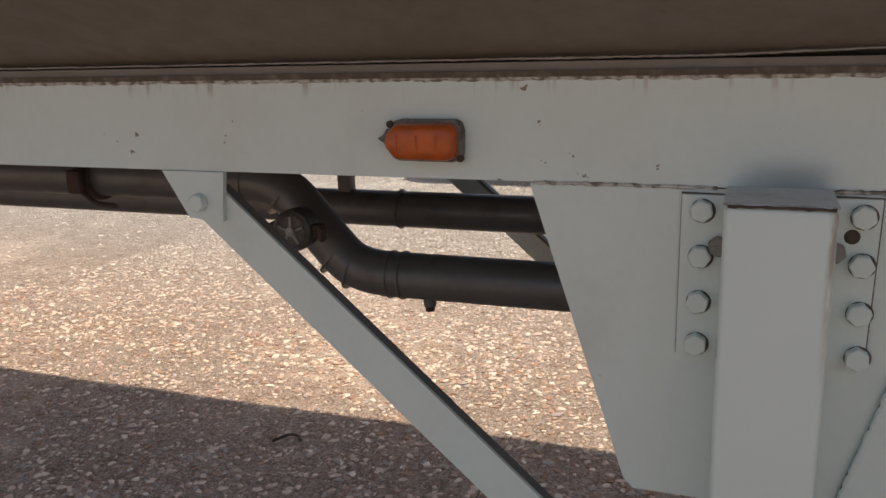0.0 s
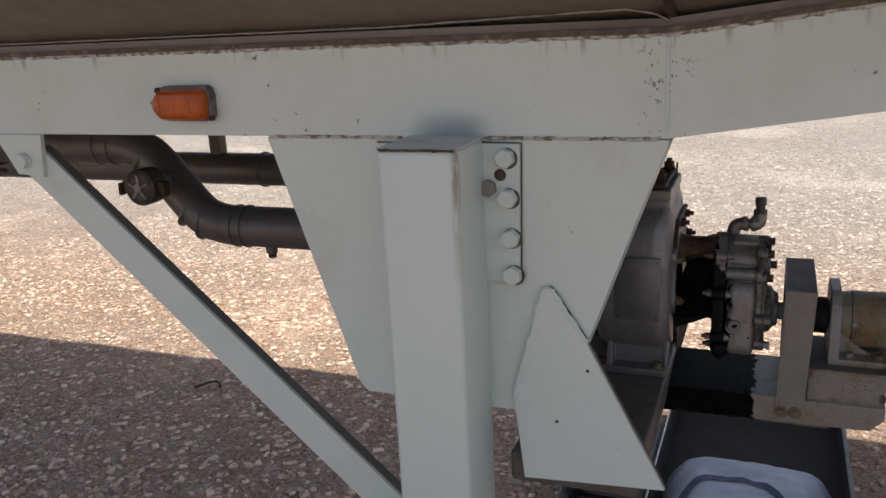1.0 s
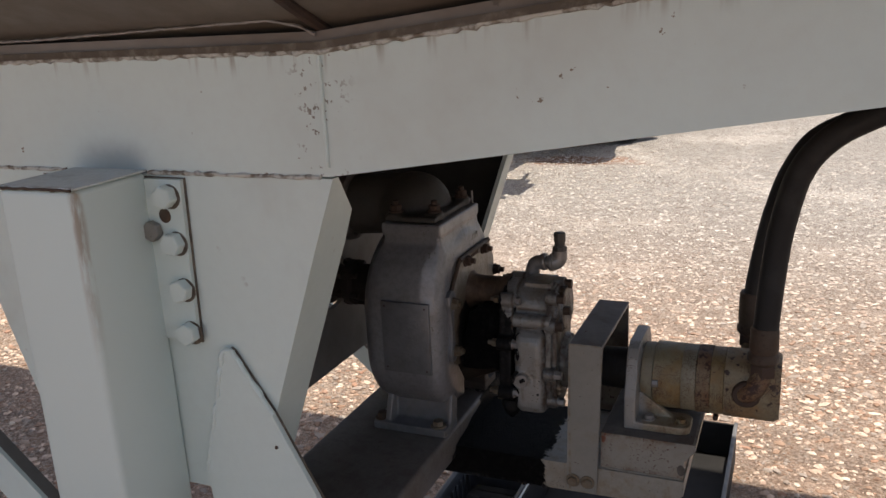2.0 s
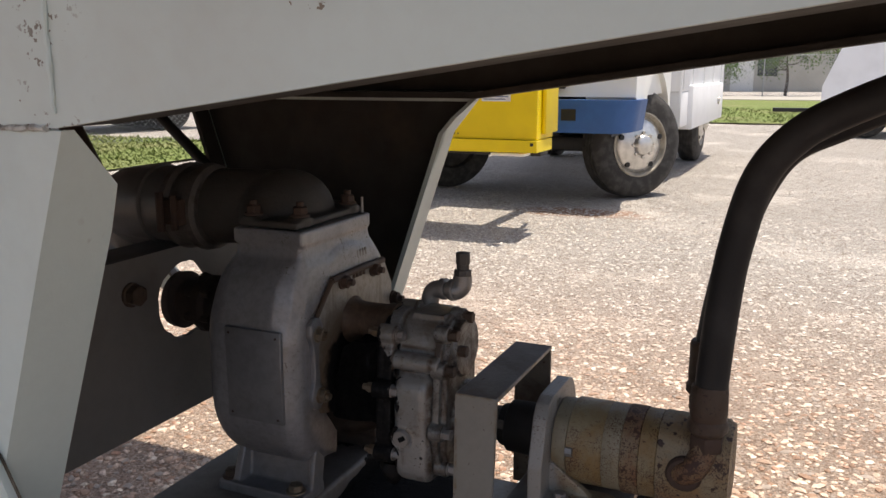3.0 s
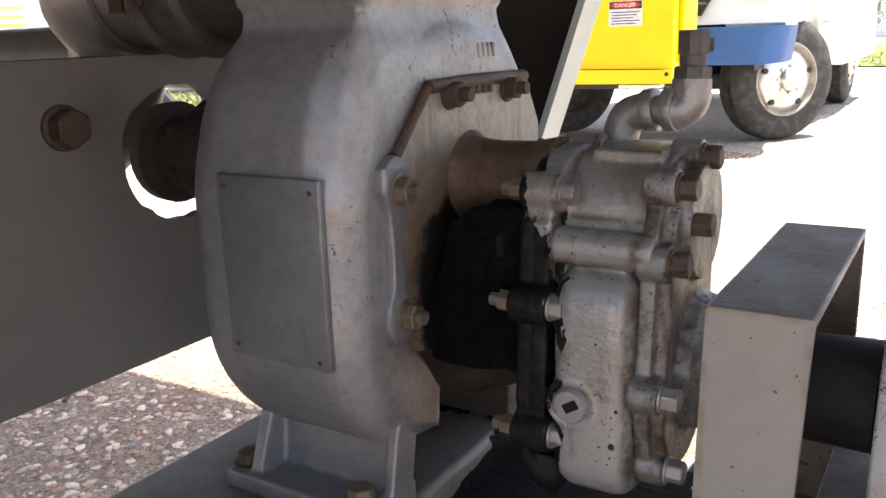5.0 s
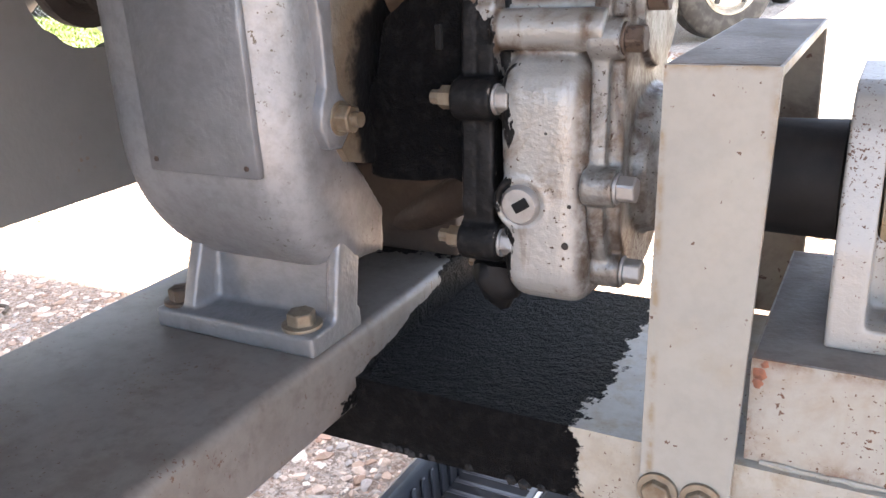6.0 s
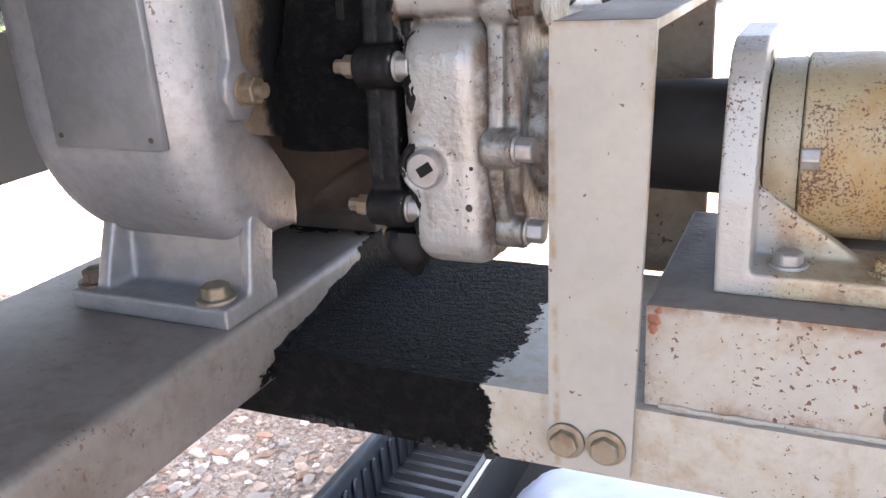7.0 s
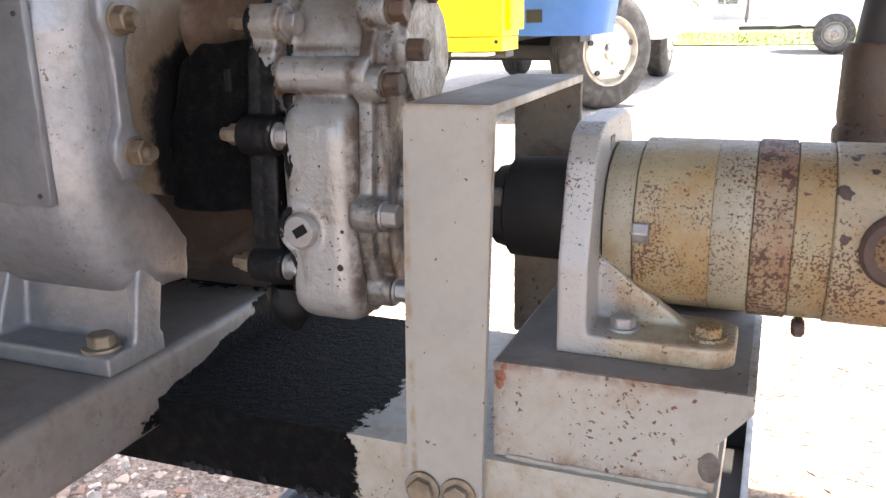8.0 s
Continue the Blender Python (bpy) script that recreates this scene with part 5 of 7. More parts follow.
    prism(bm, [(1.302, 0.670), (1.320, 0.670), (1.332, 0.725), (1.310, 0.725)], "x", 0.270, 0.370)
    foot = casting("foot", bm, M["silver"], b, "", 0.0016, 5)
    hex_bolt(foot, (0.260, 1.2890, 0.6742), "+z", 0.0175, M["browncast"], washer=0.024, spin=0.3, height=0.55)
    hex_bolt(foot, (0.354, 1.2875, 0.6742), "+z", 0.0175, M["zinc"], washer=0.024, spin=0.3, height=0.55)
    bm = bmesh.new()
    box(bm, (0.236, 1.448, 0.6618), (0.3705, 1.500, 0.6745))
    prism(bm, [(1.452, 0.670), (1.470, 0.670), (1.474, 0.800), (1.444, 0.800)], "x", 0.252, 0.3690)
    casting("foot", bm, M["inlet"], b, "grimy brown rear foot", 0.002, 5)
    # inlet coupling through the cross plate
    bm = bmesh.new()
    turned(bm, (0.0, 1.346, 0.872), "x", [(0.143, 0.0), (0.143, 0.028), (0.145, 0.036), (0.156, 0.037), (0.159, 0.027), (0.178, 0.025), (0.188, 0.025), (0.190, 0.035), (0.202, 0.036), (0.206, 0.029), (0.222, 0.030), (0.245, 0.040), (0.255, 0.042)], 28)
    inlet = part("inlet_coupling", bm, M["inlet"], b, "dark rusty brown inlet coupling")
    for i in range(6):
        a = 2 * math.pi * i / 6 + 0.4
        y, z = 1.346 + 0.031 * math.cos(a), 0.872 + 0.031 * math.sin(a)
        bm = bmesh.new()
        rod(bm, (0.178, y, z), (0.214, y, z), 0.0050, seg=6)
        rod(bm, (0.182, y, z), (0.1895, y, z), 0.0070, seg=6)
        part("coupling_bolt", bm, M["inlet"], inlet)


blower()


def outlet_elbow():
    e = thing("outlet_elbow", (0.29, 1.36, 0.985), "dark grimy cast elbow with a clamp on top of the pump", "elbow")
    bm = bmesh.new()
    bmesh.ops.create_uvsphere(bm, u_segments=32, v_segments=20, radius=0.056, matrix=Matrix.Translation((0.288, 1.386, 0.989)) @ Matrix.Diagonal((1.0, 1.18, 0.95, 1)))
    sweep(bm, smooth_path([(0.29, 1.385, 0.992), (0.25, 1.380, 0.994), (0.20, 1.368, 0.994), (0.150, 1.362, 0.993)], 5), 0.047, 26)
    prism(bm, [(0.280, 1.301), (0.360, 1.301), (0.360, 1.446), (0.280, 1.446)], "z", 0.9850, 0.9935)
    for x, y in ((0.293, 1.314), (0.350, 1.324), (0.350, 1.428)):
        rod(bm, (x, y, 0.9850), (x, y, 0.9975), 0.013, seg=18)
    casting("elbow_body", bm, M["elbow"], e, "", 0.002, 7)
    for x, y in ((0.293, 1.314), (0.350, 1.324), (0.350, 1.428)):
        ob = hex_bolt(e, (x, y, 0.9975), "+z", 0.018, M["rust"], washer=0.021, spin=x * 20)
        bm = bmesh.new()
        rod(bm, (x, y, 1.006), (x, y, 1.014), 0.0045, seg=10)
        part("stud", bm, M["rust"], ob)
    bm = bmesh.new()
    rod(bm, (0.362, 1.443, 0.9845), (0.362, 1.443, 1.004), 0.0018, seg=8)
    part("wire_end", bm, M["galv"], e)
    bm = bmesh.new()
    turned(bm, (0.148, 1.362, 0.993), "x", [(0, 0.048), (0.004, 0.053), (0.014, 0.055), (0.018, 0.050), (0.038, 0.050), (0.042, 0.055), (0.052, 0.053), (0.056, 0.048)], 32)
    c = part("elbow_clamp", bm, M["galvdark"], e, "dark rusty ring clamp")
    bm = bmesh.new()
    box(bm, (0.156, 1.300, 0.978), (0.196, 1.313, 1.010), 0.004)
    rod(bm, (0.166, 1.299, 0.970), (0.166, 1.299, 1.018), 0.005, seg=8)
    rod(bm, (0.187, 1.299, 0.973), (0.187, 1.299, 1.015), 0.004, seg=8)
    part("clamp_lug", bm, M["rust"], c)
    bm = bmesh.new()
    sweep(bm, smooth_path([(0.152, 1.361, 0.993), (0.115, 1.361, 0.993), (0.075, 1.364, 0.991), (0.045, 1.382, 0.984), (0.027, 1.410, 0.972)], 6), 0.048, 26)
    part("turned_end", bm, M["pipe"], e, "worn grey pipe bend")
    bm = bmesh.new()
    turned(bm, (0.112, 1.361, 0.993), "x", [(0.0, 0.0475), (0.002, 0.0515), (0.006, 0.0515), (0.008, 0.0475)], 28)
    part("weld_ring", bm, M["pipe"], e)


outlet_elbow()


# ---- drive gear case ----
def bell_housing():
    h = thing("bell_housing", (0.42, 1.39, 0.74), "cast neck between pump and gear case, black with leaked oil", "housing")
    bm = bmesh.new()
    turned(bm, (0.3776, 1.390, 0.861), "x", [(0.0, 0.0290), (0.002, 0.0265), (0.006, 0.0245), (0.020, 0.0230), (0.045, 0.0235), (0.0625, 0.027)], 40)
    part("shaft_neck", bm, M["neckrust"], h, "rust-brown cast neck")
    # the oil-caked bell below it, wider towards its foot
    bm = bmesh.new()
    side = [(0.406, 0.851), (0.4375, 0.852), (0.4375, 0.751), (0.3740, 0.751), (0.3745, 0.775), (0.380, 0.805), (0.391, 0.838)]
    prism(bm, side, "y", 1.341, 1.446, 0.010, 3)
    bmesh.ops.subdivide_edges(bm, edges=bm.edges, cuts=5, use_grid_fill=True)
    for v in bm.verts:
        v.co += 0.0045 * noise.noise_vector(v.co * 38) * (1.0 if v.co.x < 0.434 else 0.2) + 0.0012 * noise.noise_vector(v.co * 160)
    casting("oily_bell", bm, M["neck"], h, "bell casting drowned in black oil", 0.0016, 4)
    bm = bmesh.new()
    box(bm, (0.4225, 1.3385, 0.824), (0.4265, 1.3450, 0.837), 0.0008, 1)
    part("drain_slot", bm, M["void"], h)
    bm = bmesh.new()
    sweep(bm, [(0.300, 1.470, 0.672), (0.335, 1.460, 0.687), (0.400, 1.440, 0.722), (0.437, 1.430, 0.742)], 0.014, 14)
    part("oily_stub", bm, M["inlet"], h, "grimy brown stay")


bell_housing()


def gear_case():
    g = thing("gear_case", (0.49, 1.39, 0.69), "off-white cast gear case with rust stains and black oil", "gear case")
    cy = 1.388

    def outline(k, n=12):
        """Pear outline: narrow rounded foot, wider shoulders."""
        pts = []
        for i in range(n + 1):
            a = math.pi + math.pi * i / n
            pts.append((cy + (0.050 + k) * math.cos(a), 0.742 + (0.050 + k) * math.sin(a)))
        for i in range(n + 1):
            a = math.pi * i / n
            pts.append((cy + 0.004 + (0.046 + k) * math.cos(a), 0.832 + (0.046 + k) * math.sin(a)))
        return pts

    bm = bmesh.new()
    # upper shaft barrel with a flat pad, and the block under it
    rod(bm, (0.450, 1.396, 0.8435), (0.512, 1.396, 0.8435), 0.0385, seg=40)
    box(bm, (0.466, 1.376, 0.868), (0.506, 1.424, 0.8835))
    prism(bm, [(1.358, 0.700), (1.352, 0.76), (1.351, 0.838), (1.440, 0.838), (1.440, 0.74), (1.42, 0.692), (1.362, 0.690)], "x", 0.452, 0.504)
    # two flange plates towards the pump, with a groove between
    prism(bm, outline(0.006), "x", 0.4370, 0.4450)
    prism(bm, outline(0.001), "x", 0.4440, 0.4480)
    prism(bm, outline(0.006), "x", 0.4470, 0.4560)
    ears = ((1.335, 0.800), (1.336, 0.722), (1.352, 0.862), (1.410, 0.878), (1.372, 0.694))
    for y, z in ears:
        rod(bm, (0.436, y, z), (0.4455, y, z), 0.0110, seg=24)
        rod(bm, (0.4465, y, z), (0.4590, y, z), 0.0112, seg=24)
    rod(bm, (0.455, 1.348, 0.8335), (0.514, 1.348, 0.8335), 0.0105, seg=24)
    rimmed(bm, rounded(1.3290, 1.440, 0.6875, 0.823, 0.024), 0.460, 0.5065, 0.012, 6)
    turned(bm, (0.474, 1.331, 0.747), "y", [(0.012, 0.0165), (-0.002, 0.0160), (-0.0035, 0.0130), (0.0, 0.0115)], 32)
    main = casting("case_body", bm, M["gear"], g, "", 0.0013, 4)
    for y, z in ears:
        hex_bolt(main, (0.4588, y, z), "+x", 0.014, M["galv"], washer=0.016, spin=z * 30)
        bm = bmesh.new()
        rod(bm, (0.4275, y, z), (0.436, y, z), 0.0064, seg=6)
        rod(bm, (0.4215, y, z), (0.4275, y, z), 0.0040, seg=8)
        part("nut", bm, M["zinc"], main)
    bm = bmesh.new()
    turned(bm, (0.474, 1.331, 0.747), "y", [(0.0, 0.0108), (-0.0040, 0.0106), (-0.0060, 0.0090), (-0.0062, 0.004)], 24)
    plug = part("square_plug", bm, M["galv"], main, "dull metal filler plug")
    bm = bmesh.new()
    box(bm, (0.4705, 1.3240, 0.7445), (0.4795, 1.3252, 0.7500), 0.0004, 1)
    bmesh.ops.rotate(bm, cent=(0.4745, 1.325, 0.748), matrix=Matrix.Rotation(radians(-32), 3, "Y"), verts=bm.verts)
    part("plug_socket", bm, M["void"], plug)
    # drive-side cover: a thin bolted flange behind a waisted web, and a stepped dome
    bm = bmesh.new()
    prism(bm, outline(-0.010), "x", 0.4950, 0.5090)
    prism(bm, outline(0.0010), "x", 0.5060, 0.5150)
    prism(bm, outline(-0.006), "x", 0.5140, 0.5220)
    lugs = ((1.339, 0.757), (1.353, 0.708), (1.348, 0.829), (1.358, 0.868), (1.402, 0.878))
    for y, z in lugs:
        rod(bm, (0.5045, y, z), (0.5215, y, z), 0.0100, seg=24)
    turned(bm, (0.520, 1.400, 0.758), "x", [(0.0, 0.042), (0.0095, 0.040), (0.0145, 0.031), (0.0215, 0.028), (0.0225, 0.020)], 36)
    rod(bm, (0.518, 1.398, 0.843), (0.5265, 1.398, 0.843), 0.034, seg=32)
    cov = casting("side_cover", bm, M["cast"], g, "", 0.0013, 4)
    for y, z in lugs:
        hex_bolt(cov, (0.5213, y, z), "+x", 0.0140, M["galv"] if z < 0.80 else M["browncast"], washer=0.0160, spin=z * 7, height=0.75)
    hex_bolt(cov, (0.5262, 1.372, 0.846), "+x", 0.0140, M["browncast"], spin=0.4, height=0.75)
    bm = bmesh.new()
    rod(bm, (0.5415, 1.400, 0.755), (0.604, 1.405, 0.752), 0.015, seg=20)
    part("output_shaft", bm, M["darksteel"], g)
    bm = bmesh.new()
    turned(bm, (0.450, 1.352, 0.705), "z", [(0.0, 0.014), (-0.007, 0.0155), (-0.013, 0.0145), (-0.019, 0.0115), (-0.024, 0.0085), (-0.028, 0.003)], 28)
    for v in bm.verts:
        v.co += 0.0035 * noise.noise_vector(v.co * 130) + 0.0016 * noise.noise_vector(v.co * 400)
    part("oil_drip", bm, M["oil"], g, "thick run of caked black oil", 70)
    for x, z, r in ((0.4975, 0.7265, 0.0022), (0.500, 0.748, 0.0012), (0.488, 0.785, 0.001)):
        bm = bmesh.new()
        turned(bm, (x, 1.3295, z), "y", [(0.0, r), (-0.0006, r * 0.8)], 8)
        part("casting_pit", bm, M["blackpaint"], g)


gear_case()




def breather():
    b = thing("pipe_fitting", (0.455, 1.43, 0.865), "grey galvanised elbow fittings on top of the gear case", "pipe fitting")
    bm = bmesh.new()
    sweep(bm, smooth_path([(0.462, 1.428, 0.862), (0.462, 1.430, 0.880), (0.467, 1.431, 0.896), (0.482, 1.430, 0.901)], 6), 0.0112, 20)
    rod(bm, (0.478, 1.430, 0.900), (0.486, 1.4295, 0.9012), 0.0132, seg=20, bevel=0.001)
    part("lower_elbow", bm, M["galv"], b)
    bm = bmesh.new()
    rod(bm, (0.480, 1.430, 0.9005), (0.497, 1.427, 0.9015), 0.0088, seg=16)
    part("nipple", bm, M["galv"], b)
    bm = bmesh.new()
    sweep(bm, smooth_path([(0.494, 1.427, 0.9015), (0.498, 1.428, 0.9005), (0.5045, 1.431, 0.906), (0.505, 1.432, 0.919)], 6), 0.0115, 20)
    rod(bm, (0.492, 1.4275, 0.9012), (0.499, 1.4265, 0.9018), 0.0135, seg=20, bevel=0.001)
    part("upper_elbow", bm, M["galv"], b)
    bm = bmesh.new()
    rod(bm, (0.505, 1.432, 0.916), (0.505, 1.433, 0.926), 0.0112, seg=8, bevel=0.001)
    rod(bm, (0.505, 1.433, 0.926), (0.505, 1.433, 0.933), 0.0078, seg=14)
    rod(bm, (0.505, 1.433, 0.933), (0.505, 1.433, 0.947), 0.0092, seg=8, bevel=0.001)
    part("breather_cap", bm, M["galvdark"], b, "dark breather cap")


breather()


# ---- guard, motor bracket, motor ----
def coupling_guard():
    g = thing("coupling_guard", (0.575, 1.40, 0.595), "cream painted bent steel guard strap bolted over the coupling", "guard")
    t = 0.0045
    bm = bmesh.new()
    out = [(1.3045, 0.595), (1.3045, 0.8235), (1.4965, 0.8235)]
    inn = [(1.4965, 0.8235 - t), (1.3045 + t, 0.8235 - t), (1.3045 + t, 0.595)]
    prism(bm, out + inn, "x", 0.5515, 0.5985, 0.0012, 2)
    for v in bm.verts:
        v.co.x -= (0.8235 - v.co.z) / 0.2285 * (0.0052 if v.co.x < 0.575 else 0.0086)
    part("strap", bm, M["cream"], g)
    bm = bmesh.new()
    box(bm, (0.5528, 1.3065, 0.8233), (0.5972, 1.495, 0.8239))
    part("settled_dust", bm, M["blocktop"], g, "grey-brown dust on the top face")
    bm = bmesh.new()
    box(bm, (0.5515, 1.4965 - t, 0.6345), (0.5985, 1.4965, 0.8187), 0.001, 1)
    part("rear_leg", bm, M["guarddark"], g, "grimy brown rear leg")
    for x in (0.5563, 0.5776):
        hex_bolt(g, (x, 1.3043, 0.6115), "-y", 0.0155, M["zinc"], washer=0.0205, spin=x * 40, label="dull zinc-plated bolt", height=0.42)


coupling_guard()


def shaft_coupling():
    c = thing("shaft_coupling", (0.60, 1.405, 0.72), "black cylindrical shaft coupling under the guard", "coupling")
    bm = bmesh.new()
    turned(bm, (0.570, 1.405, 0.752), "x", [(0.0, 0.024), (0.008, 0.026), (0.010, 0.030), (0.050, 0.031), (0.052, 0.022), (0.0535, 0.016)], 32)
    part("coupling_body", bm, M["black"], c)
    bm = bmesh.new()
    turned(bm, (0.5605, 1.405, 0.752), "x", [(0.0, 0.020), (0.0085, 0.021), (0.0092, 0.019)], 24)
    part("coupling_hub", bm, M["galvdark"], c)
    bm = bmesh.new()
    box(bm, (0.571, 1.3775, 0.757), (0.579, 1.3805, 0.768), 0.001, 1)
    part("key_block", bm, M["galvdark"], c)


shaft_coupling()


def motor_bracket():
    b = thing("motor_bracket", (0.66, 1.40, 0.69), "cast iron motor bracket with rust speckles", "bracket")
    bm = bmesh.new()
    flange = [(1.336, 0.6895), (1.336, 0.738), (1.352, 0.790), (1.362, 0.803), (1.376, 0.808), (1.440, 0.808), (1.454, 0.803), (1.464, 0.790), (1.484, 0.740), (1.484, 0.6895)]
    prism(bm, flange, "x", 0.6225, 0.6385)
    foot = [(0.630, 1.3365), (0.700, 1.3365), (0.708, 1.339), (0.713, 1.346), (0.713, 1.376), (0.708, 1.383), (0.700, 1.386), (0.630, 1.386)]
    prism(bm, foot, "z", 0.6892, 0.7010)
    prism(bm, [(x, 2.82 - y) for x, y in foot[::-1]], "z", 0.6892, 0.7010)
    for ya in (1.366, 1.445):
        prism(bm, [(0.634, 0.697), (0.692, 0.697), (0.634, 0.740)], "y", ya, ya + 0.009)
    body = casting("bracket_body", bm, M["bracket"], b, "", 0.0014, 4)
    for x, m in ((0.655, "galv"), (0.699, "tan")):
        hex_bolt(body, (x, 1.353, 0.7008), "+z", 0.0145, M[m], washer=0.0185, spin=x * 9, height=0.5)
    bm = bmesh.new()
    for i in range(3):
        box(bm, (0.6382, 1.3885 + 0.004 * i, 0.7905), (0.6392, 1.3905 + 0.004 * i, 0.7985))
    part("cast_mark", bm, M["darksteel"], b)


motor_bracket()


def hydraulic_motor():
    m = thing("hydraulic_motor", (0.72, 1.41, 0.70), "tan hydraulic motor with flaking paint and rust speckles", "motor")
    o = (0.0, 1.41, 0.748)
    for name, prof, mat, sq in (
        ("pilot_ring", [(0.6387, 0.040), (0.640, 0.0445), (0.6555, 0.0455)], "tanlight", 0.05),
        ("front_housing", [(0.656, 0.0460), (0.657, 0.0475), (0.6950, 0.0475), (0.6957, 0.0470)], "tan", 0.10),
        ("gear_section", [(0.6958, 0.0470), (0.6965, 0.0475), (0.7150, 0.0475), (0.7155, 0.0470)], "tanlight", 0.10),
        ("centre_plate", [(0.7156, 0.0475), (0.7162, 0.0485), (0.7345, 0.0485), (0.735, 0.0475)], "tanrust", 0.10),
        ("rear_section", [(0.7351, 0.0470), (0.7358, 0.0476), (0.7525, 0.0476), (0.753, 0.0470)], "tan", 0.10),
        ("end_housing", [(0.7531, 0.0472), (0.754, 0.0482), (0.820, 0.0482), (0.826, 0.044)], "tanflake", 0.14),
    ):
        bm = bmesh.new()
        turned(bm, o, "x", prof, 40, sq)
        ob = part(name, bm, M[mat], m)
        if name == "pilot_ring":
            hex_bolt(ob, (0.6565, 1.364, 0.752), "+x", 0.012, M["galv"], spin=0.5, height=0.7)
    # side port and its plug
    bm = bmesh.new()
    turned(bm, (0.783, 1.410, 0.752), "y", [(-0.030, 0.0185), (-0.0500, 0.0185), (-0.0525, 0.0165), (-0.0530, 0.010)], 24)
    part("side_port", bm, M["rust"], m)
    bm = bmesh.new()
    box(bm, (0.739, 1.385, 0.694), (0.746, 1.40, 0.702), 0.002, 1)
    part("drain_nub", bm, M["rust"], m)
    # ports for the hoses at the back of the end housing
    for x in (0.779,):
        bm = bmesh.new()
        rod(bm, (x, 1.4555, 0.745), (x, 1.470, 0.745), 0.018, seg=6, bevel=0.001)
        part("hose_adapter", bm, M["rust"], m)


hydraulic_motor()


def hose(label, radius, path, collar, elbow):
    """A hose along its path, crimped into a collar over an elbow that leads to the motor."""
    h = thing("hydraulic_hose", path[0], label, "hose", "hydraulic hoses")
    bm = bmesh.new()
    sweep(bm, smooth_path(path, 7), radius, 20)
    part("hose_body", bm, M["hose"], h)
    x, y, z0, z1 = collar
    k = radius / 0.0165
    bm = bmesh.new()
    turned(bm, (x, y, 0.0), "z", [(z0, 0.0150 * k), (z0 + 0.006, 0.0205 * k), (z0 + 0.014, 0.0205 * k), (z0 + 0.018, 0.0180 * k), (z0 + 0.024, 0.0190 * k), (z1 - 0.004, 0.0185 * k), (z1, 0.0165 * k)], 20)
    part("crimp_collar", bm, M["browncast"], h)
    bm = bmesh.new()
    sweep(bm, smooth_path(elbow, 6), 0.0135 * k, 16)
    fit = part("swept_elbow", bm, M["tanrust"], h, "rusty tan elbow fitting")
    bm = bmesh.new()
    rod(bm, (x, y, z0 - 0.016), (x, y, z0 + 0.001), 0.0178 * k, seg=6, bevel=0.001)
    part("hex_nut", bm, M["rust"], fit)


hose("black rubber hydraulic hose rising behind the motor", 0.0180,
     [(0.779, 1.540, 0.800), (0.785, 1.540, 0.860), (0.796, 1.540, 0.930), (0.806, 1.540, 0.975), (0.822, 1.540, 1.025), (0.852, 1.540, 1.073), (0.905, 1.535, 1.103), (1.0, 1.525, 1.147), (1.2, 1.50, 1.21), (1.45, 1.47, 1.29), (1.6, 1.46, 1.378)],
     (0.779, 1.540, 0.772, 0.842), [(0.779, 1.540, 0.775), (0.779, 1.537, 0.757), (0.779, 1.515, 0.746), (0.779, 1.452, 0.745)])
hose("black rubber hydraulic hose rising from the motor's side port", 0.0165,
     [(0.8020, 1.375, 0.815), (0.8040, 1.376, 0.865), (0.8085, 1.378, 0.930), (0.8150, 1.380, 0.985), (0.8310, 1.382, 1.052), (0.8570, 1.385, 1.092), (0.9010, 1.39, 1.122), (1.0, 1.40, 1.162), (1.2, 1.41, 1.222), (1.45, 1.41, 1.296), (1.6, 1.41, 1.384)],
     (0.8020, 1.375, 0.794, 0.848), [(0.8020, 1.375, 0.798), (0.8000, 1.371, 0.776), (0.7920, 1.362, 0.760), (0.7810, 1.366, 0.752), (0.7770, 1.385, 0.750)])


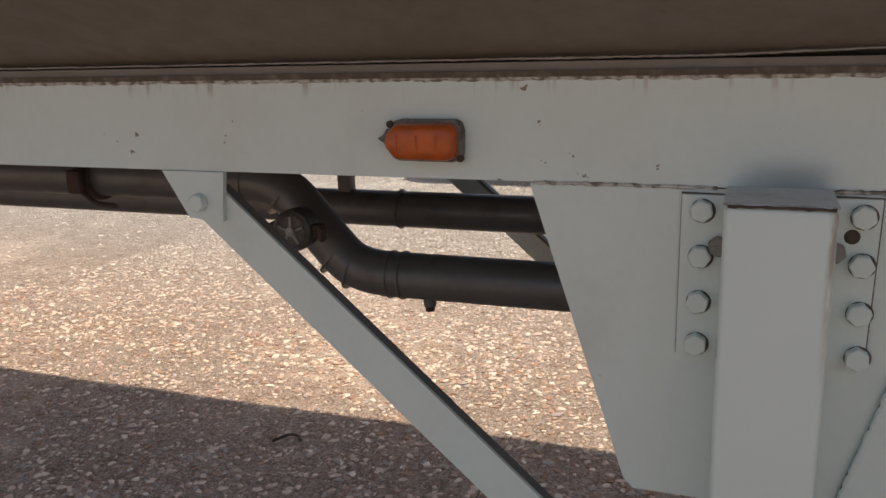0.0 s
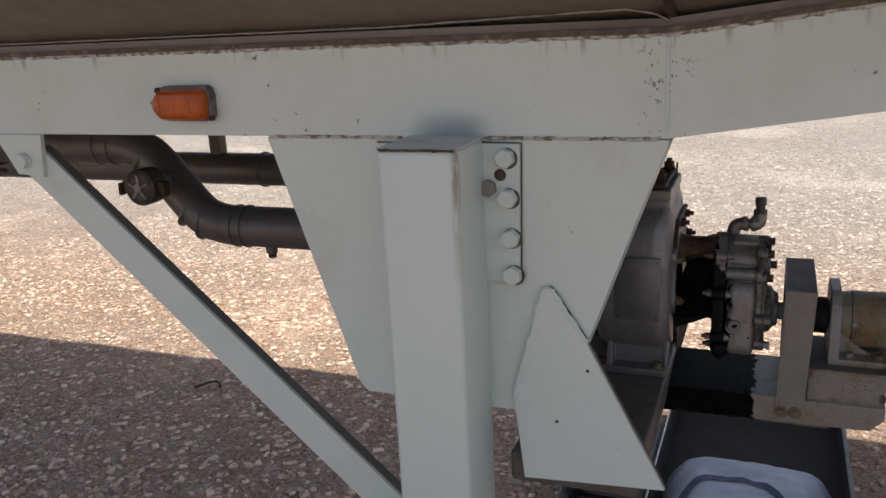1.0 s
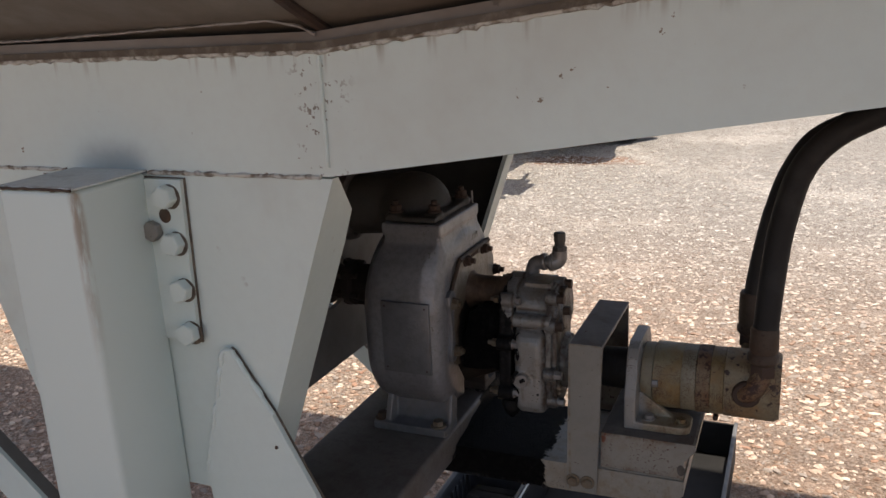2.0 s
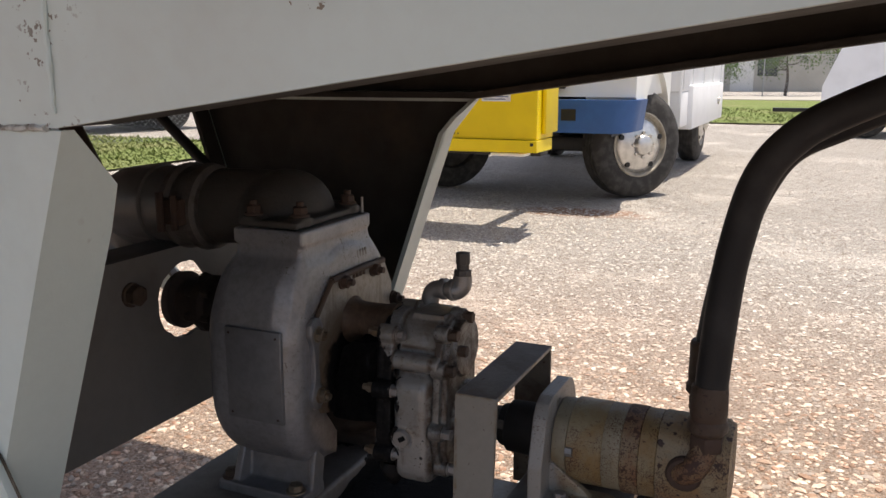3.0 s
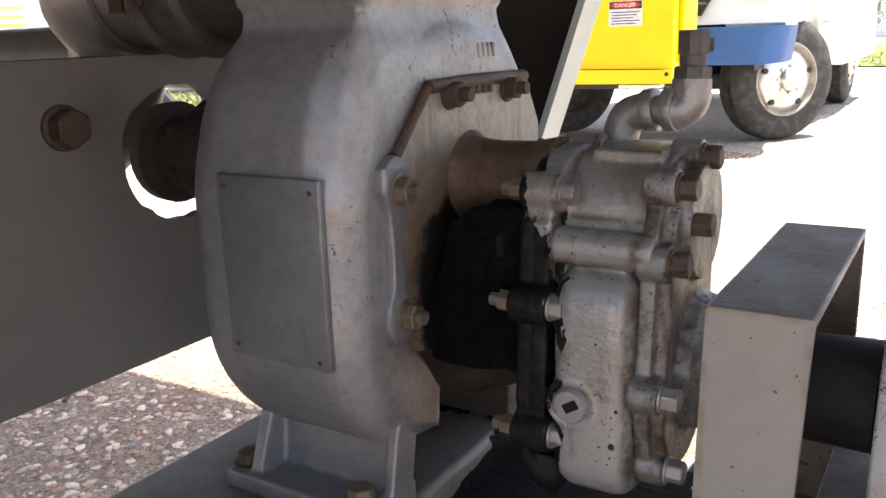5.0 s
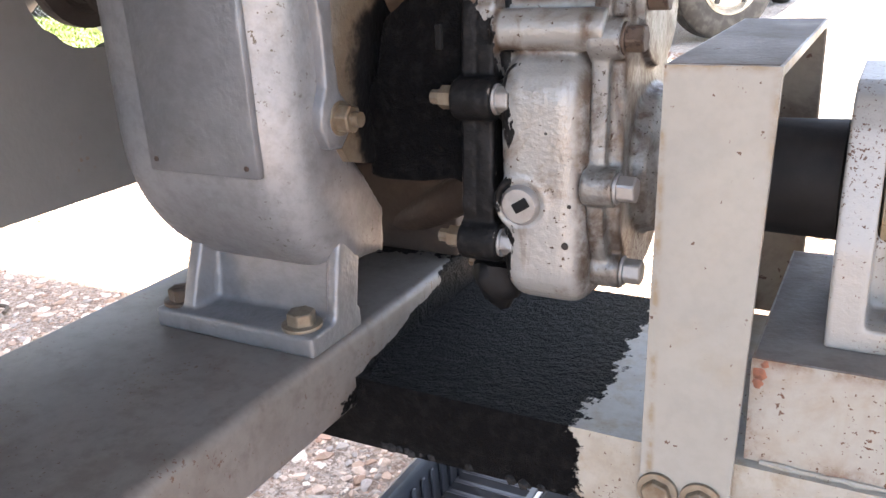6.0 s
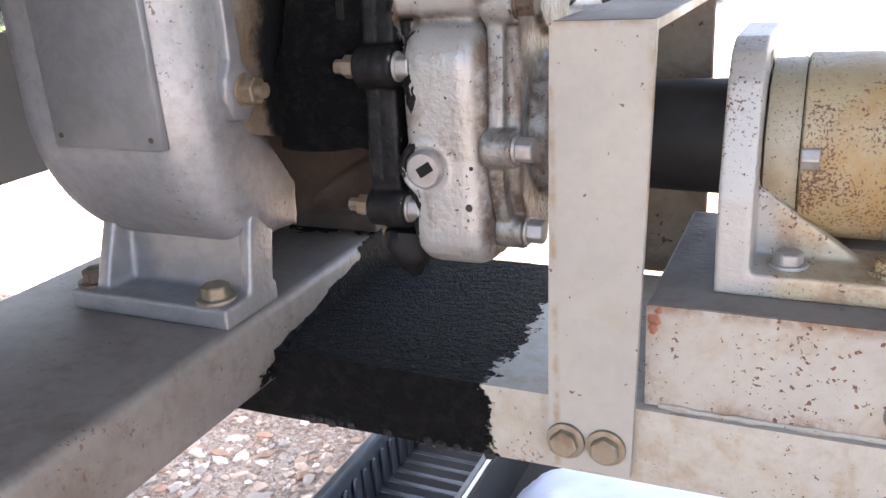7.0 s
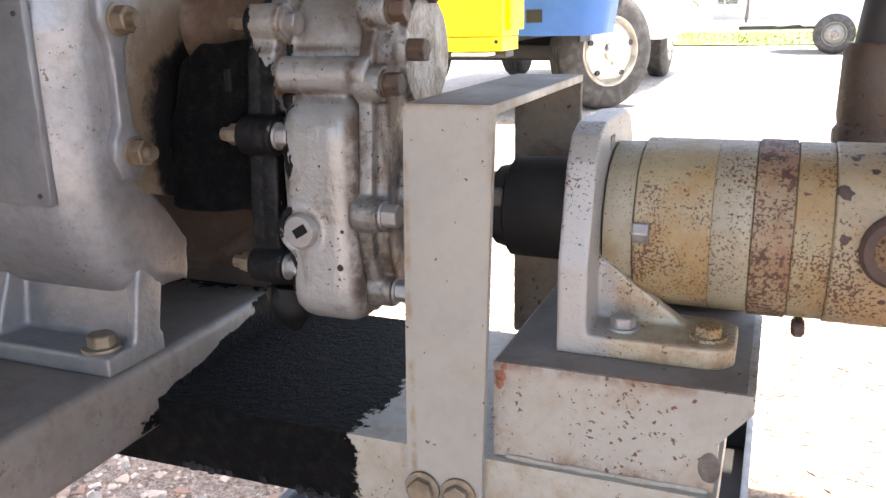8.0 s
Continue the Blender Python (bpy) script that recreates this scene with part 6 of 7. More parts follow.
# ---- drip tray, tub and bag on the ground ----
def drip_tray():
    t = thing("drip_tray", (0.19, 1.80, 0.11), "black ribbed plastic drip tray on the gravel", "tray")
    x0, x1, y0, y1, z0, z1 = 0.10, 0.288, 1.56, 2.02, 0.112, 0.20

    def ring(k, z, n=6, r=0.04):
        pts = []
        for cx, cy, a0 in ((x1 - k - r, y1 - k - r, 0), (x0 + k + r, y1 - k - r, 90), (x0 + k + r, y0 + k + r, 180), (x1 - k - r, y0 + k + r, 270)):
            for i in range(n):
                a = radians(a0 + 90 * i / (n - 1))
                pts.append((cx + r * math.cos(a), cy + r * math.sin(a), z))
        return pts

    bm = bmesh.new()
    rings = [[bm.verts.new(p) for p in ring(k, z)] for k, z in ((0.014, z0), (0.010, z1 - 0.016), (0.0, z1 - 0.014), (-0.002, z1 - 0.004), (0.004, z1), (0.012, z1 - 0.002), (0.016, z1 - 0.010), (0.020, z0 + 0.006))]
    for a, b in zip(rings, rings[1:]):
        for i in range(len(a)):
            bm.faces.new((a[i], a[(i + 1) % len(a)], b[(i + 1) % len(a)], b[i]))
    bm.faces.new(rings[0])
    bm.faces.new(rings[-1])
    part("tray_body", bm, M["traygrey"], t)
    bm = bmesh.new()
    y = y0 + 0.03
    while y < y1 - 0.03:
        prism(bm, [(y, z0 + 0.006), (y + 0.009, z0 + 0.012), (y + 0.018, z0 + 0.006)], "x", x0 + 0.024, x1 - 0.024)
        for x in (x0 + 0.0185, x1 - 0.0225):
            box(bm, (x, y + 0.003, z0 + 0.006), (x + 0.004, y + 0.012, z1 - 0.02), 0.0015, 1)
        y += 0.026
    part("tray_ribs", bm, M["traygrey"], t)


drip_tray()


def oily_tub():
    t = thing("oily_tub", (0.51, 1.95, 0.11), "dark oil-soaked tub on the gravel holding a plastic sack", "tub")
    x0, x1, y0, y1, z0, z1 = 0.300, 0.725, 1.58, 2.33, 0.106, 0.215
    bm = bmesh.new()
    box(bm, (x0 + 0.0065, y0 + 0.0065, z0 + 0.014), (x1 - 0.0065, y1 - 0.0065, z0 + 0.019))
    part("tub_floor", bm, M["card"], t)
    for lo, hi in (((x0, y0, z0), (x0 + 0.006, y1, z1)), ((x1 - 0.006, y0, z0), (x1, y1, z1)),
                   ((x0 + 0.006, y0, z0), (x1 - 0.006, y0 + 0.006, z1)), ((x0 + 0.006, y1 - 0.006, z0), (x1 - 0.006, y1, z1))):
        bm = bmesh.new()
        box(bm, lo, hi, 0.002, 1)
        part("tub_wall", bm, M["card"], t)
    bm = bmesh.new()
    box(bm, (x0 - 0.0045, y0 + 0.02, z1 - 0.03), (x0 - 0.0005, y1 - 0.06, z1 + 0.002), 0.001, 1)
    part("tub_trim", bm, M["signwhite"], t, "thin white edge strip")
    bm = bmesh.new()
    box(bm, (x1 - 0.007, y0 + 0.004, z1 + 0.0005), (x1 + 0.003, y1 - 0.004, z1 + 0.008), 0.003, 2)
    part("tub_rim", bm, M["tubedge"], t, "scuffed grimy grey rim")
    # crumpled sack
    s = thing("plastic_sack", (0.53, 1.75, 0.11), "crumpled white and pale blue plastic sack with a navy ring", "sack")
    bm = bmesh.new()
    n = 34

    def top(u, v):
        edge = min(1, 5 * u, 5 * (1 - u), 5 * v, 5 * (1 - v))
        return 0.115 + 0.085 * edge ** 0.5 + 0.010 * noise.noise((u * 5, v * 5, 2)) + 0.005 * noise.noise((u * 14, v * 14, 7))

    grid = [[bm.verts.new((0.312 + 0.392 * u, 1.592 + 0.33 * v * (1 - 0.35 * (2 * u - 1) ** 4), top(u, v))) for v in (j / n for j in range(n + 1))] for u in (i / n for i in range(n + 1))]
    for a, b in zip(grid, grid[1:]):
        for j in range(n):
            bm.faces.new((a[j], b[j], b[j + 1], a[j + 1]))
    body = part("sack_body", bm, M["bag"], s)
    bm = bmesh.new()
    cx, cy = 0.48, 1.66
    rows = []
    for k in range(67):
        a = 2 * math.pi * k / 66
        pair = []
        for r in (0.098, 0.114):
            x, y = cx + r * 1.05 * math.cos(a), max(cy + r * math.sin(a), 1.60)
            u = (x - 0.312) / 0.392
            v = (y - 1.592) / (0.33 * (1 - 0.35 * (2 * u - 1) ** 4))
            pair.append(bm.verts.new((x, y, top(u, v) + 0.004)))
        rows.append(pair)
    for (p0, p1), (q0, q1) in zip(rows, rows[1:]):
        if (q0.co - q1.co).length > 0.003 and (p0.co - p1.co).length > 0.003:
            bm.faces.new((p0, p1, q1, q0))
    part("printed_ring", bm, M["ring"], body, "navy printed ring")


oily_tub()


# ---- service truck ----
def wheel(parent, c, side, turn, r=0.50, w=0.26, rim="chrome"):
    """A road wheel with its outer face towards side (+1: +x), turned about the upright by turn degrees."""
    m = Matrix.Translation(c) @ Matrix.Rotation(radians(turn), 4, "Z")

    def put(bm):
        bmesh.ops.transform(bm, matrix=m, verts=bm.verts)
        return bm

    s = side
    g = r / 0.5
    bm = bmesh.new()
    turned(bm, (0, 0, 0), "x", [(-w / 2 + 0.06, 0.285 * g), (-w / 2, 0.30 * g), (-w / 2 - 0.004, 0.40 * g), (-w / 2 + 0.02, r - 0.03), (-w / 2 + 0.05, r - 0.004), (-0.050, r - 0.003), (-0.048, r - 0.013), (-0.040, r - 0.013), (-0.038, r), (-0.004, r), (-0.003, r - 0.012), (0.003, r - 0.012), (0.004, r), (0.038, r), (0.040, r - 0.013), (0.048, r - 0.013), (0.050, r - 0.003), (w / 2 - 0.05, r - 0.004), (w / 2 - 0.02, r - 0.03), (w / 2 + 0.004, 0.40 * g), (w / 2, 0.30 * g), (w / 2 - 0.06, 0.285 * g)], 56)
    hub = part("wheel", put(bm), M["tyre"], parent)
    bm = bmesh.new()
    prof = [(w / 2 - 0.05, 0.302), (w / 2 + 0.006, 0.300), (w / 2 + 0.008, 0.288), (w / 2 - 0.004, 0.276), (w / 2 - 0.030, 0.262), (w / 2 - 0.034, 0.20)]
    turned(bm, (0, 0, 0), "x", [(s * a, b * g) for a, b in prof], 40)
    rimo = part("rim", put(bm), M[rim], hub, "weathered rim ring")
    bm = bmesh.new()
    prof = [(w / 2 - 0.040, 0.258), (w / 2 - 0.022, 0.250), (w / 2 - 0.002, 0.222), (w / 2 + 0.012, 0.180), (w / 2 + 0.030, 0.150), (w / 2 + 0.033, 0.100), (w / 2 + 0.066, 0.088), (w / 2 + 0.082, 0.066), (w / 2 + 0.088, 0.020)]
    turned(bm, (0, 0, 0), "x", [(s * a, b * g) for a, b in prof], 40)
    part("hub_disc", put(bm), M["hubmetal"] if rim != "darksteel" else M[rim], rimo, "bright metal hub disc")
    for k in range(8):
        a = 2 * math.pi * k / 8
        bm = bmesh.new()
        x = s * (w / 2 + 0.028)
        rod(bm, (x, 0.112 * g * math.cos(a), 0.112 * g * math.sin(a)), (x + s * 0.022, 0.112 * g * math.cos(a), 0.112 * g * math.sin(a)), 0.015 * g, seg=6)
        part("wheel_nut", put(bm), M["chrome"], rimo)
    for k in range(5):
        a = 2 * math.pi * k / 5 + 0.3
        bm = bmesh.new()
        x = s * (w / 2 - 0.004)
        rod(bm, (x - 0.012, 0.225 * g * math.cos(a), 0.225 * g * math.sin(a)), (x + s * 0.012, 0.225 * g * math.cos(a), 0.225 * g * math.sin(a)), 0.024 * g, seg=16)
        part("hand_hole", put(bm), M["blackpaint"], rimo)
    return hub


def flat_text(words, size, at, material, parent):
    """Lettering on an upright face that looks towards -y."""
    cu = bpy.data.curves.new("lettering", "FONT")
    cu.body, cu.size, cu.align_x, cu.align_y = words, size, "CENTER", "CENTER"
    cu.extrude = 0.0006
    tmp = new("lettering", cu)
    me = bpy.data.meshes.new_from_object(tmp.evaluated_get(bpy.context.evaluated_depsgraph_get()))
    bpy.data.objects.remove(tmp)
    me.transform(Matrix.Translation(at) @ Matrix.Rotation(radians(90), 4, "X"))
    me.materials.clear()
    me.materials.append(material)
    ob = new("lettering", me)
    ob.parent = parent
    ob.matrix_parent_inverse = WORLD_OF.get(parent.name, Matrix.Identity(4)).inverted()
    return ob


def service_truck():
    t = thing("service_truck", (-1.68, 10.0, 0), "white service truck with a blue bumper and a box body", "truck")
    xr, xl = -0.545, -2.82
    mid = (xr + xl) / 2
    # nose: side profile of the bonnet, then fenders, grille and lamps
    bm = bmesh.new()
    prism(bm, [(7.46, 0.955), (7.47, 1.12), (7.49, 1.365), (7.535, 1.385), (7.60, 1.62), (7.72, 1.67), (9.05, 1.82), (9.05, 0.955)], "x", xl + 0.06, xr - 0.05, 0.035, 3)
    part("bonnet", bm, M["truckwhite"], t)
    for a, b in ((xr - 0.42, xr), (xl, xl + 0.42)):
        bm = bmesh.new()
        arch = [(8.42 + 0.655 * math.cos(radians(d)), 0.52 + 0.655 * math.sin(radians(d))) for d in range(158, 18, -10)]
        prism(bm, [(7.455, 0.955), (7.47, 1.12), (7.485, 1.350), (7.56, 1.372), (8.2, 1.42), (8.9, 1.40), (9.08, 1.30), (9.08, 0.62)] + arch[::-1], "x", a, b, 0.03, 3)
        fender = part("fender", bm, M["truckwhite"], t)
        bm = bmesh.new()
        box(bm, (a + 0.13, 7.80, 0.60), (a + 0.15, 9.05, 1.28)) if a > mid else box(bm, (b - 0.15, 7.80, 0.60), (b - 0.13, 9.05, 1.28))
        part("arch_liner", bm, M["blackpaint"], fender)
    bm = bmesh.new()
    prism(bm, [(xl + 0.62, 1.02), (xl + 0.48, 1.30), (xl + 0.52, 1.60), (xr - 0.47, 1.60), (xr - 0.43, 1.32), (xr - 0.60, 1.02)], "y", 7.425, 7.60, 0.02, 2)
    grille = part("grille", bm, M["blackpaint"], t)
    for i in range(6):
        bm = bmesh.new()
        z = 1.10 + 0.08 * i
        box(bm, (xl + 0.56, 7.415, z), (xr - 0.56, 7.43, z + 0.018), 0.004, 1)
        part("grille_bar", bm, M["darksteel"], grille)
    for a, b in ((-0.825, -0.60), (xl + xr + 0.60, xl + xr + 0.825)):
        bm = bmesh.new()
        box(bm, (a, 7.435, 1.125), (b, 7.49, 1.285), 0.012, 2)
        hd = part("headlamp", bm, M["chrome"], t)
        bm = bmesh.new()
        box(bm, (a + 0.022, 7.428, 1.145), (b - 0.022, 7.4345, 1.265), 0.008, 2)
        lens = part("headlamp_glass", bm, M["headglass"], hd)
        bm = bmesh.new()
        box(bm, (a + 0.06, 7.4245, 1.18), (b - 0.06, 7.4275, 1.19), 0.001, 1)
        box(bm, (a + 0.06, 7.4245, 1.215), (b - 0.06, 7.4275, 1.225), 0.001, 1)
        part("lens_rib", bm, M["chrome"], lens)
    for a in (xr - 0.155, xl + 0.045):
        bm = bmesh.new()
        box(bm, (a, 7.475, 1.435), (a + 0.11, 7.60, 1.512), 0.012, 2)
        part("turn_lamp", bm, M["orange"], t, "orange turn lamp on the fender")
    bm = bmesh.new()
    box(bm, (xr - 0.002, 7.62, 1.16), (xr + 0.008, 7.68, 1.30), 0.004, 1)
    part("side_marker", bm, M["orange"], t)
    # bumper
    bm = bmesh.new()
    prism(bm, [(xl + 0.18 - 0.2 * math.cos(radians(a)), 7.50 - 0.2 * math.sin(radians(a))) for a in range(0, 91, 15)] + [(xr - 0.16 + 0.2 * math.sin(radians(a)), 7.50 - 0.2 * math.cos(radians(a))) for a in range(0, 91, 15)] + [(xr + 0.04, 7.75), (xr - 0.06, 7.75), (xr - 0.10, 7.46), (xl + 0.10, 7.46), (xl + 0.06, 7.75), (xl - 0.02, 7.75)], "z", 0.665, 0.935, 0.03, 4, 40)
    for v in bm.verts:
        if v.co.z < 0.80 and abs(v.co.x - mid) > 1.0:
            v.co.x = mid + (v.co.x - mid) * (1 - 0.03 * (0.80 - v.co.z) / 0.135)
            v.co.z += 0.10 * max(0.0, abs(v.co.x - mid) - 1.02)
    bumper = part("bumper", bm, M["blue"], t, "dull blue steel bumper")
    bm = bmesh.new()
    box(bm, (-1.125, 7.292, 0.765), (-1.0, 7.299, 0.86), 0.002, 1)
    part("bumper_slot", bm, M["blackpaint"], bumper)
    # cab
    bm = bmesh.new()
    prism(bm, [(8.95, 0.80), (8.95, 1.75), (9.25, 2.55), (9.60, 2.62), (9.62, 0.80)], "x", xl + 0.10, xr - 0.12, 0.03, 2)
    part("cab", bm, M["truckwhite"], t)
    bm = bmesh.new()
    prism(bm, [(8.925, 1.80), (9.18, 2.48), (9.20, 2.47), (8.945, 1.79)], "x", xl + 0.22, xr - 0.24)
    part("windscreen", bm, M["glass"], t)
    bm = bmesh.new()
    prism(bm, [(9.05, 1.80), (9.28, 2.45), (9.56, 2.46), (9.56, 1.80)], "x", xr - 0.121, xr - 0.110, 0.0)
    win = part("side_window", bm, M["glass"], t)
    bm = bmesh.new()
    sweep(bm, [(xr - 0.11, 9.05, 1.66), (xr + 0.20, 8.95, 1.64)], 0.012, 8)
    part("mirror_arm", bm, M["chrome"], t)
    # box body
    bm = bmesh.new()
    box(bm, (xl - 0.02, 9.66, 0.95), (xr + 0.02, 13.4, 3.0), 0.015, 2)
    body = part("box_body", bm, M["boxwhite"], t, "white panelled box body")
    for y in (9.72, 10.35, 11.25, 12.15, 13.0):
        bm = bmesh.new()
        box(bm, (xr + 0.0195, y, 0.97), (xr + 0.034, y + 0.05, 2.98), 0.004, 1)
        part("body_rib", bm, M["boxwhite"], body)
    bm = bmesh.new()
    box(bm, (xr - 0.42, 9.64, 0.97), (xr - 0.40, 9.665, 2.98), 0.003, 1)
    box(bm, (xr - 0.005, 9.64, 0.60), (xr + 0.018, 9.665, 2.98), 0.003, 1)
    part("front_trim", bm, M["boxwhite"], body)
    bm = bmesh.new()
    box(bm, (xr - 0.35, 9.70, 0.58), (xr + 0.015, 10.6, 0.948), 0.01, 2)
    part("side_skirt", bm, M["boxwhite"], body)
    bm = bmesh.new()
    box(bm, (xr - 0.30, 10.15, 0.53), (xr + 0.07, 12.95, 1.01), 0.015, 2)
    lock = part("side_locker", bm, M["boxwhite"], t, "white side locker below the box body")
    bm = bmesh.new()
    rod(bm, (xr + 0.071, 12.4, 0.78), (xr + 0.09, 12.4, 0.78), 0.05, seg=20, bevel=0.006)
    part("locker_latch", bm, M["chrome"], lock)
    bm = bmesh.new()
    box(bm, (xr + 0.02, 13.0, 1.9), (xr + 0.06, 13.1, 2.35), 0.01, 1)
    part("tail_strip", bm, M["blackpaint"], body)
    bm = bmesh.new()
    box(bm, (xl + 0.75, 7.6, 0.62), (xl + 0.90, 13.3, 0.86))
    box(bm, (xr - 0.90, 7.6, 0.62), (xr - 0.75, 13.3, 0.86))
    box(bm, (xl + 0.4, 8.30, 0.42), (xr - 0.4, 8.46, 0.56), 0.02)
    box(bm, (xl + 0.6, 8.7, 0.45), (xr - 0.6, 9.6, 1.0), 0.03)
    part("chassis", bm, M["blackpaint"], t)
    wheel(t, (-0.765, 8.40, 0.502), 1, -40, rim="rimpaint")
    wheel(t, (xl + 0.17, 8.40, 0.502), -1, -36)
    wheel(t, (-0.75, 12.05, 0.502), 1, 0, rim="rimpaint")
    wheel(t, (xl + 0.20, 12.05, 0.502), -1, 0)
    bm = bmesh.new()
    rod(bm, (xl + 0.1, 12.05, 0.5), (xr - 0.1, 12.05, 0.5), 0.09, seg=16)
    part("rear_axle", bm, M["blackpaint"], t)


service_truck()


def control_cabinet():
    c = thing("control_cabinet", (-1.5, 6.3, 0.6), "bright yellow steel cabinet mounted ahead of the truck bumper", "cabinet")
    bm = bmesh.new()
    prism(bm, [(-2.35, 0.705), (-0.905, 0.705), (-0.905, 1.62), (-2.30, 1.62)], "y", 6.0, 6.36, 0.012, 2)
    part("cabinet_body", bm, M["yellow"], c)
    bm = bmesh.new()
    prism(bm, [(-2.40, 0.605), (-0.890, 0.62), (-0.890, 0.70), (-2.40, 0.70)], "y", 5.955, 6.30, 0.01, 2)
    lip = part("lower_lip", bm, M["yellow"], c)
    bm = bmesh.new()
    rod(bm, (-0.925, 5.954, 0.675), (-0.925, 5.945, 0.675), 0.012, seg=12)
    part("lip_hole", bm, M["blackpaint"], lip)
    bm = bmesh.new()
    box(bm, (-0.9045, 6.10, 0.74), (-0.872, 6.38, 1.66), 0.008, 2)
    part("side_frame", bm, M["yellow"], c)
    bm = bmesh.new()
    box(bm, (-1.72, 5.997, 1.380), (-0.93, 6.003, 1.60), 0.001, 1)
    part("white_panel", bm, M["boxwhite"], c, "grey-white panel across the top")
    for i in range(6):
        bm = bmesh.new()
        rod(bm, (-1.62 + 0.026 * i, 5.9985, 0.735), (-1.62 + 0.026 * i, 6.01, 0.735), 0.006, seg=8)
        part("rivet", bm, M["blackpaint"], c)
    # blue maker's mark as plain shapes
    bm = bmesh.new()
    for x0, x1, z0, z1 in ((-1.298, -1.276, 1.268, 1.282), (-1.266, -1.222, 1.250, 1.304), (-1.210, -1.146, 1.247, 1.301), (-1.134, -1.078, 1.244, 1.298)):
        box(bm, (x0, 5.9965, z0), (x1, 5.9995, z1))
    part("blue_mark", bm, M["logo"], c, "dark blue printed mark")
    s = thing("warning_sign", (-1.205, 5.999, 1.04), "white warning sticker with a red band on the yellow cabinet", "sign")
    bm = bmesh.new()
    box(bm, (-1.311, 5.9965, 0.962), (-1.098, 5.9992, 1.112), 0.0005, 1)
    board = part("sticker", bm, M["signwhite"], s)
    bm = bmesh.new()
    box(bm, (-1.307, 5.9945, 1.064), (-1.102, 5.9962, 1.108))
    part("black_band", bm, M["blackpaint"], board)
    bm = bmesh.new()
    prism(bm, [(-1.205 + 0.097 * math.cos(2 * math.pi * i / 30), 1.086 + 0.0185 * math.sin(2 * math.pi * i / 30)) for i in range(30)], "y", 5.9925, 5.9942)
    part("red_oval", bm, M["red"], board)
    flat_text("DANGER", 0.034, (-1.205, 5.9918, 1.0855), M["signwhite"], board)
    bm = bmesh.new()
    for i in range(5):
        z = 1.045 - 0.017 * i
        box(bm, (-1.297 + 0.006 * (i % 2), 5.9945, z - 0.003), (-1.113 - 0.02 * (i % 3), 5.9962, z + 0.003))
    part("print_line", bm, M["logo"], board)
    for x, z in ((-1.327, 1.387), (-0.868, 1.405)):
        lamp = thing("work_lamp", (x, 5.95, z), "small round chrome work lamp on the yellow cabinet", "lamp", "cabinet lamps")
        bm = bmesh.new()
        turned(bm, (x, 5.995, z), "y", [(0.0, 0.03), (-0.03, 0.05), (-0.07, 0.056), (-0.075, 0.05)], 24)
        part("lamp_bowl", bm, M["chrome"], lamp)
        bm = bmesh.new()
        turned(bm, (x, 5.9195, z), "y", [(0.0, 0.049), (-0.008, 0.035), (-0.011, 0.01)], 24)
        part("lamp_glass", bm, M["headglass"], lamp)
    bm = bmesh.new()
    sweep(bm, smooth_path([(-0.905, 6.45, 1.75), (-0.90, 6.5, 1.45), (-0.935, 6.62, 1.24), (-0.96, 6.75, 1.22), (-0.94, 6.85, 1.40), (-0.93, 6.9, 1.75)], 6), 0.018, 10)
    h = finish("grey_cable", bm, M["galv"])
    tagged(h, "grey cable loop beside the yellow cabinet", "cable")
    bm = bmesh.new()
    for x in (-2.1, -1.3):
        box(bm, (x - 0.05, 6.33, 0.62), (x + 0.05, 7.7, 0.70), 0.006)
    box(bm, (-2.3, 6.32, 0.56), (-0.98, 6.5, 0.6035), 0.006)
    part("support_arm", bm, M["blackpaint"], c)
    bm = bmesh.new()
    box(bm, (-1.25, 6.02, 0.585), (-1.0, 6.16, 0.606), 0.004)
    part("step_plate", bm, M["boxwhite"], c)


control_cabinet()


# ---- yard and distance ----
def enclosed_trailer():
    t = thing("cargo_trailer", (3.2, 18.0, 0), "white enclosed cargo trailer with a sloped nose and small wheels", "trailer")
    bm = bmesh.new()
    prism(bm, [(0.75, 0.62), (1.0, 0.48), (6.4, 0.48), (6.4, 2.35), (1.5, 2.35), (1.15, 1.9), (0.75, 0.9)], "y", 17.2, 19.2, 0.08, 3)
    part("trailer_body", bm, M["boxwhite"], t)
    bm = bmesh.new()
    prism(bm, [(0.55, 0.42), (1.35, 0.42), (1.35, 0.50), (0.55, 0.46)], "y", 17.6, 18.8, 0.01)
    prism(bm, [(-0.1, 0.40), (0.7, 0.40), (0.7, 0.47), (-0.1, 0.47)], "y", 18.1, 18.3, 0.01)
    part("drawbar", bm, M["blackpaint"], t)
    wheel(t, (1.50, 17.15, 0.345), -1, 90, 0.34, 0.2, "darksteel")
    wheel(t, (2.35, 17.15, 0.345), -1, 90, 0.34, 0.2, "darksteel")


enclosed_trailer()


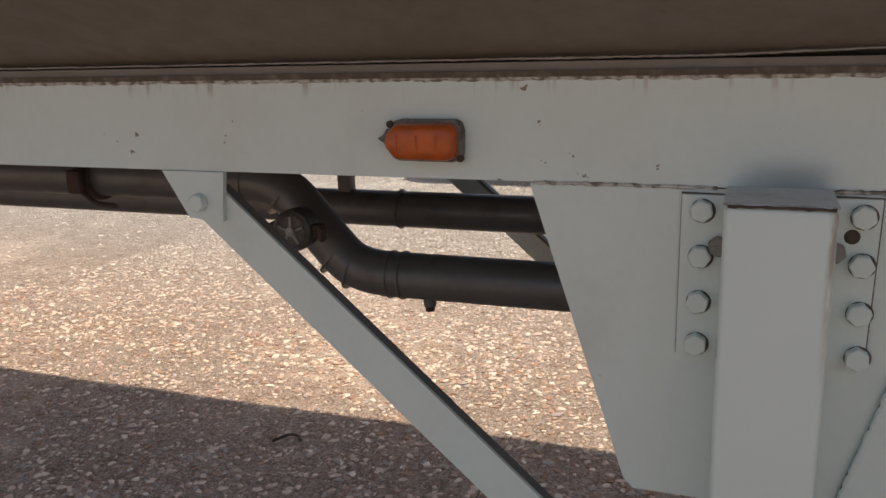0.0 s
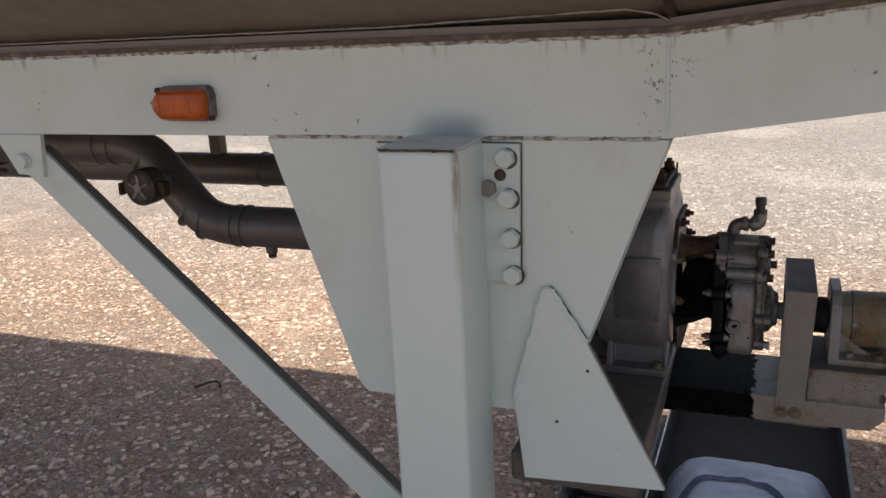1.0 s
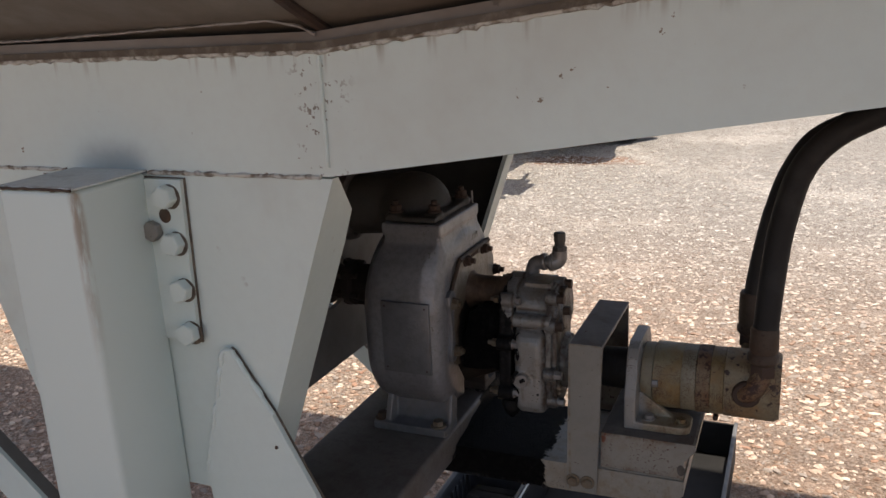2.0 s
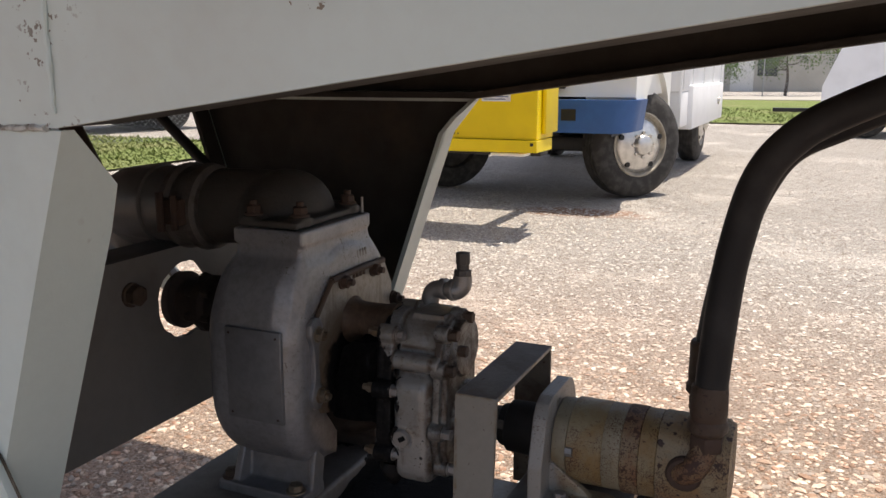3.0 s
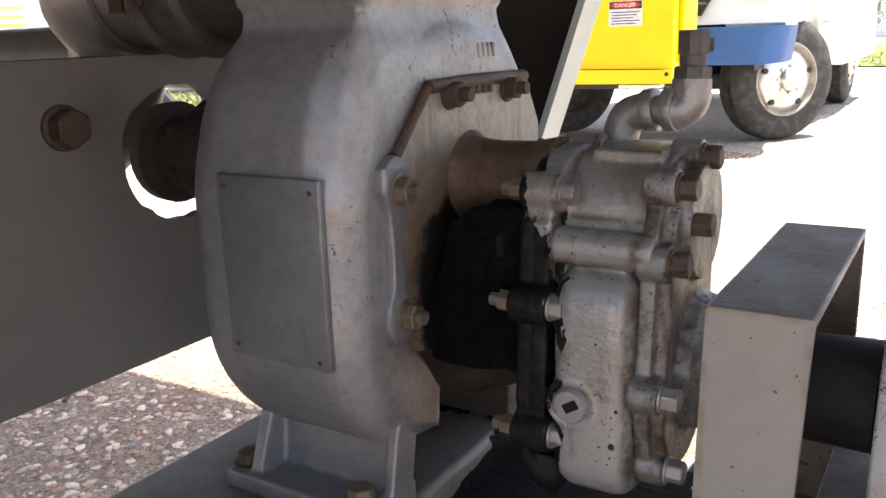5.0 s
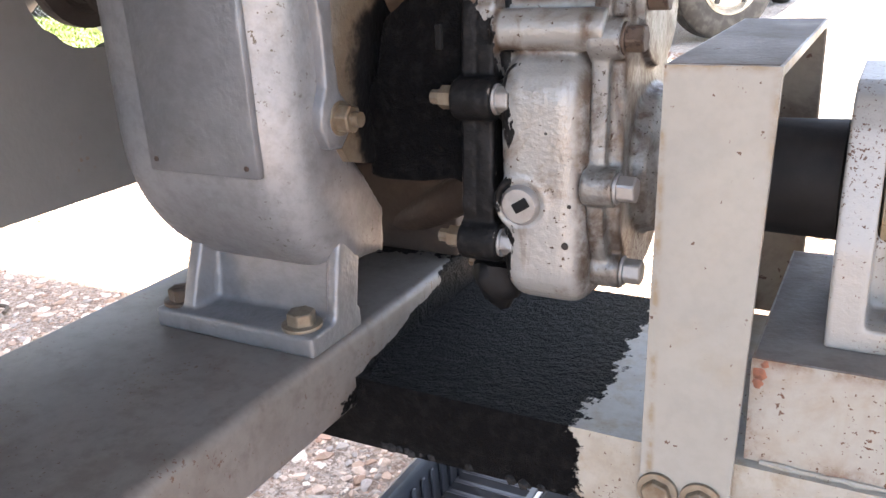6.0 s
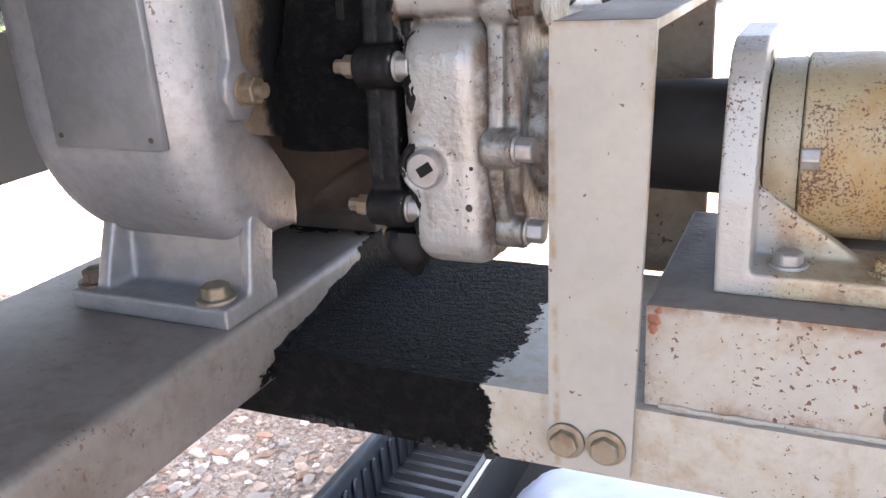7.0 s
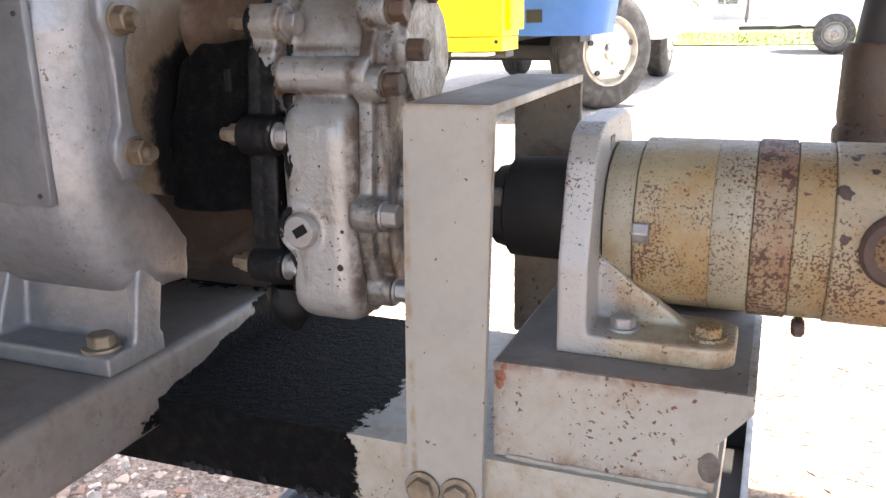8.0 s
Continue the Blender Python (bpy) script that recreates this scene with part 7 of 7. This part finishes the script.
def grass_strip(name, pts, z, label):
    bm = bmesh.new()
    bm.faces.new([bm.verts.new((x, y, z)) for x, y in pts])
    bmesh.ops.subdivide_edges(bm, edges=bm.edges, cuts=8, use_grid_fill=True)
    structure(name, bm, M["grass"], label, "grass")
    rng = np.random.default_rng(7)
    x0, x1 = min(p[0] for p in pts), max(p[0] for p in pts)
    y0, y1 = min(p[1] for p in pts), max(p[1] for p in pts)
    verts, faces = [], []
    for i in range(9000):
        x, y = rng.uniform(max(x0, -14), min(x1, 10)), rng.uniform(y0, min(y1, y0 + 8))
        h, a = rng.uniform(0.02, 0.07), rng.uniform(0, 6.28)
        dx, dy = 0.02 * math.cos(a), 0.02 * math.sin(a)
        k = len(verts)
        verts += [(x - dx, y - dy, z), (x + dx, y + dy, z), (x + rng.normal() * 0.04, y + rng.normal() * 0.04, z + h)]
        faces.append((k, k + 1, k + 2))
    me = bpy.data.meshes.new("grass_blades")
    me.from_pydata(verts, [], faces)
    me.materials.append(M["grass"])
    tagged(new("grass_blades", me), "mown green grass blades", "grass", "", "stuff")


grass_strip("lawn_far", [(-30, 20.5), (40, 20.5), (40, 37), (-30, 37)], 0.03, "mown green grass strip behind the yard")
grass_strip("lawn_side", [(-30, 4.6), (-6.9, 4.6), (-6.9, 12.0), (-30, 12.0)], 0.03, "pale green grass beside the yard")


def lane():
    bm = bmesh.new()
    box(bm, (-60, 37.2, 0.0), (80, 42, 0.045))
    structure("road", bm, M["road"], "pale concrete lane beyond the grass", "road")


lane()


def far_building():
    b = thing("low_building", (-4, 56, 0), "low pale building with a brown roof beyond the fence", "building")
    bm = bmesh.new()
    box(bm, (-22, 54, 0), (1.5, 66, 2.75))
    part("wall", bm, M["render"], b)
    bm = bmesh.new()
    prism(bm, [(53.2, 2.75), (60, 4.4), (66.8, 2.75)], "x", -22.6, -1.2)
    part("roof", bm, M["roof"], b)
    for x in (-9, -6.2, -3.1):
        bm = bmesh.new()
        box(bm, (x, 53.95, 0.9), (x + 1.1, 54.02, 2.0), 0.01)
        part("window", bm, M["glass"], b)
    bm = bmesh.new()
    box(bm, (-4.6, 53.9, 0), (-3.3, 54.01, 2.1), 0.01)
    part("door", bm, M["signwhite"], b)
    tower = thing("square_tower", (-1.2, 58, 0), "grey-green square tower beside the low building", "tower")
    bm = bmesh.new()
    box(bm, (-2.2, 55.5, 0), (-0.35, 58, 3.9), 0.03)
    part("tower_wall", bm, M["darksteel"], tower)
    bm = bmesh.new()
    box(bm, (-2.3, 55.4, 3.9), (-0.25, 58.1, 4.05), 0.02)
    part("tower_cap", bm, M["render"], tower)


far_building()


def tree(x, y, h, spread, seed):
    t = thing("tree", (x, y, 0), "small leafy green tree at the edge of the yard", "tree", "yard trees")
    rng = random.Random(seed)
    bm = bmesh.new()
    sweep(bm, smooth_path([(x, y, -0.05), (x + 0.05, y, h * 0.3), (x - 0.03, y, h * 0.6), (x + 0.02, y, h * 0.85)], 4), lambda f: 0.09 * (1 - 0.75 * f), 10)
    limbs = []
    for i in range(9):
        a, z = rng.uniform(0, 6.28), h * rng.uniform(0.3, 0.75)
        e = (x + spread * 0.8 * math.cos(a), y + spread * 0.8 * math.sin(a), z + h * rng.uniform(0.1, 0.3))
        sweep(bm, smooth_path([(x, y, z), ((x + e[0]) / 2, (y + e[1]) / 2, z + 0.06), e], 3), lambda f: 0.035 * (1 - 0.7 * f), 6)
        limbs.append(e)
    part("trunk", bm, M["bark"], t)
    verts, faces = [], []
    for i in range(2600):
        e = rng.choice(limbs)
        c = Vector((e[0] + rng.gauss(0, spread * 0.32), e[1] + rng.gauss(0, spread * 0.32), e[2] + rng.gauss(0, h * 0.11)))
        u = Vector((rng.uniform(-1, 1), rng.uniform(-1, 1), rng.uniform(-1, 1))).normalized()
        w = u.orthogonal().normalized()
        s = rng.uniform(0.04, 0.09)
        k = len(verts)
        verts += [c - u * s, c + w * s * 0.5, c + u * s, c - w * s * 0.5]
        faces.append((k, k + 1, k + 2, k + 3))
    me = bpy.data.meshes.new("crown")
    me.from_pydata([v[:] for v in verts], [], faces)
    me.materials.append(M["leaf"])
    ob = new("crown", me)
    ob.parent = t
    ob.matrix_parent_inverse = WORLD_OF[t.name].inverted()


tree(-4.1, 44.5, 3.0, 0.9, 1)
tree(-1.1, 45.0, 2.9, 1.1, 2)
tree(1.6, 47.0, 3.2, 1.3, 3)


def chain_fence(name, p, q, h, gap, label, reach=0.003):
    f = thing(name, (*p, 0), label, "fence", "yard fences")
    p, q = Vector((*p, 0)), Vector((*q, 0))
    d = q - p
    n = max(1, round(d.length / 3.0))
    for i in range(n + 1):
        c = p + d * i / n
        bm = bmesh.new()
        rod(bm, (c.x, c.y, -0.02), (c.x, c.y, h + 0.05), 0.03, seg=10)
        part("post", bm, M["wire"], f)
    bm = bmesh.new()
    rod(bm, (p.x, p.y, h), (q.x, q.y, h), 0.02, seg=8)
    part("top_rail", bm, M["wire"], f)
    u = d.normalized()
    verts, faces = [], []
    k = int(d.length / gap)
    for i in range(-int(h / gap), k):
        for s in (1, -1):
            a, b = i * gap, i * gap + h
            lo, hi = max(a, 0), min(b, d.length)
            if hi <= lo:
                continue
            z0, z1 = (lo - a, hi - a) if s > 0 else (h - (lo - a), h - (hi - a))
            A, B = p + u * lo + Vector((0, 0, z0)), p + u * hi + Vector((0, 0, z1))
            w = Vector((-s * u.x, -s * u.y, 1)).normalized() * reach
            v = u.cross(Vector((0, 0, 1))) * reach
            m = len(verts)
            verts += [A + w, A - w * 0.5 + v, A - w * 0.5 - v, B + w, B - w * 0.5 + v, B - w * 0.5 - v]
            faces += [(m, m + 1, m + 4, m + 3), (m + 1, m + 2, m + 5, m + 4), (m + 2, m, m + 3, m + 5)]
    me = bpy.data.meshes.new("wire_mesh")
    me.from_pydata([v[:] for v in verts], [], faces)
    me.materials.append(M["wire"])
    ob = new("wire_mesh", me)
    ob.parent = f
    ob.matrix_parent_inverse = WORLD_OF[f.name].inverted()


chain_fence("wire_fence", (-8, 43.0), (10, 43.0), 1.9, 0.16, "galvanised chain-link fence beyond the lane", 0.006)
chain_fence("wire_fence", (-15.5, 4.0), (-8.2, 12.6), 2.1, 0.085, "galvanised chain-link fence beside parked trucks", 0.0019)


def parked_box_truck(at, turn, length, label, low=0.75):
    t = thing("parked_truck", at, label, "truck", "parked trucks")
    m = Matrix.Translation(at) @ Matrix.Rotation(radians(turn), 4, "Z")

    def put(bm):
        bmesh.ops.transform(bm, matrix=m, verts=bm.verts)
        return bm

    bm = bmesh.new()
    box(bm, (-length / 2, -1.2, low), (length / 2, 1.2, 3.2), 0.03, 2)
    body = part("box_body", put(bm), M["boxwhite"], t)
    for i in range(int(length / 0.9)):
        bm = bmesh.new()
        x = -length / 2 + 0.1 + 0.9 * i
        box(bm, (x, -1.225, low + 0.05), (x + 0.04, -1.199, 3.15), 0.004, 1)
        part("body_rib", put(bm), M["boxwhite"], body)
    for i, x in enumerate((-length * 0.28, length * 0.14)):
        bm = bmesh.new()
        box(bm, (x, -1.212, low + 0.25), (x + length * 0.3, -1.1995, 2.2), 0.006, 1)
        door = part("locker_door", put(bm), M["boxwhite"], body)
        bm = bmesh.new()
        box(bm, (x + 0.08, -1.222, low + 0.35), (x + 0.2, -1.2125, low + 0.47), 0.004, 1)
        part("latch", put(bm), M["galv"], door)
    bm = bmesh.new()
    box(bm, (-length / 2 - 0.05, -1.22, 0.42), (length / 2 - 0.3, -1.0, 0.66), 0.02, 2)
    bump = part("grey_bumper", put(bm), M["galv"], t)
    bm = bmesh.new()
    box(bm, (-length / 2 + 0.2, -1.232, 0.50), (-length / 2 + 0.32, -1.221, 0.60), 0.006, 1)
    part("tail_lamp", put(bm), M["red"], bump)
    bm = bmesh.new()
    box(bm, (-length / 2 + 0.3, -0.9, 0.35), (length / 2 - 0.3, 0.9, low), 0.02)
    for x in (-length / 2 + 1.0, length / 2 - 1.0):
        rod(bm, (x, -1.1, 0.45), (x, 1.1, 0.45), 0.45, seg=28, bevel=0.03)
    part("running_gear", put(bm), M["blackpaint"], t)


parked_box_truck((-13.0, 12.9, 0), 74, 5.2, "white box truck with a grey bumper parked behind the fence")
parked_box_truck((-18.5, 8.8, 0), 76, 5.0, "white panelled truck parked behind the fence")
parked_box_truck((-8.6, 18.4, 0), 72, 4.0, "white equipment truck parked across the yard")


def blue_bin():
    b = thing("blue_bin", (-12.9, 9.2, 0), "blue plastic bin with a yellow sticker behind the fence", "bin")
    bm = bmesh.new()
    box(bm, (-13.30, 8.85, 0.03), (-12.50, 9.55, 0.98), 0.05, 2)
    part("bin_body", bm, M["bluebin"], b)
    bm = bmesh.new()
    box(bm, (-13.34, 8.81, 0.982), (-12.46, 9.59, 1.03), 0.02, 2)
    part("bin_lid", bm, M["bluebin"], b)
    bm = bmesh.new()
    rod(bm, (-12.499, 9.28, 0.80), (-12.490, 9.28, 0.80), 0.12, seg=20)
    part("sticker", bm, M["yellow"], b, "round yellow sticker")


def barrier_board():
    b = thing("barrier_board", (-15.2, 10.2, 0), "white board with pale yellow stripes standing behind the fence", "barrier")
    for y in (9.55, 10.75):
        bm = bmesh.new()
        box(bm, (-15.30, y, 0.0), (-15.24, y + 0.06, 1.98), 0.006, 1)
        part("post", bm, M["wire"], b)
    bm = bmesh.new()
    box(bm, (-15.238, 9.3, 1.22), (-15.20, 11.0, 1.95), 0.006, 1)
    board = part("board", bm, M["boxwhite"], b)
    for z in (1.36, 1.52, 1.68):
        bm = bmesh.new()
        box(bm, (-15.1995, 9.35, z), (-15.194, 10.9, z + 0.075), 0.002, 1)
        part("stripe", bm, M["paleyellow"], board, "pale yellow stripe")


barrier_board()
blue_bin()


def power_line():
    w = thing("power_line", (-10, 60, 8), "thin black overhead power line with its pole", "power line")
    bm = bmesh.new()
    path = [(-22 + 28 * i / 20, 60, 9.0 - 5.3 * i / 20 * 1.0 - 1.2 * math.sin(math.pi * i / 20)) for i in range(21)]
    sweep(bm, path, 0.035, 6)
    part("cable", bm, M["blackpaint"], w)
    bm = bmesh.new()
    rod(bm, (-22, 60, 0), (-22, 60, 9.6), 0.14, 0.1, 12)
    part("pole", bm, M["bark"], w)
    bm = bmesh.new()
    rod(bm, (6, 60, 0), (6, 60, 4.2), 0.12, 0.1, 12)
    part("pole", bm, M["bark"], w)


power_line()
